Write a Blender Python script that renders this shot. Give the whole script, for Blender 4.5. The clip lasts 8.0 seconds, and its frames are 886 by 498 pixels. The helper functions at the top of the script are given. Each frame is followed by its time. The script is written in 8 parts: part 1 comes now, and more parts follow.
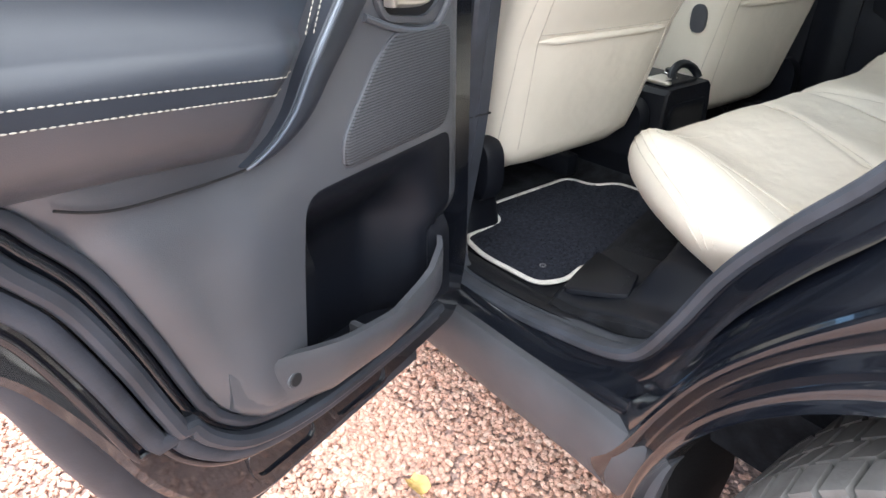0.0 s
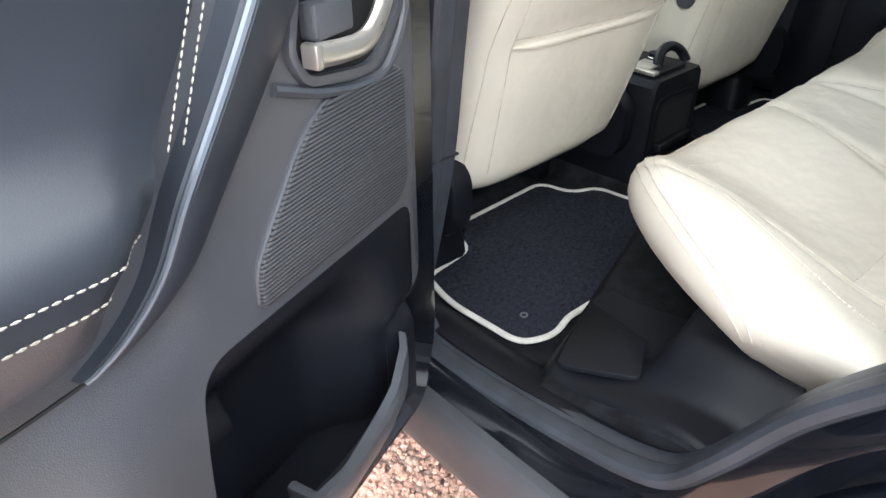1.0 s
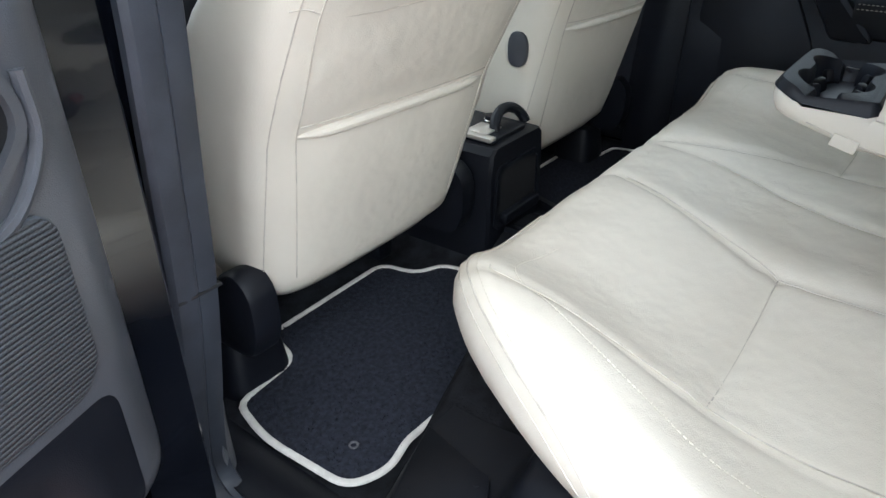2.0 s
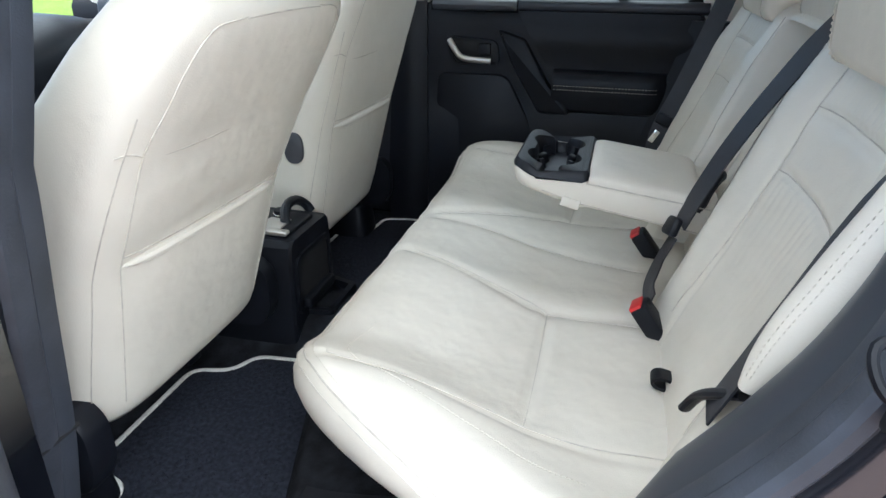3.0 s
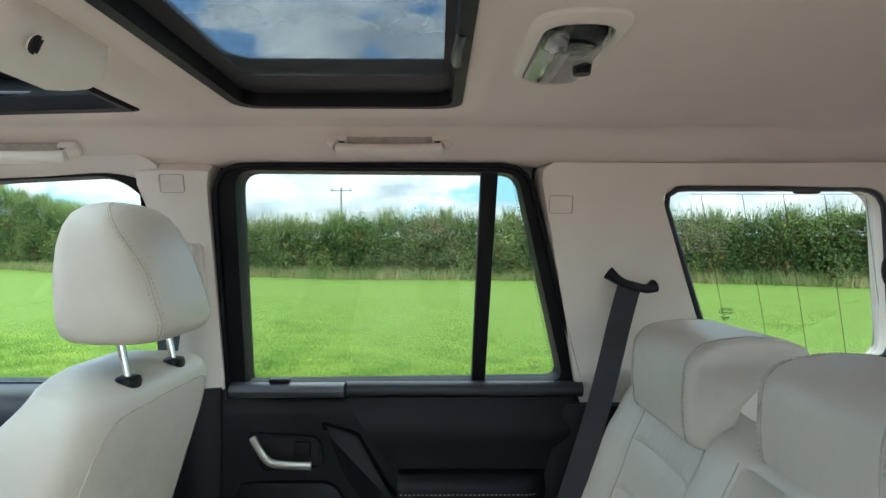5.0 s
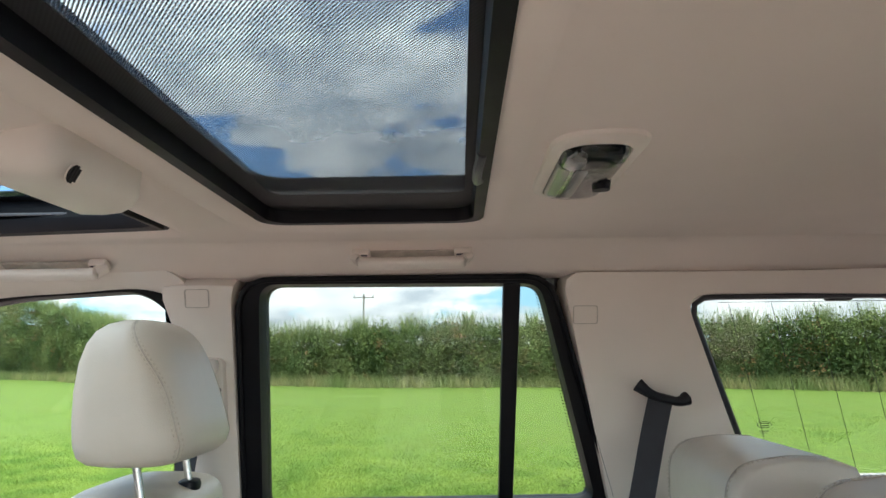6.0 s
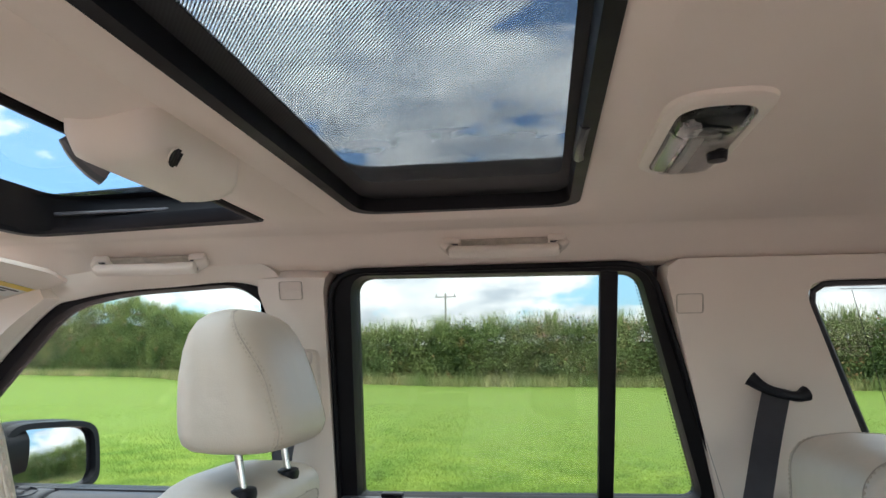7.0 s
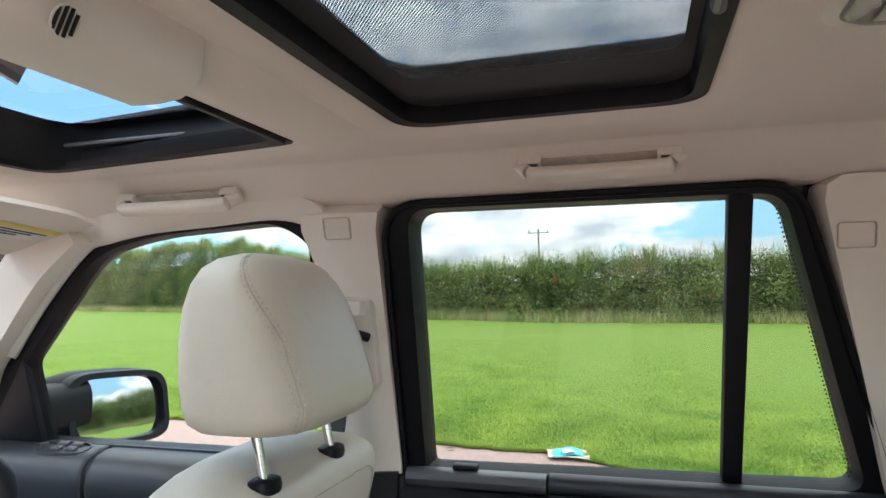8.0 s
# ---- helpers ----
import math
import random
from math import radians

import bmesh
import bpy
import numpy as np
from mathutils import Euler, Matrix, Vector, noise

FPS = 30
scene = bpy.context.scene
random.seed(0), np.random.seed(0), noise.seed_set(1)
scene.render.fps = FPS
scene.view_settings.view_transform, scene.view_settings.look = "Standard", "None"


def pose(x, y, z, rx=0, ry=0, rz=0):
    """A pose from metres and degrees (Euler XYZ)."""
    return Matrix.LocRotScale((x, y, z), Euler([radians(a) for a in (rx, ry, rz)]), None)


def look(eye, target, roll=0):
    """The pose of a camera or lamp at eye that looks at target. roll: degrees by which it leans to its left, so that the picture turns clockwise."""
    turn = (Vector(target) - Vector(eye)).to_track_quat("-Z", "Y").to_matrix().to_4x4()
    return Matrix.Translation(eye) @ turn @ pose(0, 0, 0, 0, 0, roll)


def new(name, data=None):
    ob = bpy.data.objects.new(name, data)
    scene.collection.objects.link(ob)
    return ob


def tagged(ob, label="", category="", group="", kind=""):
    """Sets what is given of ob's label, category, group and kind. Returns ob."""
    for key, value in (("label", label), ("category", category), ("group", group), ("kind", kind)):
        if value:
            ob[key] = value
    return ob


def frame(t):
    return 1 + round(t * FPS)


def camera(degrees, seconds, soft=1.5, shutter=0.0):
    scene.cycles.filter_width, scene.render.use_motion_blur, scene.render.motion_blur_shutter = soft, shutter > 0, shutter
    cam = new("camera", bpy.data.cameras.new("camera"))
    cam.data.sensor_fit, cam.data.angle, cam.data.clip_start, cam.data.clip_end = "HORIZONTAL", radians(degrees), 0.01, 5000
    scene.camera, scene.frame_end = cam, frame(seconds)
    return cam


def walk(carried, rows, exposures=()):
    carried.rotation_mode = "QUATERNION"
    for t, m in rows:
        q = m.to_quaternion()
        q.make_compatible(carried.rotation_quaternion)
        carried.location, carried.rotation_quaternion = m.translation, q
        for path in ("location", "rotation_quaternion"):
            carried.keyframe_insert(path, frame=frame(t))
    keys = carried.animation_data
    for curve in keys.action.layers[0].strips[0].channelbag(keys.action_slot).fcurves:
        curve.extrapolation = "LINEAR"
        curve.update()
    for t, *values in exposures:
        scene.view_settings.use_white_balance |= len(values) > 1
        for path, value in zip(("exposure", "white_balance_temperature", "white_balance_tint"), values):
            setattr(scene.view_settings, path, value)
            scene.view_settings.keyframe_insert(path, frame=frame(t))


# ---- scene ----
cam = camera(67.9, 8.0)
PATH = [
    (0, (-1.542, -0.845, 1.196), (-0.481, 0.559, 0.246), -0.2),
    (0.5, (-1.451, -0.713, 1.232), (-0.404, 0.606, 0.153), -0.4),
    (1, (-1.356, -0.587, 1.236), (-0.237, 0.656, 0.139), -0.7),
    (1.5, (-1.2, -0.508, 1.23), (0.051, 0.641, 0.174), -0.5),
    (2, (-1.116, -0.531, 1.232), (0.259, 0.519, 0.228), -0.0),
    (2.2, (-1.115, -0.555, 1.249), (0.311, 0.445, 0.266), -0.1),
    (3.3, (-1.268, -0.492, 1.334), (0.569, -0.224, 0.59), 0.3),
    (3.5, (-1.243, -0.48, 1.346), (0.628, -0.284, 0.667), 0.2),
    (4, (-0.996, -0.472, 1.378), (0.937, -0.374, 0.876), 0.2),
    (4.5, (-0.756, -0.452, 1.435), (1.22, -0.412, 1.133), -0.0),
    (5, (-0.695, -0.41, 1.48), (1.305, -0.425, 1.479), 0.0),
    (5.2, (-0.684, -0.4, 1.493), (1.312, -0.428, 1.614), -0.0),
    (6.3, (-0.699, -0.423, 1.492), (1.266, -0.333, 1.853), -0.5),
    (6.5, (-0.738, -0.432, 1.472), (1.223, -0.28, 1.832), -0.4),
    (7, (-0.655, -0.385, 1.478), (1.297, -0.093, 1.796), -0.5),
    (7.5, (-0.452, -0.386, 1.474), (1.476, 0.11, 1.67), -0.7),
    (8, (-0.402, -0.371, 1.499), (1.51, 0.201, 1.63), -0.9),
]
EXPOSURES = [(0, 2.3, 6500, 9), (1.0, 2.3, 6450, 7), (1.5, 2.15, 6250, 6), (2.2, 2.1, 6050, 7), (3.5, 2.22, 5950, 6), (4.0, 2.12, 6050, 5), (4.5, 2.0, 6000, -3), (5.2, 2.15, 6200, 1), (6.5, 2.0, 6600, 8), (8, 2.03, 6600, 9)]
walk(cam, [(t, look(eye, target, roll)) for t, eye, target, roll in PATH], EXPOSURES)

# ---- world, sun, exposure ----
world = bpy.data.worlds.new("sky")
scene.world = world
world.use_nodes = True
wn, wl = world.node_tree.nodes, world.node_tree.links
wn.clear()
SUN_EL, SUN_AZ = radians(29), radians(231)
sky = wn.new("ShaderNodeTexSky")
sky.sky_type, sky.sun_disc, sky.sun_elevation, sky.sun_rotation = "NISHITA", False, SUN_EL, SUN_AZ
geo = wn.new("ShaderNodeTexCoord")
flat = wn.new("ShaderNodeMapping")
flat.inputs["Scale"].default_value = (1.0, 1.0, 2.6)
cn = wn.new("ShaderNodeTexNoise")
cn.inputs["Scale"].default_value, cn.inputs["Detail"].default_value, cn.inputs["Roughness"].default_value = 3.7, 10.0, 0.58
cr = wn.new("ShaderNodeValToRGB")
cr.color_ramp.elements[0].position, cr.color_ramp.elements[1].position = 0.505, 0.56
shade = wn.new("ShaderNodeTexNoise")
shade.inputs["Scale"].default_value, shade.inputs["Detail"].default_value = 9.0, 6.0
sr = wn.new("ShaderNodeValToRGB")
sr.color_ramp.elements[0].position, sr.color_ramp.elements[1].position = 0.35, 0.62
sr.color_ramp.elements[0].color, sr.color_ramp.elements[1].color = (3.6, 4.0, 4.6, 1), (7.2, 7.3, 7.5, 1)
mixc = wn.new("ShaderNodeMix")
mixc.data_type = "RGBA"
bg = wn.new("ShaderNodeBackground")
bg.inputs["Strength"].default_value = 0.115
wo = wn.new("ShaderNodeOutputWorld")
wl.new(geo.outputs["Generated"], flat.inputs["Vector"])
wl.new(flat.outputs["Vector"], cn.inputs["Vector"])
wl.new(flat.outputs["Vector"], shade.inputs["Vector"])
low_bank = wn.new("ShaderNodeMapRange")
low_bank.inputs["From Min"].default_value, low_bank.inputs["From Max"].default_value = 0.07, 0.20
low_bank.inputs["To Min"].default_value, low_bank.inputs["To Max"].default_value = 0.09, -0.05
high_bank = wn.new("ShaderNodeMapRange")
high_bank.inputs["From Min"].default_value, high_bank.inputs["From Max"].default_value = 0.25, 0.5
high_bank.inputs["To Min"].default_value, high_bank.inputs["To Max"].default_value = 0.0, 0.22
bank, cover = wn.new("ShaderNodeMath"), wn.new("ShaderNodeMath")
haze = wn.new("ShaderNodeMapRange")
haze.inputs["From Min"].default_value, haze.inputs["From Max"].default_value = 0.05, 0.5
tint = wn.new("ShaderNodeMix")
tint.data_type = "RGBA"
tint.inputs["A"].default_value, tint.inputs["B"].default_value = (0.50, 0.74, 1.02, 1), (0.95, 1.0, 1.03, 1)
blue = wn.new("ShaderNodeVectorMath")
blue.operation = "MULTIPLY"
wl.new(low_bank.outputs["Result"], bank.inputs[0])
wl.new(high_bank.outputs["Result"], bank.inputs[1])
wl.new(cn.outputs["Fac"], cover.inputs[0])
wl.new(bank.outputs["Value"], cover.inputs[1])
wl.new(cover.outputs["Value"], cr.inputs["Fac"])
wl.new(haze.outputs["Result"], tint.inputs["Factor"])
wl.new(sky.outputs["Color"], blue.inputs[0])
wl.new(tint.outputs["Result"], blue.inputs[1])
wl.new(shade.outputs["Fac"], sr.inputs["Fac"])
wl.new(cr.outputs["Color"], mixc.inputs["Factor"])
wl.new(blue.outputs["Vector"], mixc.inputs["A"])
wl.new(sr.outputs["Color"], mixc.inputs["B"])
dome = wn.new("ShaderNodeSeparateXYZ")
rise = wn.new("ShaderNodeMapRange")
rise.inputs["From Min"].default_value, rise.inputs["From Max"].default_value = 0.05, 0.9
rise.inputs["To Min"].default_value, rise.inputs["To Max"].default_value = 0.74, 2.1
scale_sky = wn.new("ShaderNodeVectorMath")
scale_sky.operation = "SCALE"
wl.new(geo.outputs["Generated"], dome.inputs["Vector"])
for node in (rise, low_bank, high_bank, haze):
    wl.new(dome.outputs["Z"], node.inputs["Value"])
wl.new(mixc.outputs["Result"], scale_sky.inputs[0])
wl.new(rise.outputs["Result"], scale_sky.inputs["Scale"])
wl.new(scale_sky.outputs["Vector"], bg.inputs["Color"])
wl.new(bg.outputs["Background"], wo.inputs["Surface"])
sun = new("sun", bpy.data.lights.new("sun", "SUN"))
sun.data.energy, sun.data.angle, sun.data.color = 0.5, radians(60), (1.0, 0.98, 0.95)
sun.matrix_world = look((-11, -9, 8), (0, 0, 0))

# ---- materials ----
MATS = {}


def mat(name, col, rough=0.5, metal=0.0, var=0.12, vscale=6.0, grain=0.0, gscale=300.0, bump=0.0, bscale=40.0,
        coat=0.0, spec=0.5, rvar=0.0, kind="noise", col2=None, island=0.0):
    """A procedural surface: colour varied at a large and a fine scale, grain and relief."""
    m = bpy.data.materials.new(name)
    m.use_nodes = True
    n, l = m.node_tree.nodes, m.node_tree.links
    p = n["Principled BSDF"]
    p.inputs["Metallic"].default_value, p.inputs["Roughness"].default_value = metal, rough
    p.inputs["Specular IOR Level"].default_value, p.inputs["Coat Weight"].default_value = spec, coat
    p.inputs["Coat Roughness"].default_value = 0.04
    tc = n.new("ShaderNodeTexCoord")
    big = n.new("ShaderNodeTexNoise")
    big.inputs["Scale"].default_value, big.inputs["Detail"].default_value = vscale, 5.0
    l.new(tc.outputs["Object"], big.inputs["Vector"])
    mx = n.new("ShaderNodeMix")
    mx.data_type = "RGBA"
    dark = col2 or tuple(c * (1 - var) for c in col)
    mx.inputs["A"].default_value, mx.inputs["B"].default_value = (*dark, 1), (*[c * (1 + var * 0.6) if not col2 else c for c in col], 1)
    rp = n.new("ShaderNodeValToRGB")
    rp.color_ramp.elements[0].position, rp.color_ramp.elements[1].position = 0.35, 0.65
    l.new(big.outputs["Fac"], rp.inputs["Fac"])
    l.new(rp.outputs["Color"], mx.inputs["Factor"])
    out = mx.outputs["Result"]
    if island:
        g = n.new("ShaderNodeNewGeometry")
        hs = n.new("ShaderNodeHueSaturation")
        mr = n.new("ShaderNodeMapRange")
        mr.inputs["To Min"].default_value, mr.inputs["To Max"].default_value = 1 - island, 1 + island
        l.new(g.outputs["Random Per Island"], mr.inputs["Value"])
        l.new(mr.outputs["Result"], hs.inputs["Value"])
        l.new(out, hs.inputs["Color"])
        out = hs.outputs["Color"]
    l.new(out, p.inputs["Base Color"])
    if rvar:
        mr2 = n.new("ShaderNodeMapRange")
        mr2.inputs["To Min"].default_value, mr2.inputs["To Max"].default_value = rough - rvar, rough + rvar
        sm = n.new("ShaderNodeTexNoise")
        sm.inputs["Scale"].default_value, sm.inputs["Detail"].default_value = vscale * 2.7, 6.0
        l.new(tc.outputs["Object"], sm.inputs["Vector"])
        l.new(sm.outputs["Fac"], mr2.inputs["Value"])
        l.new(mr2.outputs["Result"], p.inputs["Roughness"])
    last = None
    for amount, scale, tex in ((bump, bscale, "noise"), (grain, gscale, kind)):
        if not amount:
            continue
        t = n.new("ShaderNodeTexNoise" if tex == "noise" else "ShaderNodeTexVoronoi")
        t.inputs["Scale"].default_value = scale
        l.new(tc.outputs["Object"], t.inputs["Vector"])
        b = n.new("ShaderNodeBump")
        b.inputs["Strength"].default_value, b.inputs["Distance"].default_value = amount, 0.4 / scale
        l.new(t.outputs[0], b.inputs["Height"])
        if last:
            l.new(last.outputs["Normal"], b.inputs["Normal"])
        last = b
    if last:
        l.new(last.outputs["Normal"], p.inputs["Normal"])
    MATS[name] = m
    return m


LEATHER = mat("cream_leather", (0.63, 0.58, 0.495), 0.42, var=0.05, vscale=5, grain=0.25, gscale=520, kind="voronoi", bump=0.17, bscale=20, rvar=0.06)
THREAD = mat("cream_thread", (0.58, 0.525, 0.44), 0.7, var=0.1, vscale=60)
DOORTHREAD = mat("pale_door_thread", (0.36, 0.335, 0.29), 0.7, var=0.1, vscale=60)
# Darker than the leather, so part of the crease shade sits in this colour.
SEAM = mat("seam_shadow_thread", (0.50, 0.455, 0.39), 0.7, var=0.15, vscale=60)
HEADLINER = mat("headliner_cloth", (0.80, 0.71, 0.64), 0.9, var=0.04, vscale=3, grain=0.35, gscale=900, bump=0.04, bscale=60, spec=0.2)
CREAMTRIM = mat("cream_plastic_trim", (0.78, 0.715, 0.64), 0.55, var=0.04, vscale=4, grain=0.2, gscale=800, kind="voronoi")
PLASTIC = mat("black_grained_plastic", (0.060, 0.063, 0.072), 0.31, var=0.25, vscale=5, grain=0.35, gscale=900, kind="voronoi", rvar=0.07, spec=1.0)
# Darker copy of PLASTIC: the cabin's shade is put into this colour.
DARKPLASTIC = mat("satin_black_plastic_with_shade", (0.0055, 0.0065, 0.0100), 0.44, var=0.3, vscale=5, grain=0.3, gscale=900, kind="voronoi", rvar=0.07, spec=0.25)
SOFTBLACK = mat("black_soft_vinyl", (0.024, 0.028, 0.037), 0.40, var=0.15, vscale=5, grain=0.10, gscale=900, kind="voronoi", rvar=0.04)
GREYPLASTIC = mat("grey_weathered_plastic", (0.048, 0.050, 0.058), 0.48, var=0.2, vscale=8, grain=0.3, gscale=600, kind="voronoi", rvar=0.08)
RUBBER = mat("black_rubber_seal", (0.027, 0.031, 0.040), 0.42, var=0.25, vscale=14, grain=0.2, gscale=400, rvar=0.1)
PAINT = mat("black_car_paint", (0.004, 0.005, 0.008), 0.16, var=0.2, vscale=9, coat=1.0, bump=0.015, bscale=9, rvar=0.05)
BARSILVER = mat("satin_grey_bar", (0.16, 0.18, 0.21), 0.33, metal=0.55, var=0.12, vscale=8, rvar=0.05)
CHROME = mat("brushed_chrome", (0.78, 0.77, 0.74), 0.2, metal=1.0, var=0.06, vscale=20, rvar=0.05)
SATIN = mat("satin_chrome_handle", (0.72, 0.68, 0.62), 0.3, metal=0.9, var=0.05, vscale=20, rvar=0.06)
CARPET = mat("black_carpet", (0.013, 0.0138, 0.017), 0.95, var=0.5, vscale=28, grain=0.9, gscale=900, bump=0.5, bscale=160, spec=0.15)
MATCARPET = mat("dark_navy_tufted_mat", (0.020, 0.0225, 0.032), 0.95, var=0.35, vscale=110, grain=0.9, gscale=700, bump=0.6, bscale=190, spec=0.15)
BINDING = mat("grey_white_mat_binding", (0.62, 0.60, 0.56), 0.8, var=0.12, vscale=60, grain=0.5, gscale=500)
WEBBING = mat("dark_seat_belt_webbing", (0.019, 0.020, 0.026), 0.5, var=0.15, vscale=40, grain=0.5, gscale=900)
RED = mat("red_button", (0.62, 0.03, 0.03), 0.4, var=0.1, vscale=30)
TYRE = mat("tyre_rubber", (0.11, 0.107, 0.105), 0.7, var=0.35, vscale=14, bump=0.2, bscale=90, rvar=0.12)
SPEAKER = mat("speaker_mesh_cloth", (0.035, 0.037, 0.042), 0.5, var=0.1, vscale=10)
# Near-black: the shade of recesses as a colour; also dark print and joints.
HOLE = mat("recess_shade_and_dark_print", (0.006, 0.006, 0.007), 0.7, var=0.2, vscale=20)
LINER = mat("black_arch_liner", (0.006, 0.006, 0.007), 0.7, var=0.3, vscale=12, grain=0.4, gscale=300, spec=0.25)
SEALGREY = mat("grey_worn_seal", (0.030, 0.034, 0.044), 0.5, var=0.3, vscale=20, grain=0.25, gscale=300, rvar=0.1)
FRAMEBLACK = mat("black_window_frame", (0.004, 0.0045, 0.0065), 0.5, var=0.3, vscale=8, grain=0.2, gscale=700, rvar=0.08, spec=0.2)
LABELWHITE = mat("white_label", (0.75, 0.75, 0.72), 0.5, var=0.05, vscale=30)
YELLOW = mat("yellow_label", (0.75, 0.55, 0.08), 0.5, var=0.05, vscale=30)
BLUE = mat("light_blue_plastic", (0.05, 0.50, 0.72), 0.4, var=0.15, vscale=9, bump=0.4, bscale=18)
PAPER = mat("buff_paper", (0.60, 0.50, 0.38), 0.7, var=0.2, vscale=8, bump=0.4, bscale=20)
WOODPOLE = mat("weathered_pole", (0.30, 0.28, 0.26), 0.85, var=0.3, vscale=6)
LEAFY = mat("hedge_leaf", (0.200, 0.240, 0.085), 0.85, var=0.5, vscale=0.55, col2=(0.082, 0.128, 0.045), island=0.22, spec=0.10)
TWIG = mat("bramble_dry", (0.27, 0.15, 0.06), 0.8, var=0.4, vscale=0.6, island=0.3)
DRYGRASS = mat("dry_tall_grass", (0.38, 0.34, 0.15), 0.8, var=0.4, vscale=0.5, col2=(0.16, 0.22, 0.06), island=0.25)
BLADE = mat("lawn_blade", (0.325, 0.425, 0.085), 0.75, var=0.3, vscale=1.4, col2=(0.155, 0.270, 0.045), island=0.18, spec=0.2)
STEM = mat("pale_green_stem", (0.24, 0.29, 0.11), 0.8, var=0.4, vscale=0.5, col2=(0.15, 0.20, 0.07), island=0.2, spec=0.1)
DEADLEAF = mat("yellow_fallen_leaf", (0.55, 0.36, 0.12), 0.7, var=0.25, vscale=40)


def ground_mat(name, c1, c2, scale, c3=None, s3=0.5, bump=0.6, rough=0.9):
    """Two-scale ground: fine mottling from a cell pattern and broad patches."""
    m = mat(name, c1, rough, col2=c2, vscale=scale, spec=0.2)
    n, l = m.node_tree.nodes, m.node_tree.links
    p = n["Principled BSDF"]
    src = p.inputs["Base Color"].links[0].from_socket
    tc = n.new("ShaderNodeTexCoord")
    v = n.new("ShaderNodeTexVoronoi")
    v.inputs["Scale"].default_value = scale * 2.3
    l.new(tc.outputs["Object"], v.inputs["Vector"])
    hs = n.new("ShaderNodeHueSaturation")
    mr = n.new("ShaderNodeMapRange")
    mr.inputs["To Min"].default_value, mr.inputs["To Max"].default_value = 0.72, 1.25
    sep = n.new("ShaderNodeSeparateColor")
    l.new(v.outputs["Color"], sep.inputs["Color"])
    l.new(sep.outputs["Red"], mr.inputs["Value"])
    l.new(mr.outputs["Result"], hs.inputs["Value"])
    l.new(src, hs.inputs["Color"])
    out = hs.outputs["Color"]
    if c3:
        big = n.new("ShaderNodeTexNoise")
        big.inputs["Scale"].default_value, big.inputs["Detail"].default_value = s3, 6.0
        l.new(tc.outputs["Object"], big.inputs["Vector"])
        rp = n.new("ShaderNodeValToRGB")
        rp.color_ramp.elements[0].position, rp.color_ramp.elements[1].position = 0.42, 0.66
        l.new(big.outputs["Fac"], rp.inputs["Fac"])
        mx = n.new("ShaderNodeMix")
        mx.data_type = "RGBA"
        l.new(rp.outputs["Color"], mx.inputs["Factor"])
        l.new(out, mx.inputs["A"])
        mx.inputs["B"].default_value = (*c3, 1)
        out = mx.outputs["Result"]
    l.new(out, p.inputs["Base Color"])
    b = n.new("ShaderNodeBump")
    b.inputs["Strength"].default_value, b.inputs["Distance"].default_value = bump, 0.3 / scale
    l.new(v.outputs["Distance"], b.inputs["Height"])
    l.new(b.outputs["Normal"], p.inputs["Normal"])
    return m


GRAVEL = ground_mat("pink_gravel_bed", (0.44, 0.315, 0.28), (0.34, 0.235, 0.205), 40)
LAWN = ground_mat("mown_lawn", (0.185, 0.272, 0.044), (0.112, 0.190, 0.029), 9, c3=(0.150, 0.215, 0.034), s3=0.8, bump=0.8)


def pebble_mat():
    m = mat("pink_granite_pebble", (0.58, 0.425, 0.355), 0.75, var=0.25, vscale=120, bump=0.2, bscale=200)
    n, l = m.node_tree.nodes, m.node_tree.links
    p = n["Principled BSDF"]
    src = p.inputs["Base Color"].links[0].from_socket
    for kind, sock in (("ShaderNodeNewGeometry", "Random Per Island"), ("ShaderNodeObjectInfo", "Random")):
        g = n.new(kind)
        rp = n.new("ShaderNodeValToRGB")
        e = rp.color_ramp.elements
        e[0].color, e[1].color = (0.80, 0.70, 0.66, 1), (1.20, 1.18, 1.14, 1)
        mid = e.new(0.5)
        mid.color = (1.05, 0.84, 0.76, 1)
        l.new(g.outputs[sock], rp.inputs["Fac"])
        mu = n.new("ShaderNodeMix")
        mu.data_type, mu.blend_type = "RGBA", "MULTIPLY"
        mu.inputs["Factor"].default_value = 1.0 if "Geometry" in kind else 0.35
        l.new(src, mu.inputs["A"])
        l.new(rp.outputs["Color"], mu.inputs["B"])
        src = mu.outputs["Result"]
    l.new(src, p.inputs["Base Color"])
    return m


PEBBLE = pebble_mat()


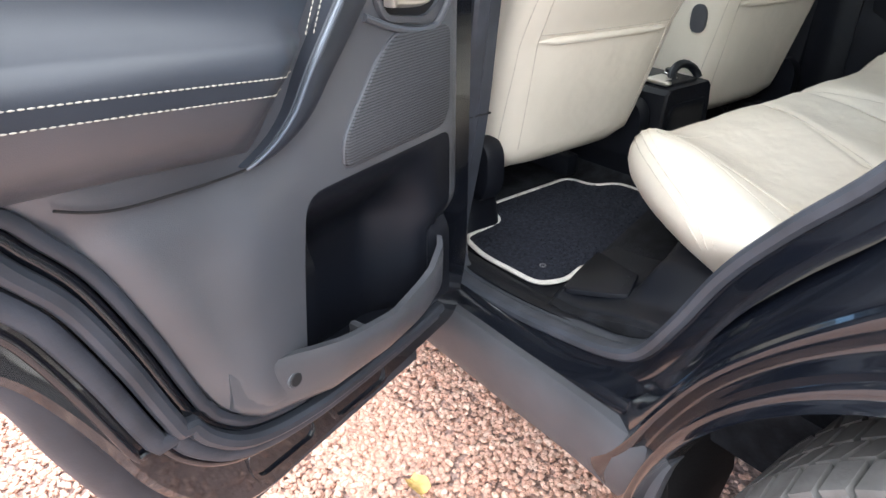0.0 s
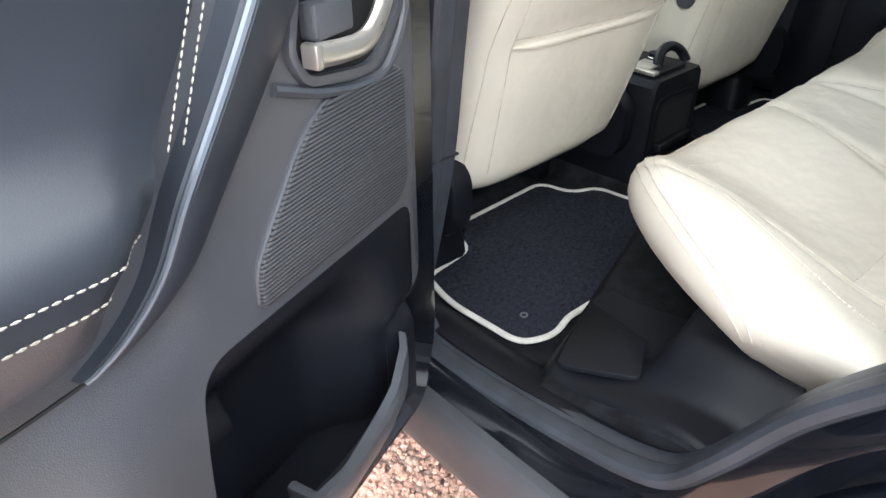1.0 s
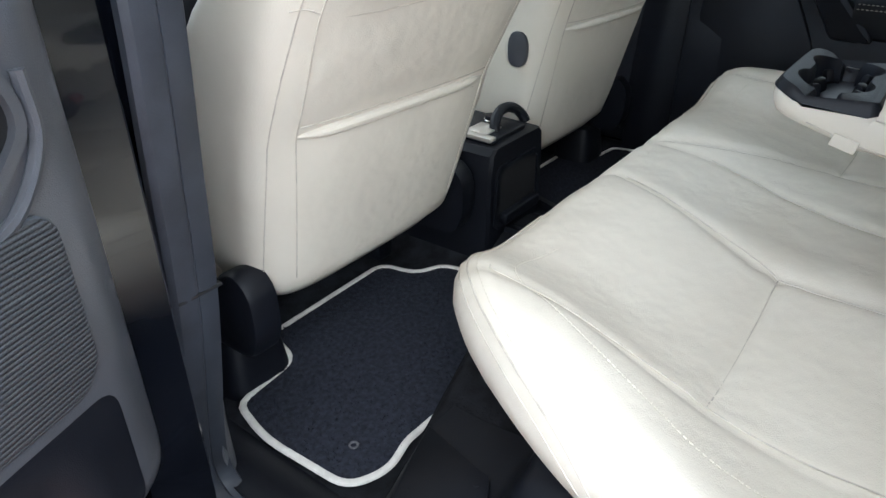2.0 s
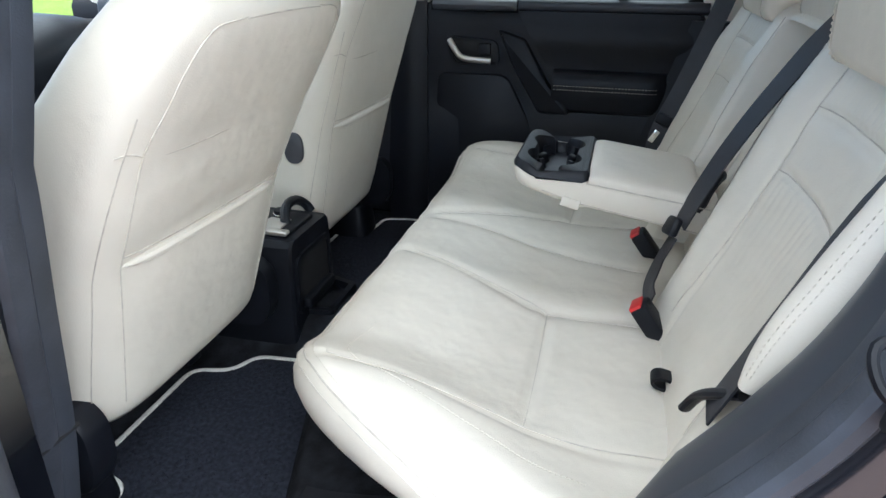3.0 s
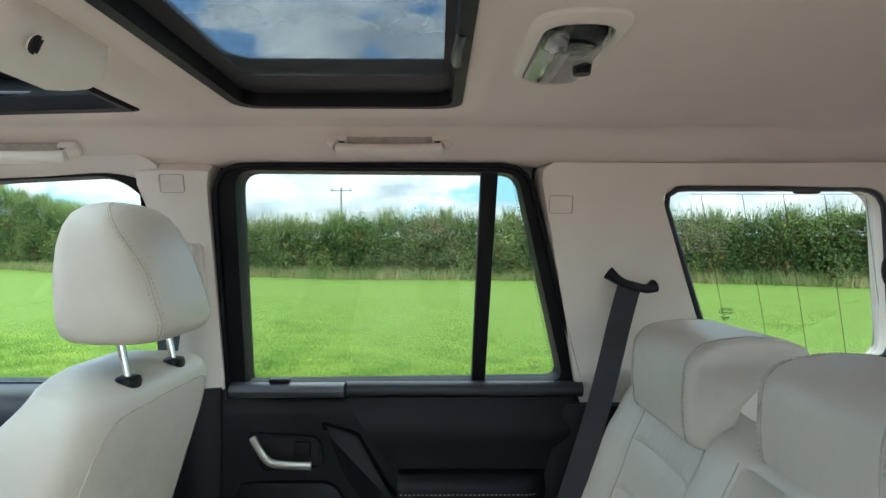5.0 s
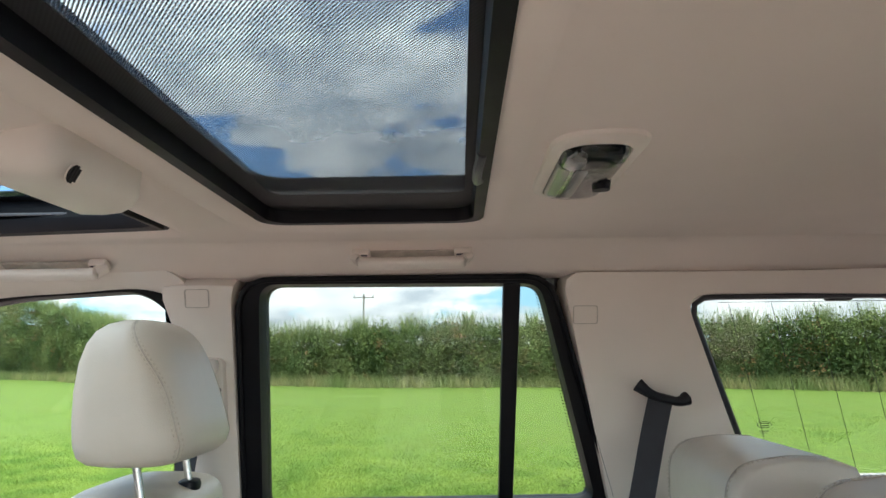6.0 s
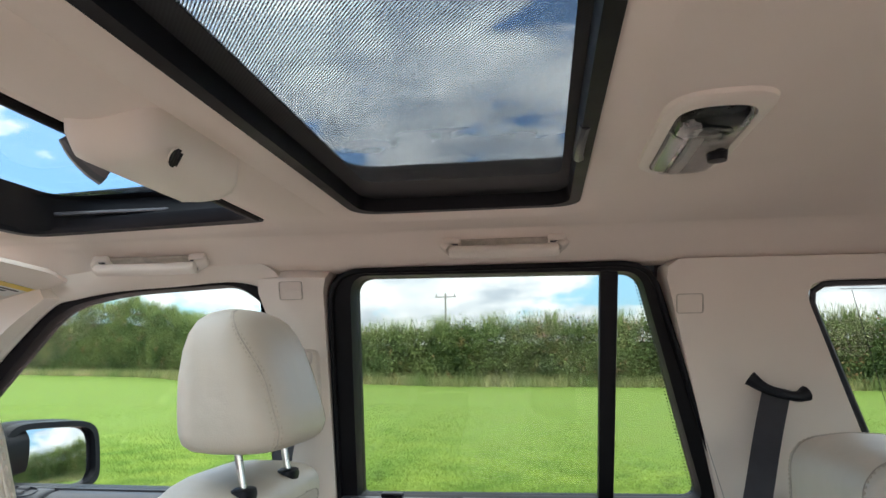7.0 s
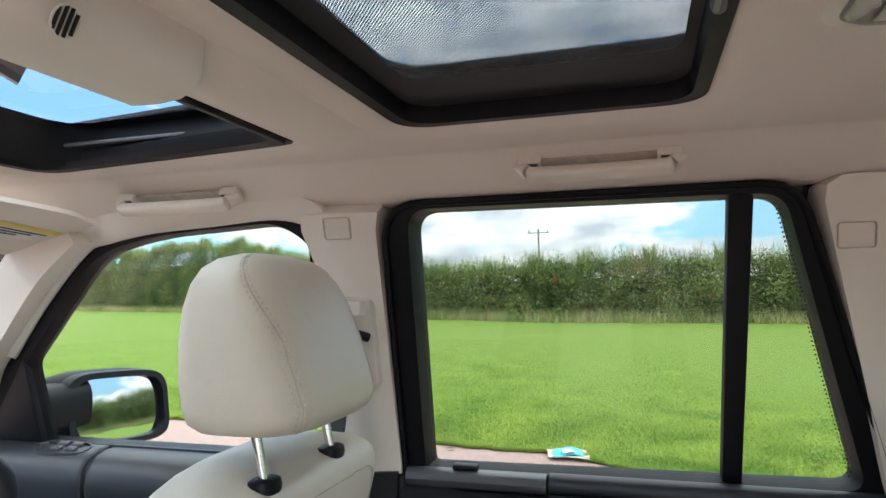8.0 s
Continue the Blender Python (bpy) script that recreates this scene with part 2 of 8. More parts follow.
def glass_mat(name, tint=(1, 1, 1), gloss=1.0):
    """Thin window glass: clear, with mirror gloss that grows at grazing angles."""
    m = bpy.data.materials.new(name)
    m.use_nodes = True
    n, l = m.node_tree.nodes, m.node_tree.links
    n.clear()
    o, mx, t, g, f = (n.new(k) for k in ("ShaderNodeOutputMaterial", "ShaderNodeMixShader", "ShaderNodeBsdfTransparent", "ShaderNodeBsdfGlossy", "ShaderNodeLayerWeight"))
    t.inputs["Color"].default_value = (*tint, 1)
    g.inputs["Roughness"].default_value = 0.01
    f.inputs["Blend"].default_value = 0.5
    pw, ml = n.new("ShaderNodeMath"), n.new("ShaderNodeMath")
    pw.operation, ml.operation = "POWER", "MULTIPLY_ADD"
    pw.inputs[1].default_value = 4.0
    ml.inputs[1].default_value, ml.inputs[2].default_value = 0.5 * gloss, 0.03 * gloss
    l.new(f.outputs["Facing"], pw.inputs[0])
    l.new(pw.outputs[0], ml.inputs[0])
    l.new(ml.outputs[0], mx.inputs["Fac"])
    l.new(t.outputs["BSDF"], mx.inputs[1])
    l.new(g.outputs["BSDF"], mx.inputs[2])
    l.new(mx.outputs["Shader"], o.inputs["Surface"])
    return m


# Tint added to dim the view out; shadowless panes leave cabin light uncut.
GLASS = glass_mat("view_dimming_glass", (0.68, 0.705, 0.695), 0.6)
FRONTGLASS = glass_mat("front_window_glass", (0.76, 0.79, 0.78), 0.6)
ROOFGLASS = glass_mat("tinted_roof_glass", (0.64, 0.68, 0.70), 0.4)
MIRROR = mat("mirror_glass", (0.86, 0.88, 0.90), 0.03, metal=1.0, var=0.01, vscale=2)


def clear_lens_mat():
    m = mat("clear_ribbed_lens", (0.90, 0.92, 0.92), 0.03, var=0.02, vscale=10, bump=0.08, bscale=60)
    m.node_tree.nodes["Principled BSDF"].inputs["Transmission Weight"].default_value = 1.0
    return m


LENS = clear_lens_mat()


def blind_mat(name, pitch, open_part, swing):
    """Woven sun-blind mesh: fine threads with gaps between them."""
    m = mat(name, (0.018, 0.018, 0.02), 0.7, var=0.2, vscale=20)
    n, l = m.node_tree.nodes, m.node_tree.links
    p, o = n["Principled BSDF"], n["Material Output"]
    tc = n.new("ShaderNodeTexCoord")
    w = n.new("ShaderNodeTexWave")
    w.wave_type, w.bands_direction = "BANDS", "X"
    turn = n.new("ShaderNodeMapping")
    turn.inputs["Rotation"].default_value = (0, 0, radians(52))
    w.inputs["Scale"].default_value = 0.314 / pitch
    w.inputs["Distortion"].default_value = 0.0
    rp = n.new("ShaderNodeValToRGB")
    rp.color_ramp.elements[0].position, rp.color_ramp.elements[1].position = 0.25, 0.75
    rp.color_ramp.elements[0].color = (max(0.0, open_part - swing),) * 3 + (1,)
    rp.color_ramp.elements[1].color = (open_part + swing,) * 3 + (1,)
    t = n.new("ShaderNodeBsdfTransparent")
    mx = n.new("ShaderNodeMixShader")
    l.new(tc.outputs["Object"], turn.inputs["Vector"])
    l.new(turn.outputs["Vector"], w.inputs["Vector"])
    l.new(w.outputs["Fac"], rp.inputs["Fac"])
    l.new(rp.outputs["Color"], mx.inputs["Fac"])
    l.new(p.outputs["BSDF"], mx.inputs[1])
    l.new(t.outputs["BSDF"], mx.inputs[2])
    l.new(mx.outputs["Shader"], o.inputs["Surface"])
    return m


BLIND = blind_mat("sun_blind_mesh", 0.0027, 0.48, 0.28)
BLINDEDGE = blind_mat("sun_blind_hem", 0.0034, 0.05, 0.05)


def perforated(m, rows, cols, along):
    """Rows of small punched holes: rows up the sheet, cols along the level direction."""
    n, l = m.node_tree.nodes, m.node_tree.links
    p = n["Principled BSDF"]
    tc, sep = n.new("ShaderNodeTexCoord"), n.new("ShaderNodeSeparateXYZ")
    l.new(tc.outputs["Object"], sep.inputs["Vector"])
    lev = n.new("ShaderNodeVectorMath")
    lev.operation = "DOT_PRODUCT"
    lev.inputs[1].default_value = along
    l.new(tc.outputs["Object"], lev.inputs[0])

    def math_node(op, a, b=None):
        k = n.new("ShaderNodeMath")
        k.operation = op
        for i, v in enumerate((a, b)):
            if v is None:
                continue
            if hasattr(v, "is_linked"):
                l.new(v, k.inputs[i])
            else:
                k.inputs[i].default_value = v
        return k.outputs[0]

    u = math_node("MULTIPLY", lev.outputs["Value"], math.pi / cols)
    v = math_node("MULTIPLY", sep.outputs["Z"], math.pi / rows)
    s1 = math_node("SINE", math_node("ADD", u, v))
    s2 = math_node("SINE", math_node("SUBTRACT", u, v))
    dots = math_node("ABSOLUTE", math_node("MULTIPLY", s1, s2))
    line = math_node("ABSOLUTE", math_node("SINE", v))
    h = math_node("ADD", math_node("MULTIPLY", dots, 0.2), math_node("MULTIPLY", line, 0.8))
    b = n.new("ShaderNodeBump")
    b.inputs["Strength"].default_value, b.inputs["Distance"].default_value = 0.8, 0.0012
    l.new(h, b.inputs["Height"])
    l.new(b.outputs["Normal"], p.inputs["Normal"])
    rp = n.new("ShaderNodeValToRGB")
    e = rp.color_ramp.elements
    e[0].position, e[1].position = 0.22, 0.62
    e[0].color, e[1].color = (0.003, 0.003, 0.004, 1), (0.060, 0.063, 0.070, 1)
    l.new(h, rp.inputs["Fac"])
    l.new(rp.outputs["Color"], p.inputs["Base Color"])


perforated(SPEAKER, 0.0037, 0.0034, (-0.945, -0.327, 0))

# ---- geometry helpers ----
V3 = Vector


class G:
    """A growing list of points and faces."""

    def __init__(self, v=(), f=()):
        self.v, self.f = list(v), list(f)

    def add(self, v, f):
        k = len(self.v)
        self.v += [tuple(p) for p in v]
        self.f += [tuple(i + k for i in q) for q in f]
        return self

    def join(self, g):
        return self.add(g.v, g.f)

    def move(self, fn):
        self.v = [tuple(fn(*p)) for p in self.v]
        return self


def lerp_table(tab, x):
    return float(np.interp(x, [a for a, _ in tab], [b for _, b in tab]))


def sstep(a, b, x):
    t = min(1.0, max(0.0, (x - a) / (b - a)))
    return t * t * (3 - 2 * t)


def bump1(x, c, w):
    return math.exp(-((x - c) / w) ** 2)


def loft(rings, closed=True, caps=True):
    g, n = G(), len(rings[0])
    v = [tuple(p) for r in rings for p in r]
    f = []
    m = n if closed else n - 1
    for i in range(len(rings) - 1):
        for j in range(m):
            a, b = i * n + j, i * n + (j + 1) % n
            f.append((a, b, b + n, a + n))
    if caps and closed:
        f.append(tuple(range(n - 1, -1, -1)))
        k = (len(rings) - 1) * n
        f.append(tuple(range(k, k + n)))
    return g.add(v, f)


def sheet(fn, us, vs):
    return loft([[fn(u, v) for v in vs] for u in us], closed=False)


def slab(fn, us, vs, off):
    """A sheet with thickness: the far side is moved by the vector off."""
    rows = []
    for u in us:
        a = [V3(fn(u, v)) for v in vs]
        rows.append([tuple(p) for p in a] + [tuple(p + V3(off)) for p in reversed(a)])
    return loft(rows)


def frames_along(pts, closed=False):
    pts = [V3(p) for p in pts]
    n = len(pts)
    tang = []
    for i in range(n):
        a = pts[(i - 1) % n] if closed or i else pts[0]
        b = pts[(i + 1) % n] if closed or i < n - 1 else pts[-1]
        tang.append((b - a).normalized())
    return pts, tang


def tube(pts, r, n=8, closed=False, flat=1.0, hint=None):
    """A round or flattened cord along the points; r may be a function of the fraction."""
    pts, tang = frames_along(pts, closed)
    up = V3(hint) if hint else (V3((0, 0, 1)) if abs(tang[0].z) < 0.9 else V3((0, 1, 0)))
    rings = []
    for i, (p, t) in enumerate(zip(pts, tang)):
        side = t.cross(up).normalized()
        u2 = side.cross(t).normalized()
        if not hint:
            up = u2
        rr = r(i / max(1, len(pts) - 1)) if callable(r) else r
        rings.append([p + side * (math.cos(a) * rr) + u2 * (math.sin(a) * rr * flat) for a in [2 * math.pi * k / n for k in range(n)]])
    if closed:
        rings.append(rings[0])
        return loft(rings, caps=False)
    return loft(rings)


def sweep(pts, prof, ups, closed=False):
    """A profile [(side, up)...] carried along points, with one up vector for each point (or one for all)."""
    pts, tang = frames_along(pts, closed)
    ups = [V3(u) for u in (ups if hasattr(ups[0], "__len__") else [ups] * len(pts))]
    rings = []
    for p, t, u in zip(pts, tang, ups):
        side = t.cross(u).normalized()
        u2 = side.cross(t).normalized()
        rings.append([p + side * a + u2 * b for a, b in prof])
    if closed:
        rings.append(rings[0])
    return loft(rings, caps=not closed)


def smooth_line(pts, n=8, closed=False):
    """A rounded line through the points (Catmull-Rom)."""
    P = [np.array(p, float) for p in pts]
    out, k = [], len(P)
    for i in range(k if closed else k - 1):
        a, b = P[i], P[(i + 1) % k]
        z = P[(i - 1) % k] if closed or i else 2 * a - b
        c = P[(i + 2) % k] if closed or i + 2 < k else 2 * b - a
        for j in range(n):
            t = j / n
            out.append(tuple(0.5 * (2 * a + (b - z) * t + (2 * z - 5 * a + 4 * b - c) * t * t + (3 * a - z - 3 * b + c) * t ** 3)))
    if not closed:
        out.append(tuple(P[-1]))
    return out


def fillet(poly, r, n=5):
    """A polygon with rounded corners; r is one radius or one for each corner."""
    out, k = [], len(poly)
    for i, p in enumerate(poly):
        rr = r[i] if hasattr(r, "__len__") else r
        p, a, b = (np.array(q, float) for q in (p, poly[i - 1], poly[(i + 1) % k]))
        da, db = a - p, b - p
        la, lb = np.linalg.norm(da), np.linalg.norm(db)
        d = min(rr, la * 0.45, lb * 0.45)
        if d < 1e-5:
            out.append(tuple(p))
            continue
        s, e = p + da / la * d, p + db / lb * d
        for j in range(n + 1):
            t = j / n
            out.append(tuple((1 - t) ** 2 * s + 2 * t * (1 - t) * p + t * t * e))
    return out


def inset(poly, d):
    P = np.array(poly, float)
    area = 0.5 * np.sum(P[:, 0] * np.roll(P[:, 1], -1) - np.roll(P[:, 0], -1) * P[:, 1])
    s = 1.0 if area > 0 else -1.0
    out = []
    for i in range(len(P)):
        a, b = P[i] - P[i - 1], P[(i + 1) % len(P)] - P[i]
        na, nb = np.array((-a[1], a[0])), np.array((-b[1], b[0]))
        na, nb = na / (np.linalg.norm(na) + 1e-9), nb / (np.linalg.norm(nb) + 1e-9)
        m = na + nb
        q = np.dot(m, m)
        out.append(tuple(P[i] + s * d * m * 2 / max(q, 1.0)))
    return out


def prism(poly, fn, w0, w1, bevel=0.0):
    """A polygon (u, v) given depth from w0 to w1 by fn(u, v, w), its w1 edge bevelled."""
    sg = 1 if w1 > w0 else -1
    rings = [[fn(u, v, w0) for u, v in poly]]
    if bevel:
        rings.append([fn(u, v, w1 - sg * bevel) for u, v in poly])
        rings.append([fn(u, v, w1 - sg * bevel * 0.3) for u, v in inset(poly, bevel * 0.3)])
        rings.append([fn(u, v, w1) for u, v in inset(poly, bevel)])
    else:
        rings.append([fn(u, v, w1) for u, v in poly])
    return loft(rings)


def resample(poly, n):
    P = np.array(list(poly) + [poly[0]], float)
    d = np.r_[0, np.cumsum(np.linalg.norm(np.diff(P, axis=0), axis=1))]
    return [tuple(np.array([np.interp(t, d, P[:, k]) for k in range(P.shape[1])])) for t in np.linspace(0, d[-1], n, endpoint=False)]


def ring_plate(outer, inner, fn, w0, w1, round_=0.0):
    """A closed frame between two outlines with as many points each."""
    rows = []
    for (a, b), (c, d) in zip(outer, inner):
        m = lambda t: (a + (c - a) * t, b + (d - b) * t)
        e = min(0.12, 0.010 / (math.hypot(c - a, d - b) + 1e-6))
        rows.append([fn(a, b, w0), fn(a, b, w1 - (w1 - w0) * round_), fn(*m(e), w1), fn(*m(1 - e), w1), fn(c, d, w1 - (w1 - w0) * round_), fn(c, d, w0)])
    rows.append(rows[0])
    return loft(rows, caps=False)


def box(c, s, r=0.0, seg=2, rot=None):
    """A box with rounded edges."""
    bm = bmesh.new()
    bmesh.ops.create_cube(bm, size=1.0)
    bmesh.ops.scale(bm, vec=s, verts=bm.verts)
    if r:
        bmesh.ops.bevel(bm, geom=bm.edges[:], offset=min(r, min(s) * 0.49), segments=seg, profile=0.5, affect="EDGES")
    m = Matrix.Translation(c) @ (rot.to_4x4() if rot else Matrix())
    bm.verts.index_update()
    g = G([tuple(m @ v.co) for v in bm.verts], [tuple(v.index for v in f.verts) for f in bm.faces])
    bm.free()
    return g


def superring(cx, cy, a, b, n=40, e=3.0):
    out = []
    for k in range(n):
        t = 2 * math.pi * k / n
        c, s = math.cos(t), math.sin(t)
        out.append((cx + a * math.copysign(abs(c) ** (2 / e), c), cy + b * math.copysign(abs(s) ** (2 / e), s)))
    return out


def cyl(p0, p1, r0, r1=None, n=20):
    r1 = r0 if r1 is None else r1
    return tube([p0, p1], lambda t: r0 + (r1 - r0) * t, n)


def dashes(pts, length, gap, r=0.0007, lift=None):
    """Separate stitches along a line."""
    P = [V3(p) for p in pts]
    d = [0.0]
    for a, b in zip(P, P[1:]):
        d.append(d[-1] + (b - a).length)
    at = lambda s: V3([float(np.interp(s, d, [p[k] for p in P])) for k in range(3)])
    g, s = G(), 0.0
    while s + length < d[-1]:
        a, b = at(s), at(s + length)
        g.join(tube([a, (a + b) / 2 + (V3(lift) * r * 0.8 if lift else V3((0, 0, 0))), b], lambda t: r * (0.6 + 0.8 * math.sin(math.pi * t)), 5))
        s += length + gap
    return g


def root_of(ob):
    while ob.parent:
        ob = ob.parent
    return ob


def mesh_of(name, g, material, shift=(0, 0, 0), smooth=35):
    me = bpy.data.meshes.new(name)
    s = V3(shift)
    me.from_pydata([tuple(V3(p) - s) for p in g.v], [], g.f)
    me.validate()
    bm = bmesh.new()
    bm.from_mesh(me)
    bmesh.ops.recalc_face_normals(bm, faces=bm.faces)
    for f in bm.faces:
        f.smooth = True
    lim = radians(smooth)
    for e in bm.edges:
        if len(e.link_faces) == 2:
            e.smooth = e.calc_face_angle(0) < lim
    bm.to_mesh(me)
    bm.free()
    me.materials.append(material)
    return me


def thing(name, at, label, category, group="", kind=""):
    ob = new(name)
    ob.empty_display_size = 0.05
    ob.location = at
    return tagged(ob, label, category, group, kind)


def part(name, g, material, parent, label="", smooth=35):
    """One mesh under a thing or a part; its points are given in the world."""
    ob = new(name, mesh_of(name, g, material, root_of(parent).location, smooth))
    ob.parent = parent
    return tagged(ob, label)


def single(name, g, material, label, category="", group="", kind="", at=(0, 0, 0), smooth=35):
    ob = new(name, mesh_of(name, g, material, at, smooth))
    ob.location = at
    return tagged(ob, label, category, group, kind)


class Lines(list):
    """Several seams or stitch rows, each to become a part of its own."""

    def join(self, g):
        self.append(g)


def rows_of(name, lines, material, parent, label="", loose=False):
    for g in lines:
        ob = part(name, g, material, parent, label)
        if loose:
            tagged(ob, label, kind="stuff")


def lettering(text, size, fn):
    """Raised letters from the built-in font, laid out by fn(along, up, out)."""
    cu = bpy.data.curves.new("letters", "FONT")
    cu.body, cu.size, cu.extrude, cu.align_x, cu.align_y = text, size, 0.0004, "CENTER", "CENTER"
    ob = bpy.data.objects.new("letters", cu)
    me = bpy.data.meshes.new_from_object(ob)
    g = G()
    g.add([fn(*v.co) for v in me.vertices], [tuple(p.vertices) for p in me.polygons])
    bpy.data.objects.remove(ob)
    return g


def lin(a, b, n):
    return [a + (b - a) * i / (n - 1) for i in range(n)]


CX = -0.02


def xs(z):
    """The side glass leans in above the waistline."""
    return 0.75 - 0.264 * max(0.0, z - 1.19)


def far(y, z, w):
    return (xs(z) + w, y, z)


def near(y, z, w):
    return (2 * CX - xs(z) - w, y, z)

# ---- the car's shell ----
from mathutils.geometry import delaunay_2d_cdt, tessellate_polygon


def plate_with_holes(outer, holes, z0, rim, cove=0.0):
    """A level sheet with rounded openings whose edges curve up by rim, over the width cove."""
    wide = [inset(h, -cove) for h in holes]
    loops = [outer] + wide
    tris = tessellate_polygon([[V3((x, y, 0)) for x, y in l] for l in loops])
    flat_pts = [p for l in loops for p in l]
    g = G([(x, y, z0) for x, y in flat_pts], tris)
    for h in holes:
        steps = [(-cove * (1 - k / 6), z0 + rim * (1 - math.cos(math.pi / 2 * k / 6))) for k in range(7)] if cove else [(0, z0)]
        g.join(loft([[(x, y, z) for x, y in inset(h, d)] for d, z in steps] + [[(x, y, z0 + rim) for x, y in inset(h, 0.004)], [(x, y, z0 + rim + 0.012) for x, y in inset(h, 0.005)]], caps=False))
    return g


REAR_HOLE = fillet([(0.392, -0.447), (0.392, -0.082), (-0.432, -0.082), (-0.432, -0.447)], 0.045, 10)
FRONT_HOLE = fillet([(0.420, 0.090), (0.478, 0.60), (-0.518, 0.60), (-0.46, 0.090)], [0.01, 0.05, 0.05, 0.01])
EDGE = 0.51
CEIL_Z = 1.703
ceil = plate_with_holes([(EDGE, -1.72), (EDGE, 0.82), (2 * CX - EDGE, 0.82), (2 * CX - EDGE, -1.72)], [REAR_HOLE, FRONT_HOLE], CEIL_Z, 0.012, 0.034)
ceil.join(sheet(lambda x, v: (x, -0.047 + 0.102 * v, CEIL_Z + 0.0005 - 0.017 * math.sin(math.pi * v) ** 0.8 * sstep(0.43, 0.27, abs(x - CX))), lin(-0.45, 0.41, 40), lin(0, 1, 18)))
SIDE_PROFILE = [(0.51, 1.703), (0.525, 1.700), (0.545, 1.690), (0.57, 1.673), (0.59, 1.660), (0.61, 1.650), (0.63, 1.645), (0.655, 1.646)]


def ceil_side(u, v):
    x, z = SIDE_PROFILE[int(v)]
    k = sstep(0.25, 0.85, u)
    return (x + 0.02 * k * v / 7, u, z - 0.045 * k * sstep(2, 7, v))


ys = [-1.72, -1.4, -1.1, -0.8, -0.5, -0.2, 0.1, 0.25, 0.4, 0.55, 0.7, 0.82]
side = sheet(ceil_side, ys, range(len(SIDE_PROFILE)))
ceil.join(side)
ceil.join(G([(2 * CX - x, y, z) for x, y, z in side.v], side.f))
ceiling = single("ceiling", ceil, HEADLINER, "cream cloth headlining with two roof openings", "headliner", kind="structure", smooth=50)

# outer roof skin, with its two glazed openings

skin = plate_with_holes([(0.60, -1.80), (0.60, 0.9), (2 * CX - 0.60, 0.9), (2 * CX - 0.60, -1.80)],
                        [inset(REAR_HOLE, -0.02), inset(FRONT_HOLE, -0.012)], 1.778, 0.008)
roof = single("roof", skin, PAINT, "black painted car roof", "roof", kind="structure")

# Unseen rails added outside the headlining to block light leaks.
for sg in (1, -1):
    rail = tube([((xs(1.66) + 0.03) if sg > 0 else (2 * CX - xs(1.66) - 0.03), y, z) for y, z in ((-1.8, 1.69), (-0.6, 1.70), (0.2, 1.70), (0.7, 1.66), (0.95, 1.56), (1.25, 1.28))], 0.042, 12)
    single("cant_rail", rail, PAINT, "unseen black rail added along the roof edge against light leaks", "roof rail", kind="structure")

# floor pan with tunnel and the raised heel board under the bench
def heel(x, y):
    """Floor height: flat foot wells, then a step up to the ledge under the bench."""
    d = max(0.22, abs(x - CX))
    crest = -0.077 - 0.30 * (d - 0.485)
    return 0.497 + 0.060 * sstep(crest + 0.030, crest - 0.012, y) + 0.055 * sstep(crest - 0.02, -0.40, y)


def floor_pt(x, y):
    tun = math.exp(-((x - CX) / 0.12) ** 4)
    return (x, y, max(heel(x, y), 0.497 + 0.075 * tun + 0.10 * tun * sstep(-0.20, -0.34, y)))


fl = slab(floor_pt, [2 * CX - 0.76] + lin(-0.76, 0.72, 60) + [0.76], [-1.75, -0.8, -0.42] + lin(-0.40, 0.12, 66) + [0.4, 0.8, 1.2], (0, 0, -0.12))
floor = single("floor", fl, CARPET, "black carpeted car floor with a central tunnel", "floor", kind="structure", smooth=70)

# side walls: far side, and near side with the open doorway
def window_ring(outer, hole, n, fn, w0, w1):
    return ring_plate(resample(outer, n), resample(hole, n), fn, w0, w1, 0.4)


def side_shell(fn, name, label, doorway):
    """Painted body side below the waist, sills and door skins, as one outer sheet."""
    g = G()
    prof = [(1.182, 0.03), (1.10, 0.13), (0.95, 0.17), (0.75, 0.185), (0.58, 0.16), (0.50, 0.12), (0.36, 0.10), (0.33, 0.05)]
    rows = ([0.12, 0.4, 0.7, 1.0, 1.3] if doorway else lin(-0.75, 1.3, 9))
    g.join(slab(lambda u, v: (fn(u, prof[int(v)][0], prof[int(v)][1])[0], u, prof[int(v)][0]), rows, range(len(prof)), (-0.02 if fn is far else 0.02, 0, 0)))
    return single(name, g, PAINT, label, "car side", kind="structure")


side_shell(far, "wall_far", "black painted car side with sill and door skins", False)
side_shell(near, "wall_near", "black painted front door side of the car", True)

# tail and bulkhead close the cabin
tail = G()
tail.join(box((CX, -1.77, 0.85), (1.56, 0.05, 0.75), 0.02))
tail.join(box((CX, -1.77, 1.66), (1.34, 0.05, 0.14), 0.02))
for sx in (-1, 1):
    tail.join(box((CX + sx * 0.68, -1.77, 1.42), (0.14, 0.05, 0.45), 0.02))
single("wall_rear", tail, DARKPLASTIC, "dark tailgate trim round the rear glass", "tailgate", kind="structure")
single("wall_front", box((CX, 1.33, 0.72), (1.56, 0.06, 0.75), 0.02), PLASTIC, "dark front bulkhead", "bulkhead", kind="structure")
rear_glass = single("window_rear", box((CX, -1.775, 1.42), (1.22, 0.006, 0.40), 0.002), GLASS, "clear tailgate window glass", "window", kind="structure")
ws = sheet(lambda u, v: (CX + (0.60 + 0.06 * v) * u, 0.84 + 0.58 * v - 0.04 * u * u, 1.675 - 0.50 * v), lin(-1, 1, 9), lin(0, 1, 5))
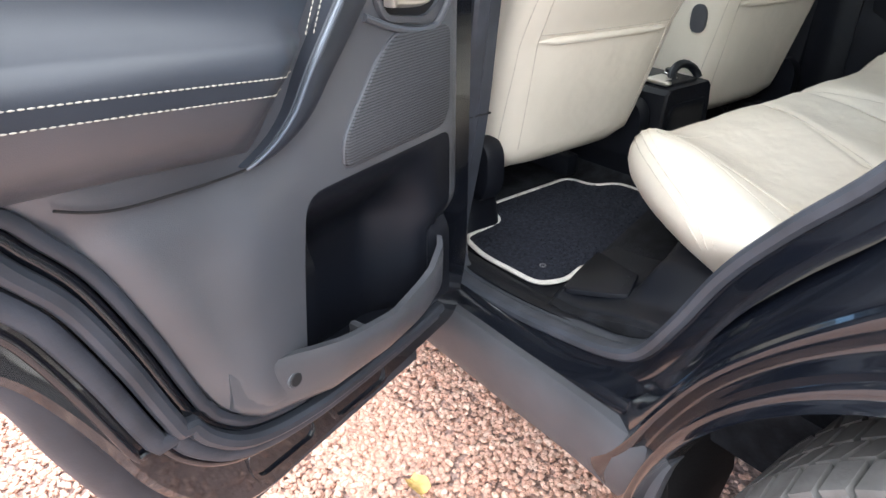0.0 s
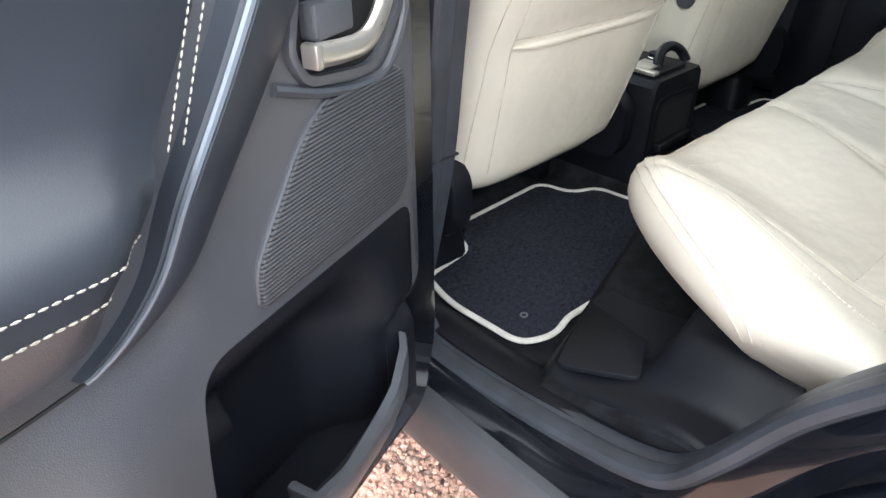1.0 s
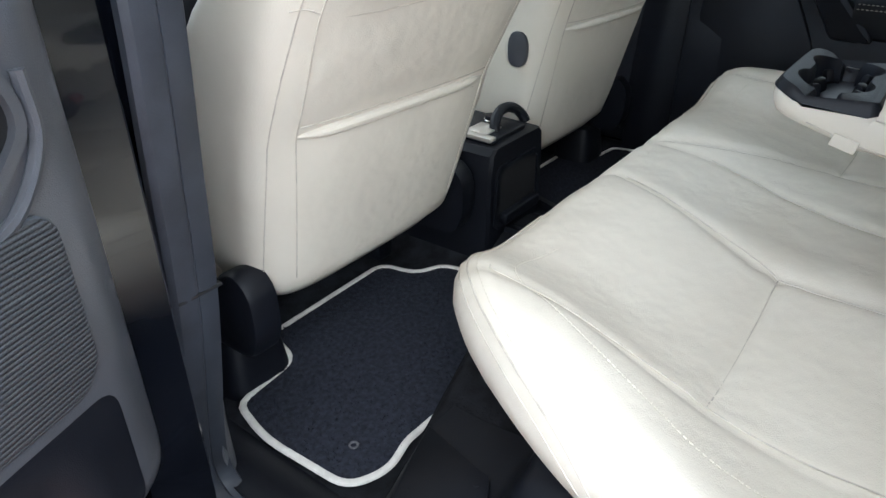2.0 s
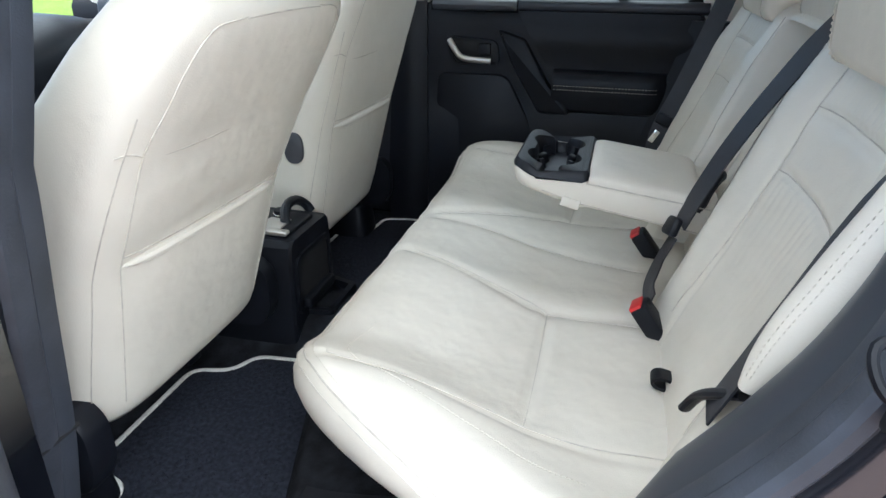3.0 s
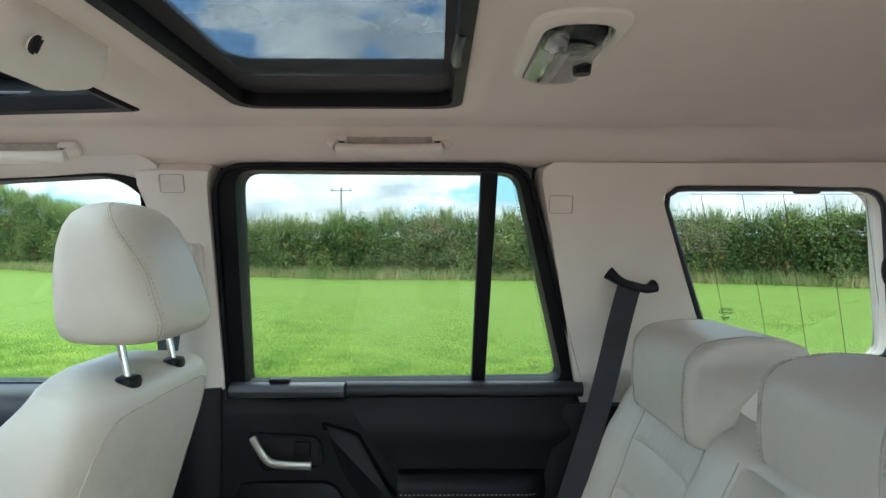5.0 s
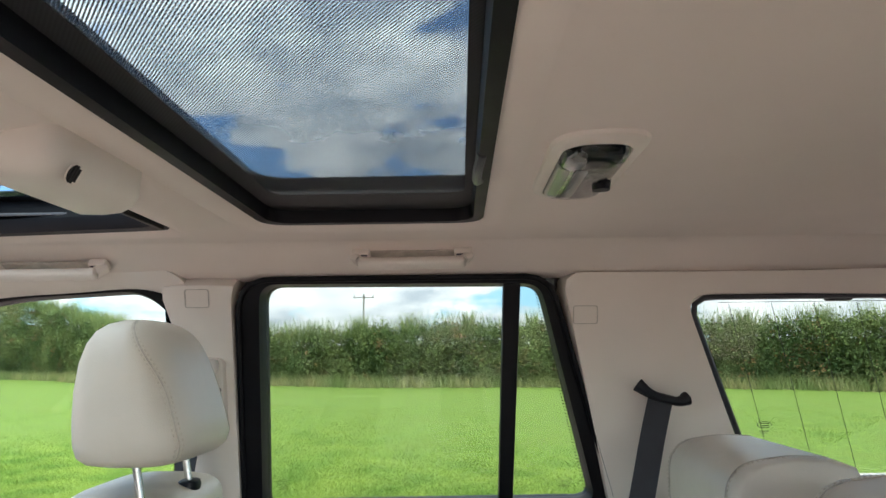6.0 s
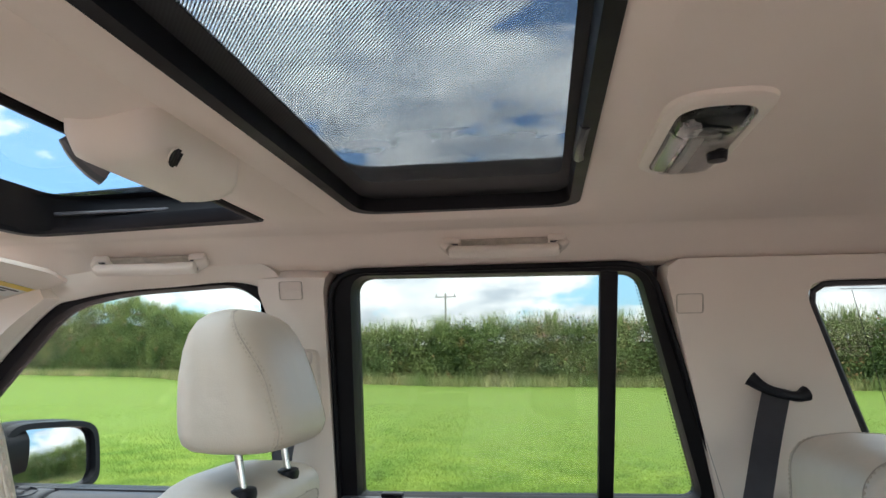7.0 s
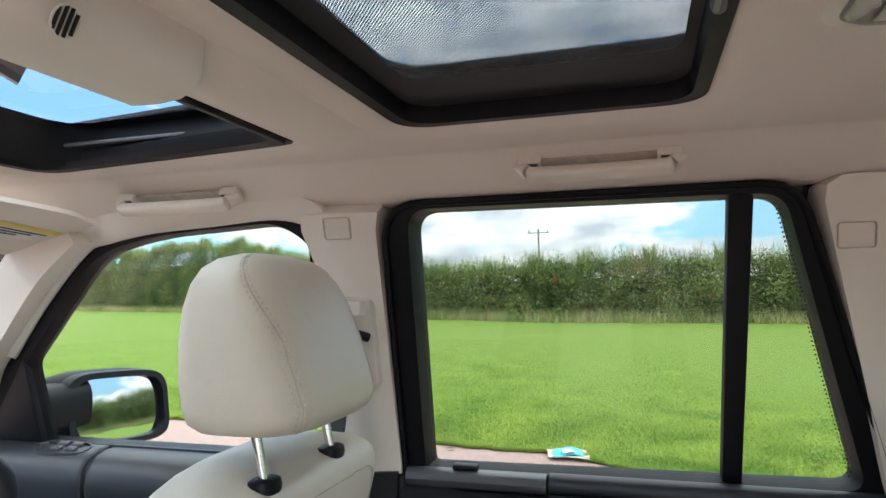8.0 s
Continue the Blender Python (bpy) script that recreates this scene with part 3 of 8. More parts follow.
screen = single("windscreen", ws, FRONTGLASS, "clear curved windscreen glass", "window", kind="structure")
for o in (rear_glass, screen):
    o.visible_shadow = False

# ---- far side: pillars and window frames ----
def plate(poly, fn, w0, w1, bevel=0.004):
    return prism(poly, fn, w0, w1, bevel)


FW_HOLE = fillet([(0.0, 1.192), (-0.012, 1.634), (-0.497, 1.634), (-0.483, 1.190)], [0.006, 0.03, 0.004, 0.004])
FQ_HOLE = fillet([(-0.511, 1.196), (-0.530, 1.630), (-0.565, 1.630), (-0.674, 1.200)], [0.006, 0.006, 0.02, 0.03])


def far_rear_door():
    d = thing("rear_door", (0.74, -0.33, 0.55), "closed black rear car door with a slim glazed window", "car door", "rear doors")
    # window frame: outer outline and the two glazed openings
    outer = fillet([(0.045, 1.15), (0.038, 1.647), (-0.588, 1.647), (-0.735, 1.15)], [0.01, 0.07, 0.05, 0.02], 8)
    fr = G()
    hole = fillet([(0.0, 1.192), (-0.012, 1.634), (-0.565, 1.630), (-0.674, 1.200)], [0.008, 0.035, 0.03, 0.03], 8)
    fr.join(window_ring(outer, hole, 280, far, 0.03, -0.022))
    part("window_frame", fr, FRAMEBLACK, d, "black window surround")
    part("window_divider", plate([(-0.4825, 1.185), (-0.4965, 1.64), (-0.531, 1.64), (-0.512, 1.185)], far, 0.02, -0.012, 0.004), FRAMEBLACK, d)
    seal = tube([far(y, z, -0.026) for y, z in resample(inset(outer, 0.003), 90)], 0.006, 8, True)
    part("door_seal", seal, FRAMEBLACK, d, "black rubber door seal")
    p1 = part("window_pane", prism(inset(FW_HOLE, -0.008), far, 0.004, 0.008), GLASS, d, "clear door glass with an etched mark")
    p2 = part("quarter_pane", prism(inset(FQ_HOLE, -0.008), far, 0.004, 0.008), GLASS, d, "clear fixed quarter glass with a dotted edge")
    for p, y0, s in ((p1, -0.035, 1.0), (p2, -0.62, 1.25)):
        p.visible_shadow = False
        mk = G()
        ring = [(y0 + 0.013 * s * math.cos(a), 1.232 + 0.006 * s * math.sin(a)) for a in lin(0, 6.2832, 25)[:-1]]
        mk.join(ring_plate(ring, inset(ring, 0.0006), far, 0.0035, 0.0030))
        for k, (wd, zz) in enumerate([(0.013, 1.2335), (0.013, 1.2300), (0.020, 1.222), (0.016, 1.2195), (0.011, 1.2165)]):
            mk.join(plate([(y0 - wd / 2 * s, zz), (y0 + wd / 2 * s, zz), (y0 + wd / 2 * s, zz + 0.0007), (y0 - wd / 2 * s, zz + 0.0007)], far, 0.0035, 0.0030, 0))
        part("etched_mark", mk, HOLE, p, "small dark etched oval with plain bars")
    dots = G()
    for k in range(64):
        t = k / 63
        y, z = -0.567 - (0.672 - 0.567) * t, 1.625 - 0.42 * t
        for j in range(2):
            dots.join(prism([(y + 0.0035 + 0.0045 * j + 0.0015 * math.cos(a), z + 0.0015 * math.sin(a)) for a in lin(0, 6.28, 7)[:-1]], far, 0.0035, 0.003))
    part("dotted_edge", dots, HOLE, p2)
    # trim panel
    def px(y, z):
        """Inner face of the trim, stepping out towards the cabin."""
        b = 0.028 * sstep(1.19, 1.14, z) + 0.012 * sstep(0.92, 0.84, z)
        return 0.742 - b - 0.012 * sstep(-0.1, 0.05, y)
    us, vs = lin(0.045, -0.74, 30), [1.188, 1.184, 1.178, 1.165, 1.145, 1.12, 1.08, 1.03, 0.98, 0.93, 0.90, 0.88, 0.85, 0.78, 0.70, 0.62, 0.55]
    # Same trim as the open door, coloured darker to stand for cabin shade.
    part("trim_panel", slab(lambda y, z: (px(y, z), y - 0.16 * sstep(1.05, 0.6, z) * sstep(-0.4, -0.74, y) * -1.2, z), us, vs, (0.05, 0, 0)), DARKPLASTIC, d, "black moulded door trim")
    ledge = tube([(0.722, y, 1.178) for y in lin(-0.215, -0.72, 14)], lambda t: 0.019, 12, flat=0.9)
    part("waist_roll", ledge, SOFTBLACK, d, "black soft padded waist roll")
    # Lighter PLASTIC puts the window light on this cap into its colour.
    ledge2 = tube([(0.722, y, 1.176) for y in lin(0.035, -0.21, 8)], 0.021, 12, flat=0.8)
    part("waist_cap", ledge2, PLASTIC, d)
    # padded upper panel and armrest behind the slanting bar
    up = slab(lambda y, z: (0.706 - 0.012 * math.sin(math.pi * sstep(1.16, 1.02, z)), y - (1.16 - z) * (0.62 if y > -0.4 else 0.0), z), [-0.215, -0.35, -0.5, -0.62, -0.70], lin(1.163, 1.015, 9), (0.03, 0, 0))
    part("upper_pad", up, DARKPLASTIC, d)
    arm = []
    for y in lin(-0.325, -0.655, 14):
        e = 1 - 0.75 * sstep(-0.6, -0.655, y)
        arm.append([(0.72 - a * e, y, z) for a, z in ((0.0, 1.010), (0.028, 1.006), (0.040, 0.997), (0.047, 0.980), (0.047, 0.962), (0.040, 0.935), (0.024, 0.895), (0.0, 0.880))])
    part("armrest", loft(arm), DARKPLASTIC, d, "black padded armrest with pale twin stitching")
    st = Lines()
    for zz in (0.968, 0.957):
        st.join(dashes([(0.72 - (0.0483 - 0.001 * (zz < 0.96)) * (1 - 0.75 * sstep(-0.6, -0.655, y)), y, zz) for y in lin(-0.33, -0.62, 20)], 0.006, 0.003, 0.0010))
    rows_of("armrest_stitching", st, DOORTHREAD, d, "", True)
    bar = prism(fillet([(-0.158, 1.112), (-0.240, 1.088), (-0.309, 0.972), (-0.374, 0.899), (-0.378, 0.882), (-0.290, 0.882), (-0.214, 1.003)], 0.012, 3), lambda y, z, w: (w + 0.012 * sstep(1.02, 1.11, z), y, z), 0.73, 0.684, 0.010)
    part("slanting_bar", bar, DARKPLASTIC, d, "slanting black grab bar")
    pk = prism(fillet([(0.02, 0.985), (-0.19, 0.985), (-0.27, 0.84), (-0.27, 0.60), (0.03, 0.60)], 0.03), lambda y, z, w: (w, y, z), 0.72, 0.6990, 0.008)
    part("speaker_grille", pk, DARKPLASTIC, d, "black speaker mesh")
    # inner release handle in its recess
    rc = fillet([(-0.006, 1.085), (-0.155, 1.075), (-0.162, 1.018), (-0.04, 1.010)], 0.015)
    # No hollow here: a near-black plate stands for the recess in shade.
    h = part("handle_recess", prism(rc, lambda y, z, w: (w, y, z), 0.712, 0.7015, 0.003), HOLE, d, "near-black plate for the shaded handle recess")
    lever = G()
    path = smooth_line([(0.697, -0.018, 1.080), (0.688, -0.032, 1.062), (0.681, -0.055, 1.036), (0.679, -0.085, 1.029), (0.681, -0.145, 1.026)], 5)
    lever.join(tube(path, 0.0088, 10, flat=0.7, hint=(1, 0, 0)))
    part("lever", lever, SATIN, h, "satin silver pull handle")
    part("lock_tab", box((0.693, -0.125, 1.058), (0.012, 0.035, 0.03), 0.003), DARKPLASTIC, h)
    rim = ring_plate(resample(inset(rc, -0.006), 40), resample(rc, 40), lambda y, z, w: (w, y, z), 0.71, 0.697)
    part("bezel", rim, DARKPLASTIC, h)
    # locking button on the waist cap
    part("lock_button", box((0.722, -0.07, 1.1965), (0.022, 0.045, 0.010), 0.004), DARKPLASTIC, d)
    part("door_edge", box((0.735, 0.05, 0.85), (0.05, 0.022, 0.66), 0.006), DARKPLASTIC, d)
    return d


far_rear_door()

# Backing plate added outside the window frame to block light at its corners.
back_out = resample(fillet([(0.21, 1.15), (0.21, 1.71), (-0.80, 1.71), (-0.86, 1.15)], 0.01), 96)
back_in = resample(fillet([(0.022, 1.17), (0.015, 1.642), (-0.578, 1.642), (-0.70, 1.17)], [0.008, 0.05, 0.04, 0.03], 8), 96)
single("door_aperture", ring_plate(back_out, back_in, far, 0.058, 0.034), PAINT, "black backing plate added behind the window frame against light leaks", "door frame", kind="structure")

# far pillars: centre pillar, rear quarter with its window, screen pillar
cols = []
bp = G()
bp.join(slab(lambda z, t: (xs(z) - 0.038 - 0.014 * math.sin(math.pi * t) + 0.060 * sstep(1.625, 1.67, z), 0.046 - 0.01 * sstep(1.60, 1.66, z) + (0.160 - 0.046 + 0.03 * sstep(1.52, 1.65, z)) * t, z), lin(1.18, 1.685, 20), lin(0, 1, 9), (0.05, 0, 0)))
pill = thing("pillar_trim", (0.66, 0.11, 1.18), "cream plastic centre pillar trim with belt slot", "pillar trim", kind="structure")
part("panel", bp, CREAMTRIM, pill)
tagm = lambda y, z, x: ring_plate(fillet([(y + 0.024, z - 0.018), (y + 0.024, z + 0.018), (y - 0.024, z + 0.018), (y - 0.024, z - 0.018)], 0.006), inset(fillet([(y + 0.024, z - 0.018), (y + 0.024, z + 0.018), (y - 0.024, z + 0.018), (y - 0.024, z - 0.018)], 0.006), 0.0016), lambda a, b, w: (x + 0.264 * -(b - z) + w, a, b), 0.002, -0.0012)
part("tag_outline", tagm(0.105, 1.606, 0.581), SEAM, pill, "embossed rounded tag outline")
part("tag_lettering", lettering("AIRBAG", 0.0105, lambda a, b, w: (0.5802 - 0.264 * b - w, 0.105 - a, 1.606 + b)), CREAMTRIM, pill, "raised cream AIRBAG lettering")
slot = fillet([(0.06, 1.34), (0.06, 1.49), (0.12, 1.495), (0.12, 1.34)], 0.012)
part("belt_slide", prism(slot, lambda y, z, w: (xs(z) - 0.058 + w, y, z), 0.03, -0.004, 0.004), CREAMTRIM, pill, "cream belt height slide")
part("slide_button", box((0.598, 0.09, 1.475), (0.03, 0.05, 0.028), 0.008), CREAMTRIM, pill)
# Darker colour than the near pillar's trim, standing for shade on this side.
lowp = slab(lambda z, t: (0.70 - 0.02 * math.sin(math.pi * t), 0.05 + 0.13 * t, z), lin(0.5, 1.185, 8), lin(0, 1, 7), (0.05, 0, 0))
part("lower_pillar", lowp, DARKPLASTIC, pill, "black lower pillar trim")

RQ_HOLE = fillet([(-1.000, 1.24), (-0.855, 1.600), (-1.302, 1.600), (-1.385, 1.24)], [0.05, 0.05, 0.05, 0.05], 8)
qt = thing("quarter_trim", (0.66, -1.05, 1.2), "cream moulded rear quarter trim round a side window", "quarter trim", kind="structure")
outq = fillet([(-0.715, 1.10), (-0.60, 1.655), (-1.46, 1.655), (-1.46, 1.10)], [0.01, 0.04, 0.02, 0.02], 8)
rq = lambda y, z, w: (xs(z) - 0.018 + w, y, z)
part("panel", ring_plate(resample(outq, 120), resample(RQ_HOLE, 120), rq, 0.05, -0.014, 0.5), CREAMTRIM, qt)
part("tag_outline", tagm(-0.655, 1.568, 0.614), SEAM, qt, "embossed rounded tag outline")
qs = tube([rq(y, z, -0.006) for y, z in resample(RQ_HOLE, 70)], 0.006, 6, True)
part("window_seal", qs, RUBBER, qt)
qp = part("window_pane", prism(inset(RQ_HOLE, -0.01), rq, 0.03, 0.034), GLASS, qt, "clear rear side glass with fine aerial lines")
qp.visible_shadow = False
wires = G()
for k in range(5):
    y = -0.95 - 0.085 * k
    wires.join(tube([rq(y, 1.59, 0.026), rq(y - 0.10, 1.25, 0.026)], 0.0006, 5))
wires.join(tube([rq(-0.93, 1.592, 0.026), rq(-1.30, 1.592, 0.026)], 0.0006, 5))
part("aerial_line", wires, HOLE, qp)
mk = G()
ring = [(-1.03 + 0.015 * math.cos(a), 1.345 + 0.007 * math.sin(a)) for a in lin(0, 6.2832, 25)[:-1]]
mk.join(ring_plate(ring, inset(ring, 0.001), rq, 0.028, 0.027))
for wd, zz in [(0.02, 1.347), (0.018, 1.342), (0.02, 1.331), (0.014, 1.327)]:
    mk.join(plate([(-1.03 - wd / 2, zz), (-1.03 + wd / 2, zz), (-1.03 + wd / 2, zz + 0.0015), (-1.03 - wd / 2, zz + 0.0015)], rq, 0.028, 0.027, 0))
part("etched_mark", mk, HOLE, qp, "small dark etched oval with plain bars")
part("clip", box((0.628, -1.155, 1.597), (0.02, 0.05, 0.012), 0.004), DARKPLASTIC, qt)
low = slab(lambda y, t: (0.665 + 0.02 * t, y, 1.105 - 0.56 * t), lin(-0.72, -1.46, 6), lin(0, 1, 5), (0.06, 0, 0))
part("lower_panel", low, DARKPLASTIC, qt, "black lower load-bay trim")
# wheel-arch trim beside the seat
wa = slab(lambda t, z: (0.70 - 0.04 * t, -0.56 - 0.20 * t - 0.30 * (z - 0.75) * (1 if z > 0.75 else 0.2), z), lin(0, 1, 6), [0.55, 0.65, 0.75, 0.85, 0.95, 1.05, 1.15], (0.05, -0.03, 0))
part("arch_trim", wa, DARKPLASTIC, qt, "black wheel-arch trim beside the seat")
# rear corner with loudspeaker
cornr = thing("rear_corner_trim", (0.62, -1.55, 1.2), "grey rear corner trim holding a round speaker", "corner trim", kind="structure")
part("panel", slab(lambda z, t: (0.645 - 0.17 * t, -1.345 - 0.15 * t, z), lin(0.6, 1.66, 8), lin(0, 1, 5), (0.05, -0.03, 0)), GREYPLASTIC, cornr)
ax, c0 = V3((-0.66, 0.75, 0)).normalized(), V3((0.606, -1.368, 1.436))
part("speaker_ring", tube([c0 + V3((0.75, 0.66, 0)).normalized() * math.cos(a) * 0.06 + V3((0, 0, 0.06 * math.sin(a))) for a in lin(0, 6.2832, 33)[:-1]], 0.007, 8, True), DARKPLASTIC, cornr, "black round speaker ring")
part("speaker_cone", cyl(c0 - ax * 0.01, c0 + ax * 0.003, 0.056, 0.056, 28), SPEAKER, cornr, "black speaker cloth")

# near quarter, mirrored plain shell to close the cabin
nq = thing("quarter_trim", (-0.70, -1.05, 1.2), "cream moulded rear quarter trim round a side window", "quarter trim", kind="structure")
rqn = lambda y, z, w: (2 * CX - xs(z) + 0.018 - w, y, z)
outn = fillet([(-0.745, 1.10), (-0.66, 1.655), (-1.46, 1.655), (-1.46, 1.10)], [0.01, 0.04, 0.02, 0.02], 8)
part("panel", ring_plate(resample(outn, 120), resample(RQ_HOLE, 120), rqn, 0.05, -0.014, 0.5), CREAMTRIM, nq)
part("lower_panel", slab(lambda y, t: (2 * CX - 0.665 - 0.02 * t, y, 1.105 - 0.56 * t), lin(-0.78, -1.46, 6), lin(0, 1, 5), (-0.06, 0, 0)), DARKPLASTIC, nq)
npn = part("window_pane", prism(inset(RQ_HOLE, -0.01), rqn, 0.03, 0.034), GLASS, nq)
npn.visible_shadow = False

# ---- front door, far side ----
FF = fillet([(0.172, 1.186), (0.166, 1.565), (0.235, 1.624), (0.50, 1.611), (0.64, 1.583), (0.878, 1.362), (0.874, 1.180)], [0.01, 0.04, 0.05, 0.3, 0.06, 0.02, 0.01], 7)


def front_door(fn, sgn, detail):
    """Front door with a raked window; fn maps it to its side of the car."""
    x0 = fn(0, 1.0, 0)[0]
    d = thing("front_door", (x0, 0.5, 0.55), "closed black front car door with a raked window", "car door", "front doors")
    outer = fillet([(0.140, 1.15), (0.136, 1.590), (0.215, 1.648), (0.50, 1.634), (0.665, 1.603), (0.96, 1.34), (1.05, 1.15)], [0.01, 0.03, 0.03, 0.3, 0.06, 0.05, 0.01], 7)
    part("window_frame", ring_plate(resample(outer, 260), resample(FF, 260), fn, 0.02, -0.016, 0.4), FRAMEBLACK, d, "black window surround")
    p = part("window_pane", prism(inset(FF, -0.006), fn, 0.004, 0.008), FRONTGLASS, d, "clear door glass")
    p.visible_shadow = False
    rows = [1.19, 1.18, 1.165, 1.14, 1.10, 1.04, 0.98, 0.90, 0.75, 0.52]
    off = lambda z: -0.006 - 0.032 * sstep(1.19, 1.14, z)
    # Shade inside the closed door is carried by the darker plastic colour.
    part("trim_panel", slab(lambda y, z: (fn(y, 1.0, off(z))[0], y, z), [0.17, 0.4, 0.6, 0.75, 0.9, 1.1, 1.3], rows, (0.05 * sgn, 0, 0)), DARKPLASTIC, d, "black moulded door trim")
    cap = [(0.004, 1.184), (-0.012, 1.187), (-0.034, 1.186), (-0.056, 1.179), (-0.072, 1.167), (-0.082, 1.150), (-0.086, 1.125), (-0.083, 1.09), (-0.074, 1.05), (-0.02, 1.04)]
    for a, b, up in ((0.17, 0.700, 0.0), (0.709, 1.16, 0.003)):
        ends = [(a, 0.94), (a + 0.003, 0.99), (a + 0.010, 1.0)] + [(y, 1.0) for y in lin(a + 0.05, b - 0.05, 8)] + [(b - 0.010, 1.0), (b - 0.003, 0.99), (b, 0.94)]
        part("waist_cap", loft([[fn(y, 1.0, w * k)[0:1] + (y, 1.04 + (z - 1.04) * (0.6 + 0.4 * k) + up) for w, z in cap] for y, k in ends]), SOFTBLACK, d, "black soft padded waist cap", smooth=50)
    part("cap_joint", loft([[fn(y, 1.0, w * 0.96)[0:1] + (y, z - 0.003) for w, z in cap] for y in (0.69, 0.72)]), FRAMEBLACK, d, "dark joint in the waist cap")
    if detail:
        ov = superring(0, 0, 0.021, 0.066, 40, 3.0)
        tilt = lambda x, y, w: (x0 - 0.040 + x, 0.800 + y, 1.1845 + 0.30 * x + w)
        pod = part("switch_pod", ring_plate([(x * 1.10, y * 1.05) for x, y in ov], ov, tilt, -0.004, 0.0045, 0.3), SOFTBLACK, d, "raised rim round the window switches")
        part("switch_bed", prism(ov, tilt, -0.004, 0.001), FRAMEBLACK, pod)
        for k in range(4):
            part("window_switch", prism(fillet([(-0.012 + 0.018 * (k % 2), -0.042 + 0.038 * (k // 2)), (0.003 + 0.018 * (k % 2) - 0.003, -0.042 + 0.038 * (k // 2)), (0.003 + 0.018 * (k % 2) - 0.003, -0.016 + 0.038 * (k // 2)), (-0.012 + 0.018 * (k % 2), -0.016 + 0.038 * (k // 2))], 0.003), tilt, 0.0, 0.008, 0.002), GREYPLASTIC, pod, "small window switch")
        part("mirror_knob", cyl(tilt(0.0, 0.048, 0.0), tilt(0.0, 0.048, 0.010), 0.009, 0.008, 16), GREYPLASTIC, pod, "round mirror adjuster knob")
        part("armrest", box((x0 - 0.06 * sgn, 0.55, 0.985), (0.08, 0.40, 0.05), 0.02, 3), SOFTBLACK, d)
    return d


front_door(far, 1, True)
front_door(near, -1, False)

# cream trim above the front windows, running down the screen pillars
for fn in (far, near):
    low_l = smooth_line([(0.138, 1.560), (0.162, 1.606), (0.235, 1.629), (0.37, 1.623), (0.50, 1.616), (0.60, 1.601), (0.660, 1.583), (0.78, 1.488), (0.90, 1.372)], 6)
    top_l = smooth_line([(0.128, 1.600), (0.145, 1.648), (0.22, 1.672), (0.37, 1.670), (0.50, 1.662), (0.62, 1.648), (0.72, 1.628), (0.86, 1.525), (0.98, 1.405)], 6)
    g = loft([[fn(a, b, -0.022), fn(a, b + 0.003, -0.027), fn(a * 0.7 + c * 0.3, b * 0.7 + d_ * 0.3, -0.033), fn(a * 0.35 + c * 0.65, b * 0.35 + d_ * 0.65, -0.036), fn(c, d_, -0.040), fn(c, d_ + 0.006, -0.01), fn(a, b + 0.006, -0.01)] for (a, b), (c, d_) in zip(low_l, top_l)])
    single("trim_cant", g, CREAMTRIM, "cream plastic trim above the front side window", "roof trim", kind="structure", smooth=60)

# cream screen pillars
for fn, sg in ((far, 1), (near, -1)):
    pts = [fn(0.66, 1.645, -0.03), fn(0.78, 1.565, -0.03), fn(0.92, 1.44, -0.025), fn(1.08, 1.29, -0.01), fn(1.22, 1.16, 0.0)]
    g = sweep(smooth_line(pts, 5), [(0.05, 0.03), (0.05, -0.02), (0.0, -0.045), (-0.05, -0.02), (-0.05, 0.03)], (-sg, 0, 0))
    single("pillar_front", g, CREAMTRIM, "cream plastic windscreen pillar trim", "pillar trim", kind="structure")

# ---- near side: sill, centre pillar, doorway seal, quarter panel, wheel ----
LOOP = [(-0.03, 1.56), (-0.035, 1.30), (-0.03, 1.15), (-0.012, 1.0), (0.005, 0.86), (0.03, 0.74), (0.055, 0.63), (0.058, 0.565), (0.02, 0.532), (-0.11, 0.535),
        (-0.25, 0.555), (-0.35, 0.577), (-0.405, 0.61), (-0.45, 0.685), (-0.50, 0.785), (-0.56, 0.87), (-0.63, 0.955), (-0.685, 1.045), (-0.715, 1.15),
        (-0.712, 1.25), (-0.675, 1.36), (-0.61, 1.50), (-0.56, 1.58), (-0.48, 1.615), (-0.30, 1.622), (-0.12, 1.618)]
LOOP_S = smooth_line(LOOP, 5, True)
lx = lambda z: -0.842 + 0.264 * max(0.0, z - 1.15)
doorway = thing("doorway", (-0.84, -0.33, 0.5), "black painted rear door opening of the car", "door frame", kind="structure")
part("doorway_seal", sweep([(lx(z), y, z) for y, z in LOOP_S], superring(0, 0, 0.012, 0.017, 10, 2.4), (1, 0, 0), True), SEALGREY, doorway, "worn black rubber doorway seal")
front_run = smooth_line([(a + 0.034, b) for a, b in LOOP[1:8]], 6)
part("pillar_seal", sweep([(lx(z) - 0.004, y, z) for y, z in front_run], superring(0, 0, 0.010, 0.014, 10, 2.4), (1, 0, 0)), SEALGREY, doorway, "grey worn pillar seal")
part("inner_seal_lip", sweep([(lx(z) + 0.024, y, z) for y, z in inset(LOOP_S, 0.004)], superring(0, 0, 0.007, 0.014, 8, 2.4), (1, 0, 0), True), RUBBER, doorway)

# painted flange outside the seal
flange = []
for (a, b), (c, d_) in zip(inset(LOOP_S, -0.004), inset(LOOP_S, -0.05)):
    flange.append([(lx(b) - 0.004, a, b), (lx(b) - 0.016, a + (c - a) * 0.3, b + (d_ - b) * 0.3), (lx(b) - 0.022, a + (c - a) * 0.7, b + (d_ - b) * 0.7), (lx(b) - 0.045, c, d_)])
flange.append(flange[0])
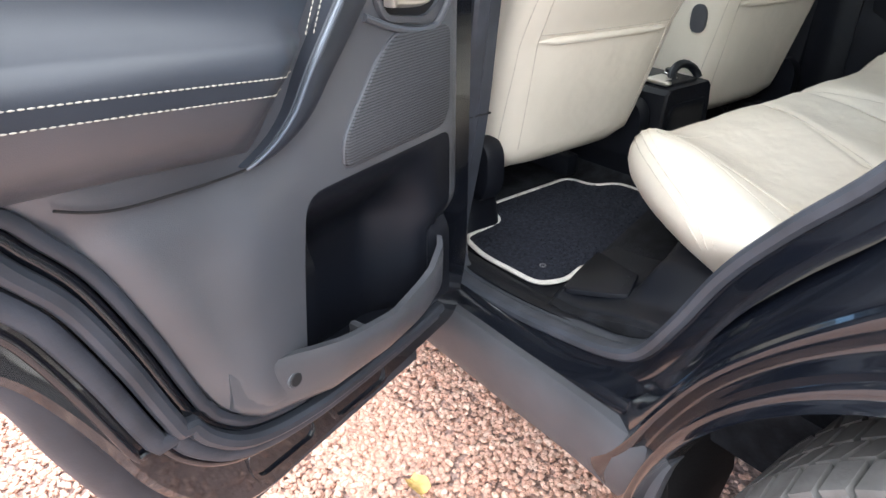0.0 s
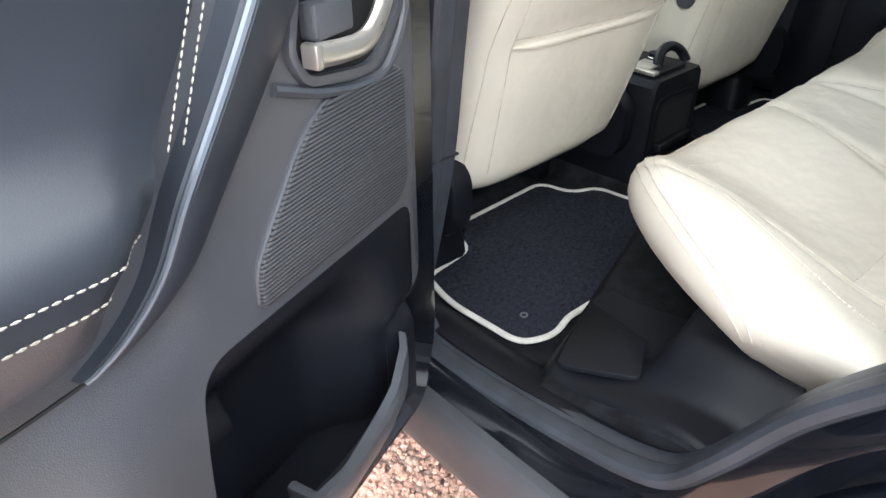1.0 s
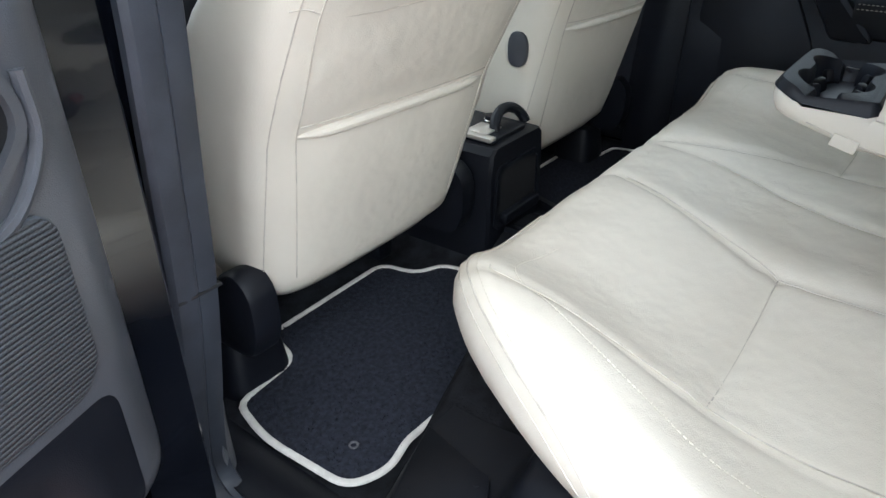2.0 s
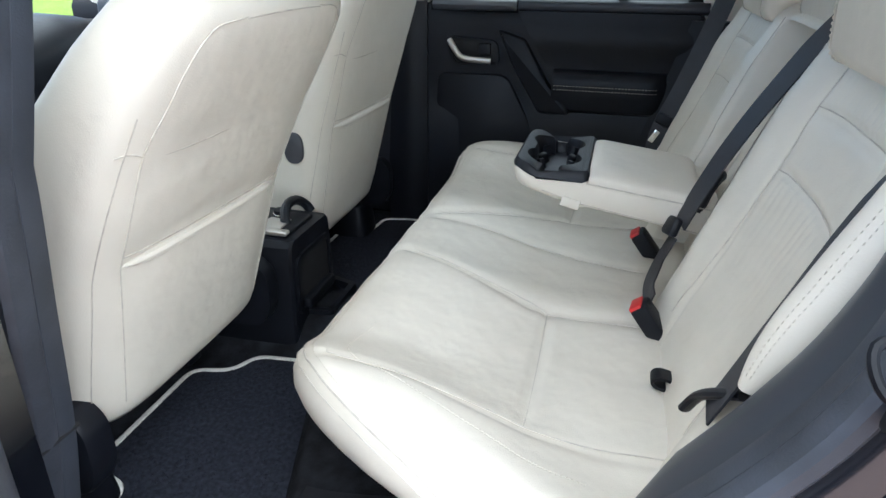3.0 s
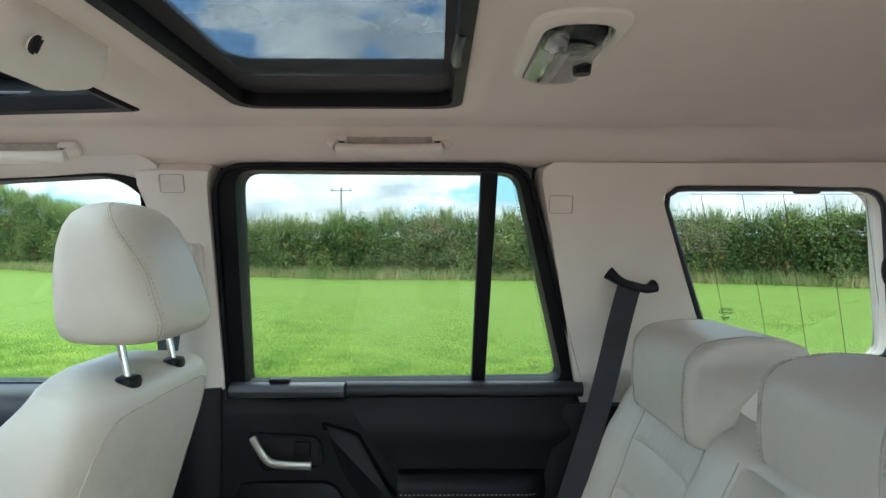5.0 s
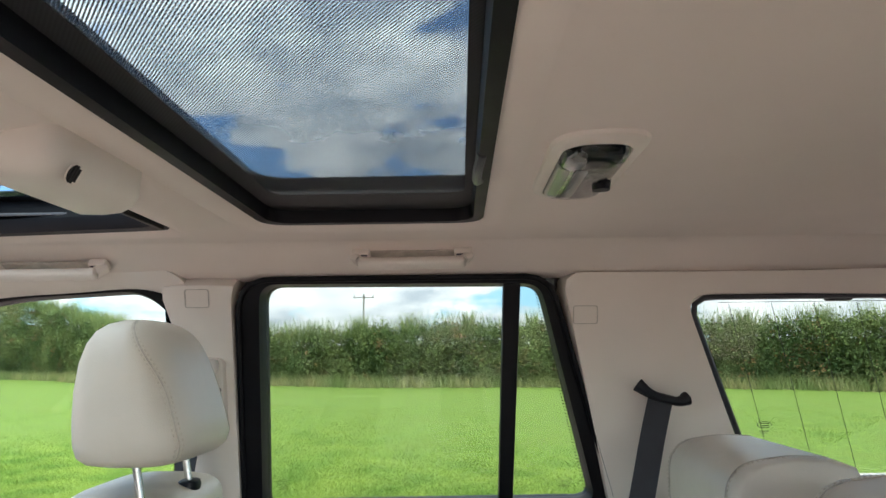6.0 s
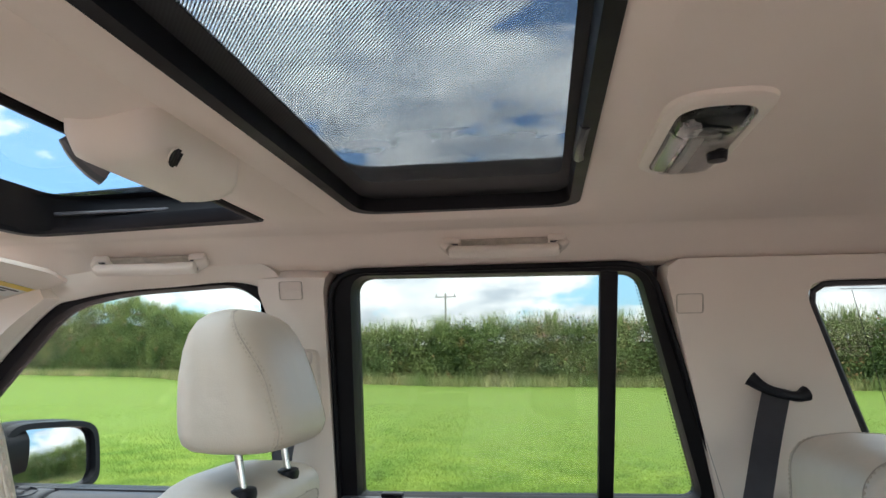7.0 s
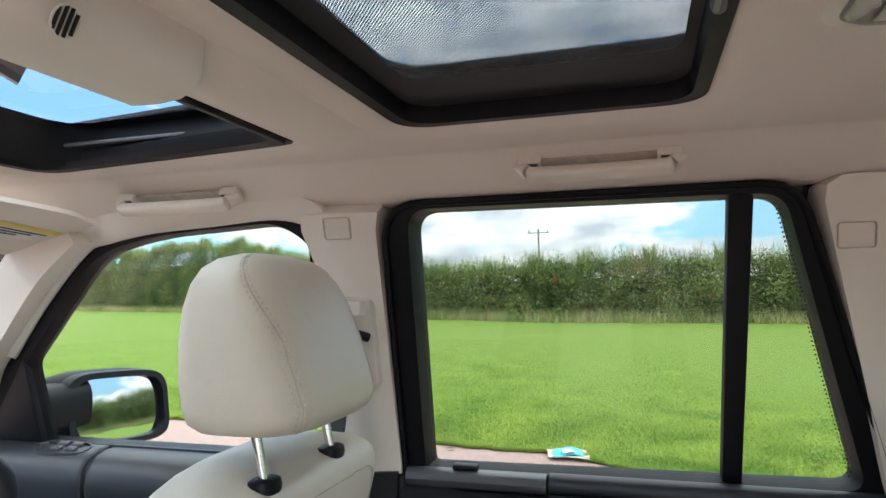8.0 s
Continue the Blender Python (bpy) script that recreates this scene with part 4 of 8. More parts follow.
part("painted_flange", loft(flange, closed=False, caps=False), PAINT, doorway, "glossy black door flange")

sill_prof = [(-0.858, 0.534), (-0.868, 0.531), (-0.882, 0.526), (-0.894, 0.520), (-0.900, 0.510), (-0.900, 0.46), (-0.89, 0.40)]
sl = slab(lambda y, k: (sill_prof[int(k)][0], y, sill_prof[int(k)][1] + 0.05 * sstep(-0.25, -0.46, y) * (1 - k / 6)), lin(1.2, -0.46, 40), range(7), (0.03, 0, 0))
part("sill", sl, PAINT, doorway, "glossy black door sill", smooth=25)
tprof = [(-0.902, 0.519), (-0.910, 0.518), (-0.918, 0.508), (-0.922, 0.47), (-0.920, 0.43), (-0.914, 0.40), (-0.902, 0.386), (-0.88, 0.382)]
tr = slab(lambda y, k: (tprof[int(k)][0] - 0.012 * sstep(-0.3, -0.5, y), y - 0.03 * sstep(-0.48, -0.52, y) * (tprof[int(k)][1] - 0.38) / 0.14, tprof[int(k)][1] + 0.010 * sstep(-0.2, -0.5, y)), lin(1.2, -0.505, 40), range(8), (0.02, 0, 0))
part("sill_trim", tr, GREYPLASTIC, doorway, "grey weathered plastic sill moulding", smooth=40)

# quarter panel between doorway and wheel arch
ARCH_C, ARCH_R = (-0.955, 0.385), 0.47
qrows = []
path_in = smooth_line([(-0.33, 0.520), (-0.41, 0.555), (-0.465, 0.63), (-0.52, 0.73), (-0.585, 0.82), (-0.65, 0.905), (-0.715, 1.0), (-0.745, 1.10), (-0.75, 1.2)], 4)
for i, (y, z) in enumerate(path_in):
    t = i / (len(path_in) - 1)
    a = math.pi - radians(-4 + 100 * t)
    ey, ez = ARCH_C[0] - ARCH_R * math.cos(a), ARCH_C[1] + ARCH_R * math.sin(a)
    row = []
    for k in range(41):
        w = k / 40
        yy, zz = y + (ey - y) * w, z + (ez - z) * w
        bulge = 0.048 * math.sin(min(1.0, w * 1.9) * math.pi / 2) + 0.012 * sstep(0.40, 0.48, w) - 0.012 * bump1(w, 0.70, 0.11) + 0.020 * sstep(0.84, 0.91, w)
        row.append((-0.872 - bulge, yy, zz))
    row.append((-0.965, ey - 0.006 * math.cos(a) * -1, ez - 0.008))
    row.append((-0.90, ey - 0.012 * math.cos(a) * -1, ez - 0.014))
    qrows.append(row)
quarter = thing("quarter_panel", (-0.92, -0.75, 0.4), "glossy black rear quarter panel with wheel arch", "body panel", kind="structure")
part("panel", loft(qrows, closed=False), PAINT, quarter, smooth=60)
upq = slab(lambda y, z: (-0.955 + 0.10 * sstep(0.95, 1.2, z), y, z), lin(-0.74, -1.8, 8), [0.85, 0.95, 1.05, 1.12, 1.2], (0.02, 0, 0))
part("rear_panel", upq, PAINT, quarter)
# dark arch liner
lin_rows = []
for t in lin(0, 1, 24):
    a = radians(-8 + 196 * t)
    lin_rows.append([(x, ARCH_C[0] + (ARCH_R - 0.004 + dx) * math.cos(a), ARCH_C[1] + (ARCH_R - 0.004 + dx) * math.sin(a)) for x, dx in ((-0.90, 0), (-0.80, 0.015), (-0.62, 0.02), (-0.60, -0.05), (-0.60, -0.25))])
part("arch_liner", loft(lin_rows, closed=False), LINER, quarter, "black wheel-arch liner")
part("mud_edge", prism([(-0.50, 0.56), (-0.525, 0.40), (-0.515, 0.32), (-0.48, 0.32), (-0.47, 0.45)], lambda y, z, w: (w, y, z), -0.90, -0.72, 0.01), LINER, quarter)


def wheel_thing(cx, cy, cz, R):
    w = thing("wheel", (cx, cy, cz), "road wheel with a dusty chunky-treaded tyre", "wheel")
    prof = [(-0.090, 0.24), (-0.113, 0.27), (-0.118, 0.305), (-0.110, 0.340), (-0.096, 0.356), (-0.06, 0.361), (0.0, 0.362), (0.06, 0.361), (0.096, 0.356), (0.110, 0.340), (0.118, 0.305), (0.113, 0.27), (0.090, 0.24)]
    k = R / 0.37
    tyre = loft([[(cx + a * k, cy + r * k * math.cos(t), cz + r * k * math.sin(t)) for a, r in prof] for t in lin(0, 2 * math.pi, 73)], closed=False)
    ty = part("tyre", tyre, TYRE, w, "dusty black rubber tyre")
    blocks = G()
    n = 66
    for i in range(n):
        for a0, a1, sk, ph in ((-0.112, -0.074, 0.018, 0.0), (-0.068, -0.030, 0.030, 0.35), (-0.024, 0.024, 0.0, 0.1), (0.030, 0.068, -0.030, 0.6), (0.074, 0.112, -0.018, 0.3)):
            t0 = 2 * math.pi * (i + ph) / n
            dt = 2 * math.pi / n * 0.76
            top, bot = [], []
            for a, tt in ((a0, t0), (a1, t0 + sk), (a1, t0 + sk + dt), (a0, t0 + dt)):
                rr = 0.370 - 0.35 * max(0, abs(a) - 0.085) ** 1.0
                for lst, r2 in ((top, rr), (bot, rr - 0.012)):
                    lst.append((cx + a * k, cy + r2 * k * math.cos(tt), cz + r2 * k * math.sin(tt)))
            blocks.add(bot + top, [(4, 5, 6, 7), (0, 1, 5, 4), (1, 2, 6, 5), (2, 3, 7, 6), (3, 0, 4, 7)])
    tb = part("tread", blocks, TYRE, ty, "worn tread blocks", smooth=20)
    tagged(tb, kind="stuff")
    rim = loft([[(cx + a, cy + r * math.cos(t), cz + r * math.sin(t)) for a, r in ((-0.095, 0.245), (-0.10, 0.235), (-0.085, 0.225), (0.06, 0.21), (0.09, 0.245))] for t in lin(0, 2 * math.pi, 49)], closed=False)
    part("rim", rim, SATIN, w, "silver alloy rim")
    for i in range(5):
        t = 2 * math.pi * i / 5
        part("spoke", tube([(cx - 0.075, cy + 0.03 * math.cos(t), cz + 0.03 * math.sin(t)), (cx - 0.085, cy + 0.225 * math.cos(t), cz + 0.225 * math.sin(t))], 0.028, 8, flat=0.6), SATIN, w)
    part("hub", cyl((cx - 0.09, cy, cz), (cx - 0.02, cy, cz), 0.05, 0.06), SATIN, w)
    return w


wheel_thing(-0.845, -0.985, 0.402, 0.402)

# centre pillar on the open side
cp = thing("centre_pillar", (-0.82, 0.06, 0.5), "dark centre pillar between the near doors", "pillar", kind="structure")
part("outer_panel", slab(lambda z, t: (lx(z) - 0.018 - 0.025 * math.sin(math.pi * t), lerp_table([(0.53, 0.06), (0.63, 0.06), (0.74, 0.035), (0.86, 0.01), (1.0, -0.007), (1.15, -0.025), (1.6, -0.03)], z) + 0.012 + 0.12 * t, z), lin(0.53, 1.60, 14), lin(0, 1, 6), (0.03, 0, 0)), PAINT, cp, "glossy black pillar face")
part("inner_trim", slab(lambda z, t: (lx(z) + 0.028 + 0.05 * math.sin(t * math.pi / 2), lerp_table([(0.50, 0.045), (0.63, 0.05), (0.74, 0.03), (0.86, 0.004), (1.0, -0.014), (1.15, -0.03), (1.6, -0.035)], z) + 0.02 * t + 0.115 * (1 - math.cos(t * math.pi / 2)), z), lin(0.50, 1.20, 14), lin(0, 1, 8), (-0.012, 0.01, 0)), PLASTIC, cp, "black grained lower pillar trim")
part("upper_trim", slab(lambda z, t: (lx(z) + 0.028 + 0.05 * math.sin(t * math.pi / 2), -0.035 + 0.02 * t + 0.15 * (1 - math.cos(t * math.pi / 2)), z), lin(1.20, 1.64, 8), lin(0, 1, 8), (-0.012, 0.01, 0)), CREAMTRIM, cp, "cream upper pillar trim")
part("trim_joint", box((-0.828, -0.002, 0.862), (0.05, 0.010, 0.0035), 0.0008), HOLE, cp)
part("door_check", box((-0.885, 0.055, 0.835), (0.05, 0.03, 0.035), 0.006), RUBBER, cp, "black metal door check bracket")

# plastic kick and step trim inside the near sill
step = thing("sill_step_trim", (-0.78, -0.2, 0.5), "black plastic inner sill and step moulding", "sill trim", kind="structure")
stp = slab(lambda y, k: ([-0.822, -0.80, -0.775, -0.745, -0.725][int(k)] + 0.012 * sstep(0.0, -0.3, y) * k / 4, y, [0.546, 0.544, 0.535, 0.512, 0.500][int(k)] + 0.035 * sstep(-0.05, -0.42, y)), lin(0.30, -0.46, 26), range(5), (0, 0, -0.04))
part("sill_cover", stp, DARKPLASTIC, step)


def mould(u, v):
    """Plastic moulding over the end of the heel board, rising beside the cushion's foot."""
    y = -0.115 - 0.345 * u
    x = -0.80 + 0.255 * v - 0.03 * u
    z = heel(x, y) + 0.005 + 0.085 * sstep(-0.262, -0.305, y) * sstep(-0.74, -0.66, x) * (0.7 + 0.3 * sstep(-0.66, -0.62, x))
    return (x, y, 0.520 + (z - 0.520) * sstep(-0.06, 0.16, v))


part("step_moulding", slab(mould, lin(0, 1, 44), lin(0, 1, 34), (0, 0, -0.03)), DARKPLASTIC, step, "black step moulding rising beside the cushion", smooth=70)
tp = fillet([(-0.760, -0.168), (-0.690, -0.140), (-0.600, -0.113), (-0.636, -0.225), (-0.640, -0.240), (-0.724, -0.284)], [0.012, 0.02, 0.010, 0.02, 0.02, 0.012], 5)
tri_top = lambda x, y, w: (x, y, heel(x, y) + w)
pad = part("tread_pad", prism(tp, tri_top, 0.004, 0.014, 0.003), DARKPLASTIC, step, "black ribbed step pad")
for f, r in ((0.10, 0.0036), (0.30, 0.0036), (0.52, 0.0018), (0.70, 0.0018)):
    a, b = (-0.748 + 0.142 * f, -0.172 + 0.050 * f), (-0.716 + 0.076 * f, -0.268 + 0.036 * f)
    part("pad_rib", tube([tri_top(a[0] + (b[0] - a[0]) * t, a[1] + (b[1] - a[1]) * t, 0.0140) for t in lin(0.06, 0.94, 8)], r, 6), DARKPLASTIC, pad)

# C-pillar trim and latch striker on the open side
TRIM_EDGE = [(0.60, -0.47), (0.70, -0.535), (0.80, -0.573), (0.88, -0.607), (0.933, -0.632), (0.966, -0.650), (1.053, -0.690), (1.147, -0.727), (1.211, -0.754), (1.35, -0.79), (1.5, -0.80)]
cpath = smooth_line([(-0.42, 0.60), (-0.47, 0.69), (-0.53, 0.79), (-0.60, 0.885), (-0.655, 0.965), (-0.70, 1.05), (-0.73, 1.15), (-0.727, 1.25), (-0.69, 1.37), (-0.63, 1.5)], 4)
rows = []
for i, (y, z) in enumerate(cpath):
    ye, xo = min(y - 0.01, lerp_table(TRIM_EDGE, z)), lx(z)
    rows.append([(xo + 0.026, y + 0.010, z), (xo + 0.040, y + 0.004, z), (xo + 0.06, y * 0.75 + ye * 0.25 + 0.012, z), (xo + 0.09, y * 0.4 + ye * 0.6 + 0.018, z), (xo + 0.115, ye + 0.014, z), (xo + 0.130, ye + 0.006, z),
                 (xo + 0.138, ye - 0.004, z), (xo + 0.142, ye - 0.03, z), (xo + 0.144, ye - 0.12, z)])
part("side_trim", loft(rows, closed=False), SOFTBLACK, nq, "dark trim curving round the seat side", smooth=60)
strk = thing("latch_striker", (-0.885, -0.69, 1.10), "black steel door latch striker with two bolts", "latch")
part("striker_plate", box((-0.875, -0.705, 1.09), (0.035, 0.012, 0.075), 0.006, rot=Euler((0.25, 0, 0.5)).to_matrix()), FRAMEBLACK, strk)
part("striker_loop", tube(smooth_line([(-0.875, -0.69, 1.125), (-0.885, -0.665, 1.12), (-0.90, -0.67, 1.10), (-0.905, -0.70, 1.085)], 5), 0.0034, 8), FRAMEBLACK, strk, "dark worn steel loop")
for z in (1.068, 1.115):
    part("bolt", cyl((-0.893, -0.712, z), (-0.893, -0.698, z), 0.008, 0.007, 12), FRAMEBLACK, strk)
single("door_jamb", slab(lambda y, z: (-0.855 - 0.03 * sstep(-0.70, -0.76, y), y, z), [-0.70, -0.72, -0.74, -0.77], lin(0.97, 1.5, 8), (0.02, 0, 0)).move(lambda x, y, z: (x + 0.264 * max(0, z - 1.15), y, z)), DARKPLASTIC, "dark satin black rear door jamb", "door frame", kind="structure")

# ---- front seats ----
HALF_W = [(0.60, 0.19), (0.645, 0.222), (0.72, 0.238), (0.90, 0.256), (1.08, 0.262), (1.18, 0.257), (1.235, 0.244), (1.268, 0.224), (1.288, 0.198), (1.300, 0.155), (1.308, 0.08)]
HALF_D = [(0.60, 0.06), (0.645, 0.085), (0.75, 0.10), (0.95, 0.10), (1.10, 0.092), (1.20, 0.084), (1.25, 0.074), (1.28, 0.058), (1.300, 0.036), (1.308, 0.014)]


REAR_NEAR = [(0.60, 0.158), (0.69, 0.132), (0.94, 0.064), (1.10, -0.010), (1.20, -0.064), (1.245, -0.086), (1.265, -0.088), (1.280, -0.080), (1.290, -0.062), (1.300, -0.03), (1.308, 0.02)]
REAR_FAR = [(0.60, 0.180), (0.68, 0.160), (0.93, 0.102), (1.10, 0.052), (1.20, 0.020), (1.245, 0.008), (1.265, 0.008), (1.280, 0.014), (1.290, 0.03), (1.300, 0.06), (1.308, 0.10)]


def seat_rear(z, tilt):
    return lerp_table(tilt, z)


def seat_face(dx, z, tilt):
    """A point on the rear skin of a front seat back, dx from its middle."""
    a, b = lerp_table(HALF_W, z), lerp_table(HALF_D, z)
    f = min(0.999, abs(dx) / a)
    rear = seat_rear(z, tilt)
    return (dx, rear + b - b * (1 - f ** 4.2) ** (1 / 4.2), z)


def front_seat(x0, y0, tilt, label, drop, tab, zb, py):
    s = thing("front_seat", (x0, y0 + 0.2, 0.505), label, "car seat", "front seats")
    W = lambda p: (p[0] + x0, p[1] + y0, p[2] + drop * sstep(1.0, 1.25, p[2]))
    zs = [zb, zb + 0.012, zb + 0.028, zb + 0.05, zb + 0.075] + lin(0.78, 1.15, 14) + [1.18, 1.21, 1.235, 1.255, 1.268, 1.28, 1.288, 1.296, 1.303, 1.308]
    zt = lambda z: z if z > 0.78 else 0.60 + (z - zb) * 0.18 / (0.78 - zb)
    rings = []
    for z in zs:
        a, b = lerp_table(HALF_W, zt(z)), lerp_table(HALF_D, zt(z))
        rear = seat_rear(z, tilt) + 0.02 * sstep(zb + 0.03, zb, z)
        ring = []
        for x, y in superring(0, rear + b, a, b, 72, 4.2):
            bol = 0.035 * sstep(0.55, 0.9, abs(x) / a) * sstep(0.62, 0.8, z) * sstep(1.2, 1.05, z) if y > rear + b else 0
            gro = 0.0
            if y < rear + b * 0.9:
                f = x / 0.25
                gro += 0.005 * bump1(z, 1.10 + 0.012 * math.sin(f * 2.2) - 0.014 * f, 0.008) * sstep(0.90, 0.78, abs(f))
                gro += 0.005 * bump1(z, 0.948 - 0.010 * f, 0.016) * sstep(0.86, 0.78, abs(f))
            ring.append(W((x, y + bol + gro, z)))
        rings.append(ring)
    back = part("backrest", loft(rings), LEATHER, s, "cream leather seat back with stitched panels", smooth=60)
    seams = Lines()
    B = [(-0.10, 1.258), (-0.165, 1.250), (-0.192, 1.215), (-0.205, 1.16), (-0.214, 1.107), (-0.208, 1.02), (-0.205, 0.955), (-0.203, 0.93), (-0.19, 0.80), (-0.182, 0.71)]
    for sg in (1, -1):
        lines = [smooth_line([(sg * a, b) for a, b in B], 5)]
        lines.append(smooth_line([(sg * -0.236, 1.16), (sg * -0.238, 1.0), (sg * -0.233, 0.85), (sg * -0.226, 0.72)], 5))
        lines.append(smooth_line([(sg * -0.245, 1.112), (sg * -0.232, 1.114), (sg * -0.214, 1.106)], 4))
        for l in lines:
            seams.join(tube([W((p[0], p[1] - 0.0003, p[2])) for p in (seat_face(a, b, tilt) for a, b in l)], 0.0010, 6))
    D1 = [(x, 1.10 + 0.012 * math.sin(x * 8.8) - 0.056 * x) for x in lin(-0.21, 0.21, 24)]
    top = [(x, 1.258 - 0.2 * x * x) for x in lin(-0.10, 0.10, 8)]
    p1 = [(x, 0.960 - 0.03 * (x + 0.2)) for x in lin(-0.204, 0.204, 14)]
    p2 = [(x, 0.932 - 0.025 * (x + 0.2)) for x in lin(-0.203, 0.203, 14)]
    for l in (D1, top, p1, p2):
        seams.join(tube([W((p[0], p[1] + (0.0036 if l is D1 else 0.002 if l is not top else 0), p[2])) for p in (seat_face(a, b, tilt) for a, b in l)], 0.0010, 6))
    rows_of("seam", seams, SEAM, back, "fine stitched seam")
    roll = G()
    roll.join(tube([W((p[0], p[1] + 0.0035, p[2])) for p in (seat_face(x, 0.946 - 0.028 * (x + 0.2), tilt) for x in lin(-0.203, 0.203, 30))], lambda t: 0.002 + 0.0062 * min(1.0, 9 * min(t, 1 - t)), 10))
    part("pocket_roll", roll, LEATHER, back, "gathered cream pocket edge")
    # grey tab at the outer edge of the back
    if tab:
        part("side_tab", box(W((-0.240, seat_rear(1.05, tilt) + 0.045, 1.05)), (0.012, 0.022, 0.045), 0.003, rot=Euler((0.4, 0, 0.3)).to_matrix()), GREYPLASTIC, s, "small grey release tab")
    # cushion
    rr = []
    for y in lin(0.36, 0.72, 16):
        e = sstep(0.72, 0.62, y)
        hw, top_z = 0.235 + 0.02 * e, 0.70 + 0.03 * sstep(0.3, 0.6, y)
        lo = 0.56 + 0.05 * (1 - e)
        mid = (top_z + lo) / 2
        rr.append([W((x, y, z)) for x, z in superring(0, mid, hw * (0.75 + 0.25 * e), (top_z - lo) / 2 * (0.55 + 0.45 * e), 36, 4.5)])
    part("seat_cushion", loft(rr), LEATHER, s, "cream leather seat base", smooth=60)
    # side valances with a rounded recliner cover
    for sg in (-1, 1):
        v = prism(fillet([(0.15, 0.60), (0.60, 0.575), (0.60, 0.625), (0.25, 0.655), (0.215, 0.725), (0.165, 0.75), (0.13, 0.72), (0.128, 0.645)], 0.03), lambda y, z, w: W((sg * w, y, z)), 0.225, 0.272, 0.012)
        part("side_valance", v, DARKPLASTIC, s, "black plastic seat side cover")
        rail = box(W((sg * 0.19, 0.46, 0.535)), (0.045, 0.32, 0.06), 0.008)
        part("seat_rail", rail, DARKPLASTIC, s)
        if sg * x0 < 0:
            continue
        ft = loft([[W((sg * (0.222 + x), 0.250 + y * 0.9, z)) for x, y in superring(0, 0, k, k * 1.1, 20, 4)] for z, k in ((0.50, 0.062), (0.56, 0.055), (0.60, 0.046), (0.607, 0.038))])
        part("rail_foot", ft, DARKPLASTIC, s, "black plastic rail foot cover")
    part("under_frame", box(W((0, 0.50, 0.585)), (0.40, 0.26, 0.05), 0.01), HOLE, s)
    # head restraint on two chrome posts
    hz = [(0.000, 0.70, 0.62), (0.005, 0.86, 0.82), (0.014, 0.95, 0.93), (0.03, 0.99, 0.985), (0.06, 1.01, 1.0), (0.10, 1.0, 1.0), (0.14, 0.955, 0.97), (0.165, 0.89, 0.90), (0.183, 0.78, 0.78), (0.194, 0.62, 0.58), (0.201, 0.36, 0.30)]

    hy = py + (0.018 if tab else 0.0)

    def head_ring(dz, kw, kd):
        """Section of the restraint: upright front, rear face leaning forward at the top."""
        yf, yr = hy + 0.112 - 0.10 * max(0.0, dz - 0.12), hy - 0.062 + 0.36 * max(0.0, dz - 0.03)
        return (yf + yr) / 2, 0.134 * kw, (yf - yr) / 2 * kd

    def head_pt(th, dz, grow=1.0):
        kw, kd = lerp_table([(a, b) for a, b, _ in hz], dz), lerp_table([(a, c) for a, _, c in hz], dz)
        c, a, b = head_ring(dz, kw, kd)
        cs, sn = math.cos(th), math.sin(th)
        return W((a * grow * math.copysign(abs(cs) ** (2 / 3.3), cs), c + b * grow * math.copysign(abs(sn) ** (2 / 3.3), sn), 1.344 + dz * 1.02))

    head = part("headrest", loft([[head_pt(2 * math.pi * k / 64, dz) for k in range(64)] for dz, _, _ in hz]), LEATHER, s, "cream leather head restraint with stitched side seams", smooth=60)
    hs, st = Lines(), Lines()
    for sg in (-1, 1):
        def edge_line(off, grow):
            out = []
            for dz in lin(0.003, 0.1995, 40):
                th = radians(233 + off - 30 * sstep(0.09, 0.2, dz))
                out.append(head_pt(th if sg < 0 else math.pi - th, dz, grow))
            return out
        hs.join(tube(edge_line(0, 1.002), 0.0012, 6))
        st.join(dashes(edge_line(4.5, 1.004), 0.0045, 0.003, 0.0010))
        st.join(dashes(edge_line(-4.5, 1.004), 0.0045, 0.003, 0.0010))
    rows_of("seam", hs, SEAM, head)
    rows_of("stitching", st, THREAD, head, "cream stitching", True)
    for sg in (-1, 1):
        base = W((sg * 0.081, py + 0.006, 1.290))
        topp = (base[0], base[1] - 0.005 + 0.02, base[2] + 0.075)
        part("post", cyl(base, topp, 0.0058, None, 14), CHROME, s, "chrome head restraint post")
        g = loft([[(base[0] + x, base[1] + y, base[2] + z) for x, y in superring(0, 0, a, b, 22, 2.6)] for z, a, b in ((-0.010, 0.020, 0.015), (-0.001, 0.0215, 0.0165), (0.006, 0.020, 0.015), (0.008, 0.016, 0.012))])
        part("post_sleeve", g, DARKPLASTIC, s, "black post sleeve")
    return s


front_seat(-0.416, 0.0, REAR_NEAR, "cream leather front passenger seat with head restraint", -0.014, True, 0.660, -0.072)
front_seat(0.330, 0.0, REAR_FAR, "cream leather driver seat with head restraint", 0.0, False, 0.638, 0.027)
padx = thing("seat_side_pad", (0.085, 0.17, 0.90), "cream leather hinge pad on the seat side with a dark insert", "hinge pad")
pr = [[(x, 0.188 + (0.034 + g) * math.cos(a), 0.910 + (0.046 + g) * math.sin(a)) for a in lin(0, 6.2832, 33)[:-1]] for x, g in ((0.15, 0.004), (0.095, 0.003), (0.078, -0.002), (0.072, -0.010))]
part("pad", loft(pr), LEATHER, padx, smooth=50)
part("pad_insert", prism(superring(0.182, 0.908, 0.023, 0.036, 24, 2.6), lambda y, z, w: (w, y, z), 0.076, 0.066, 0.003), GREYPLASTIC, padx, "dark grey insert")

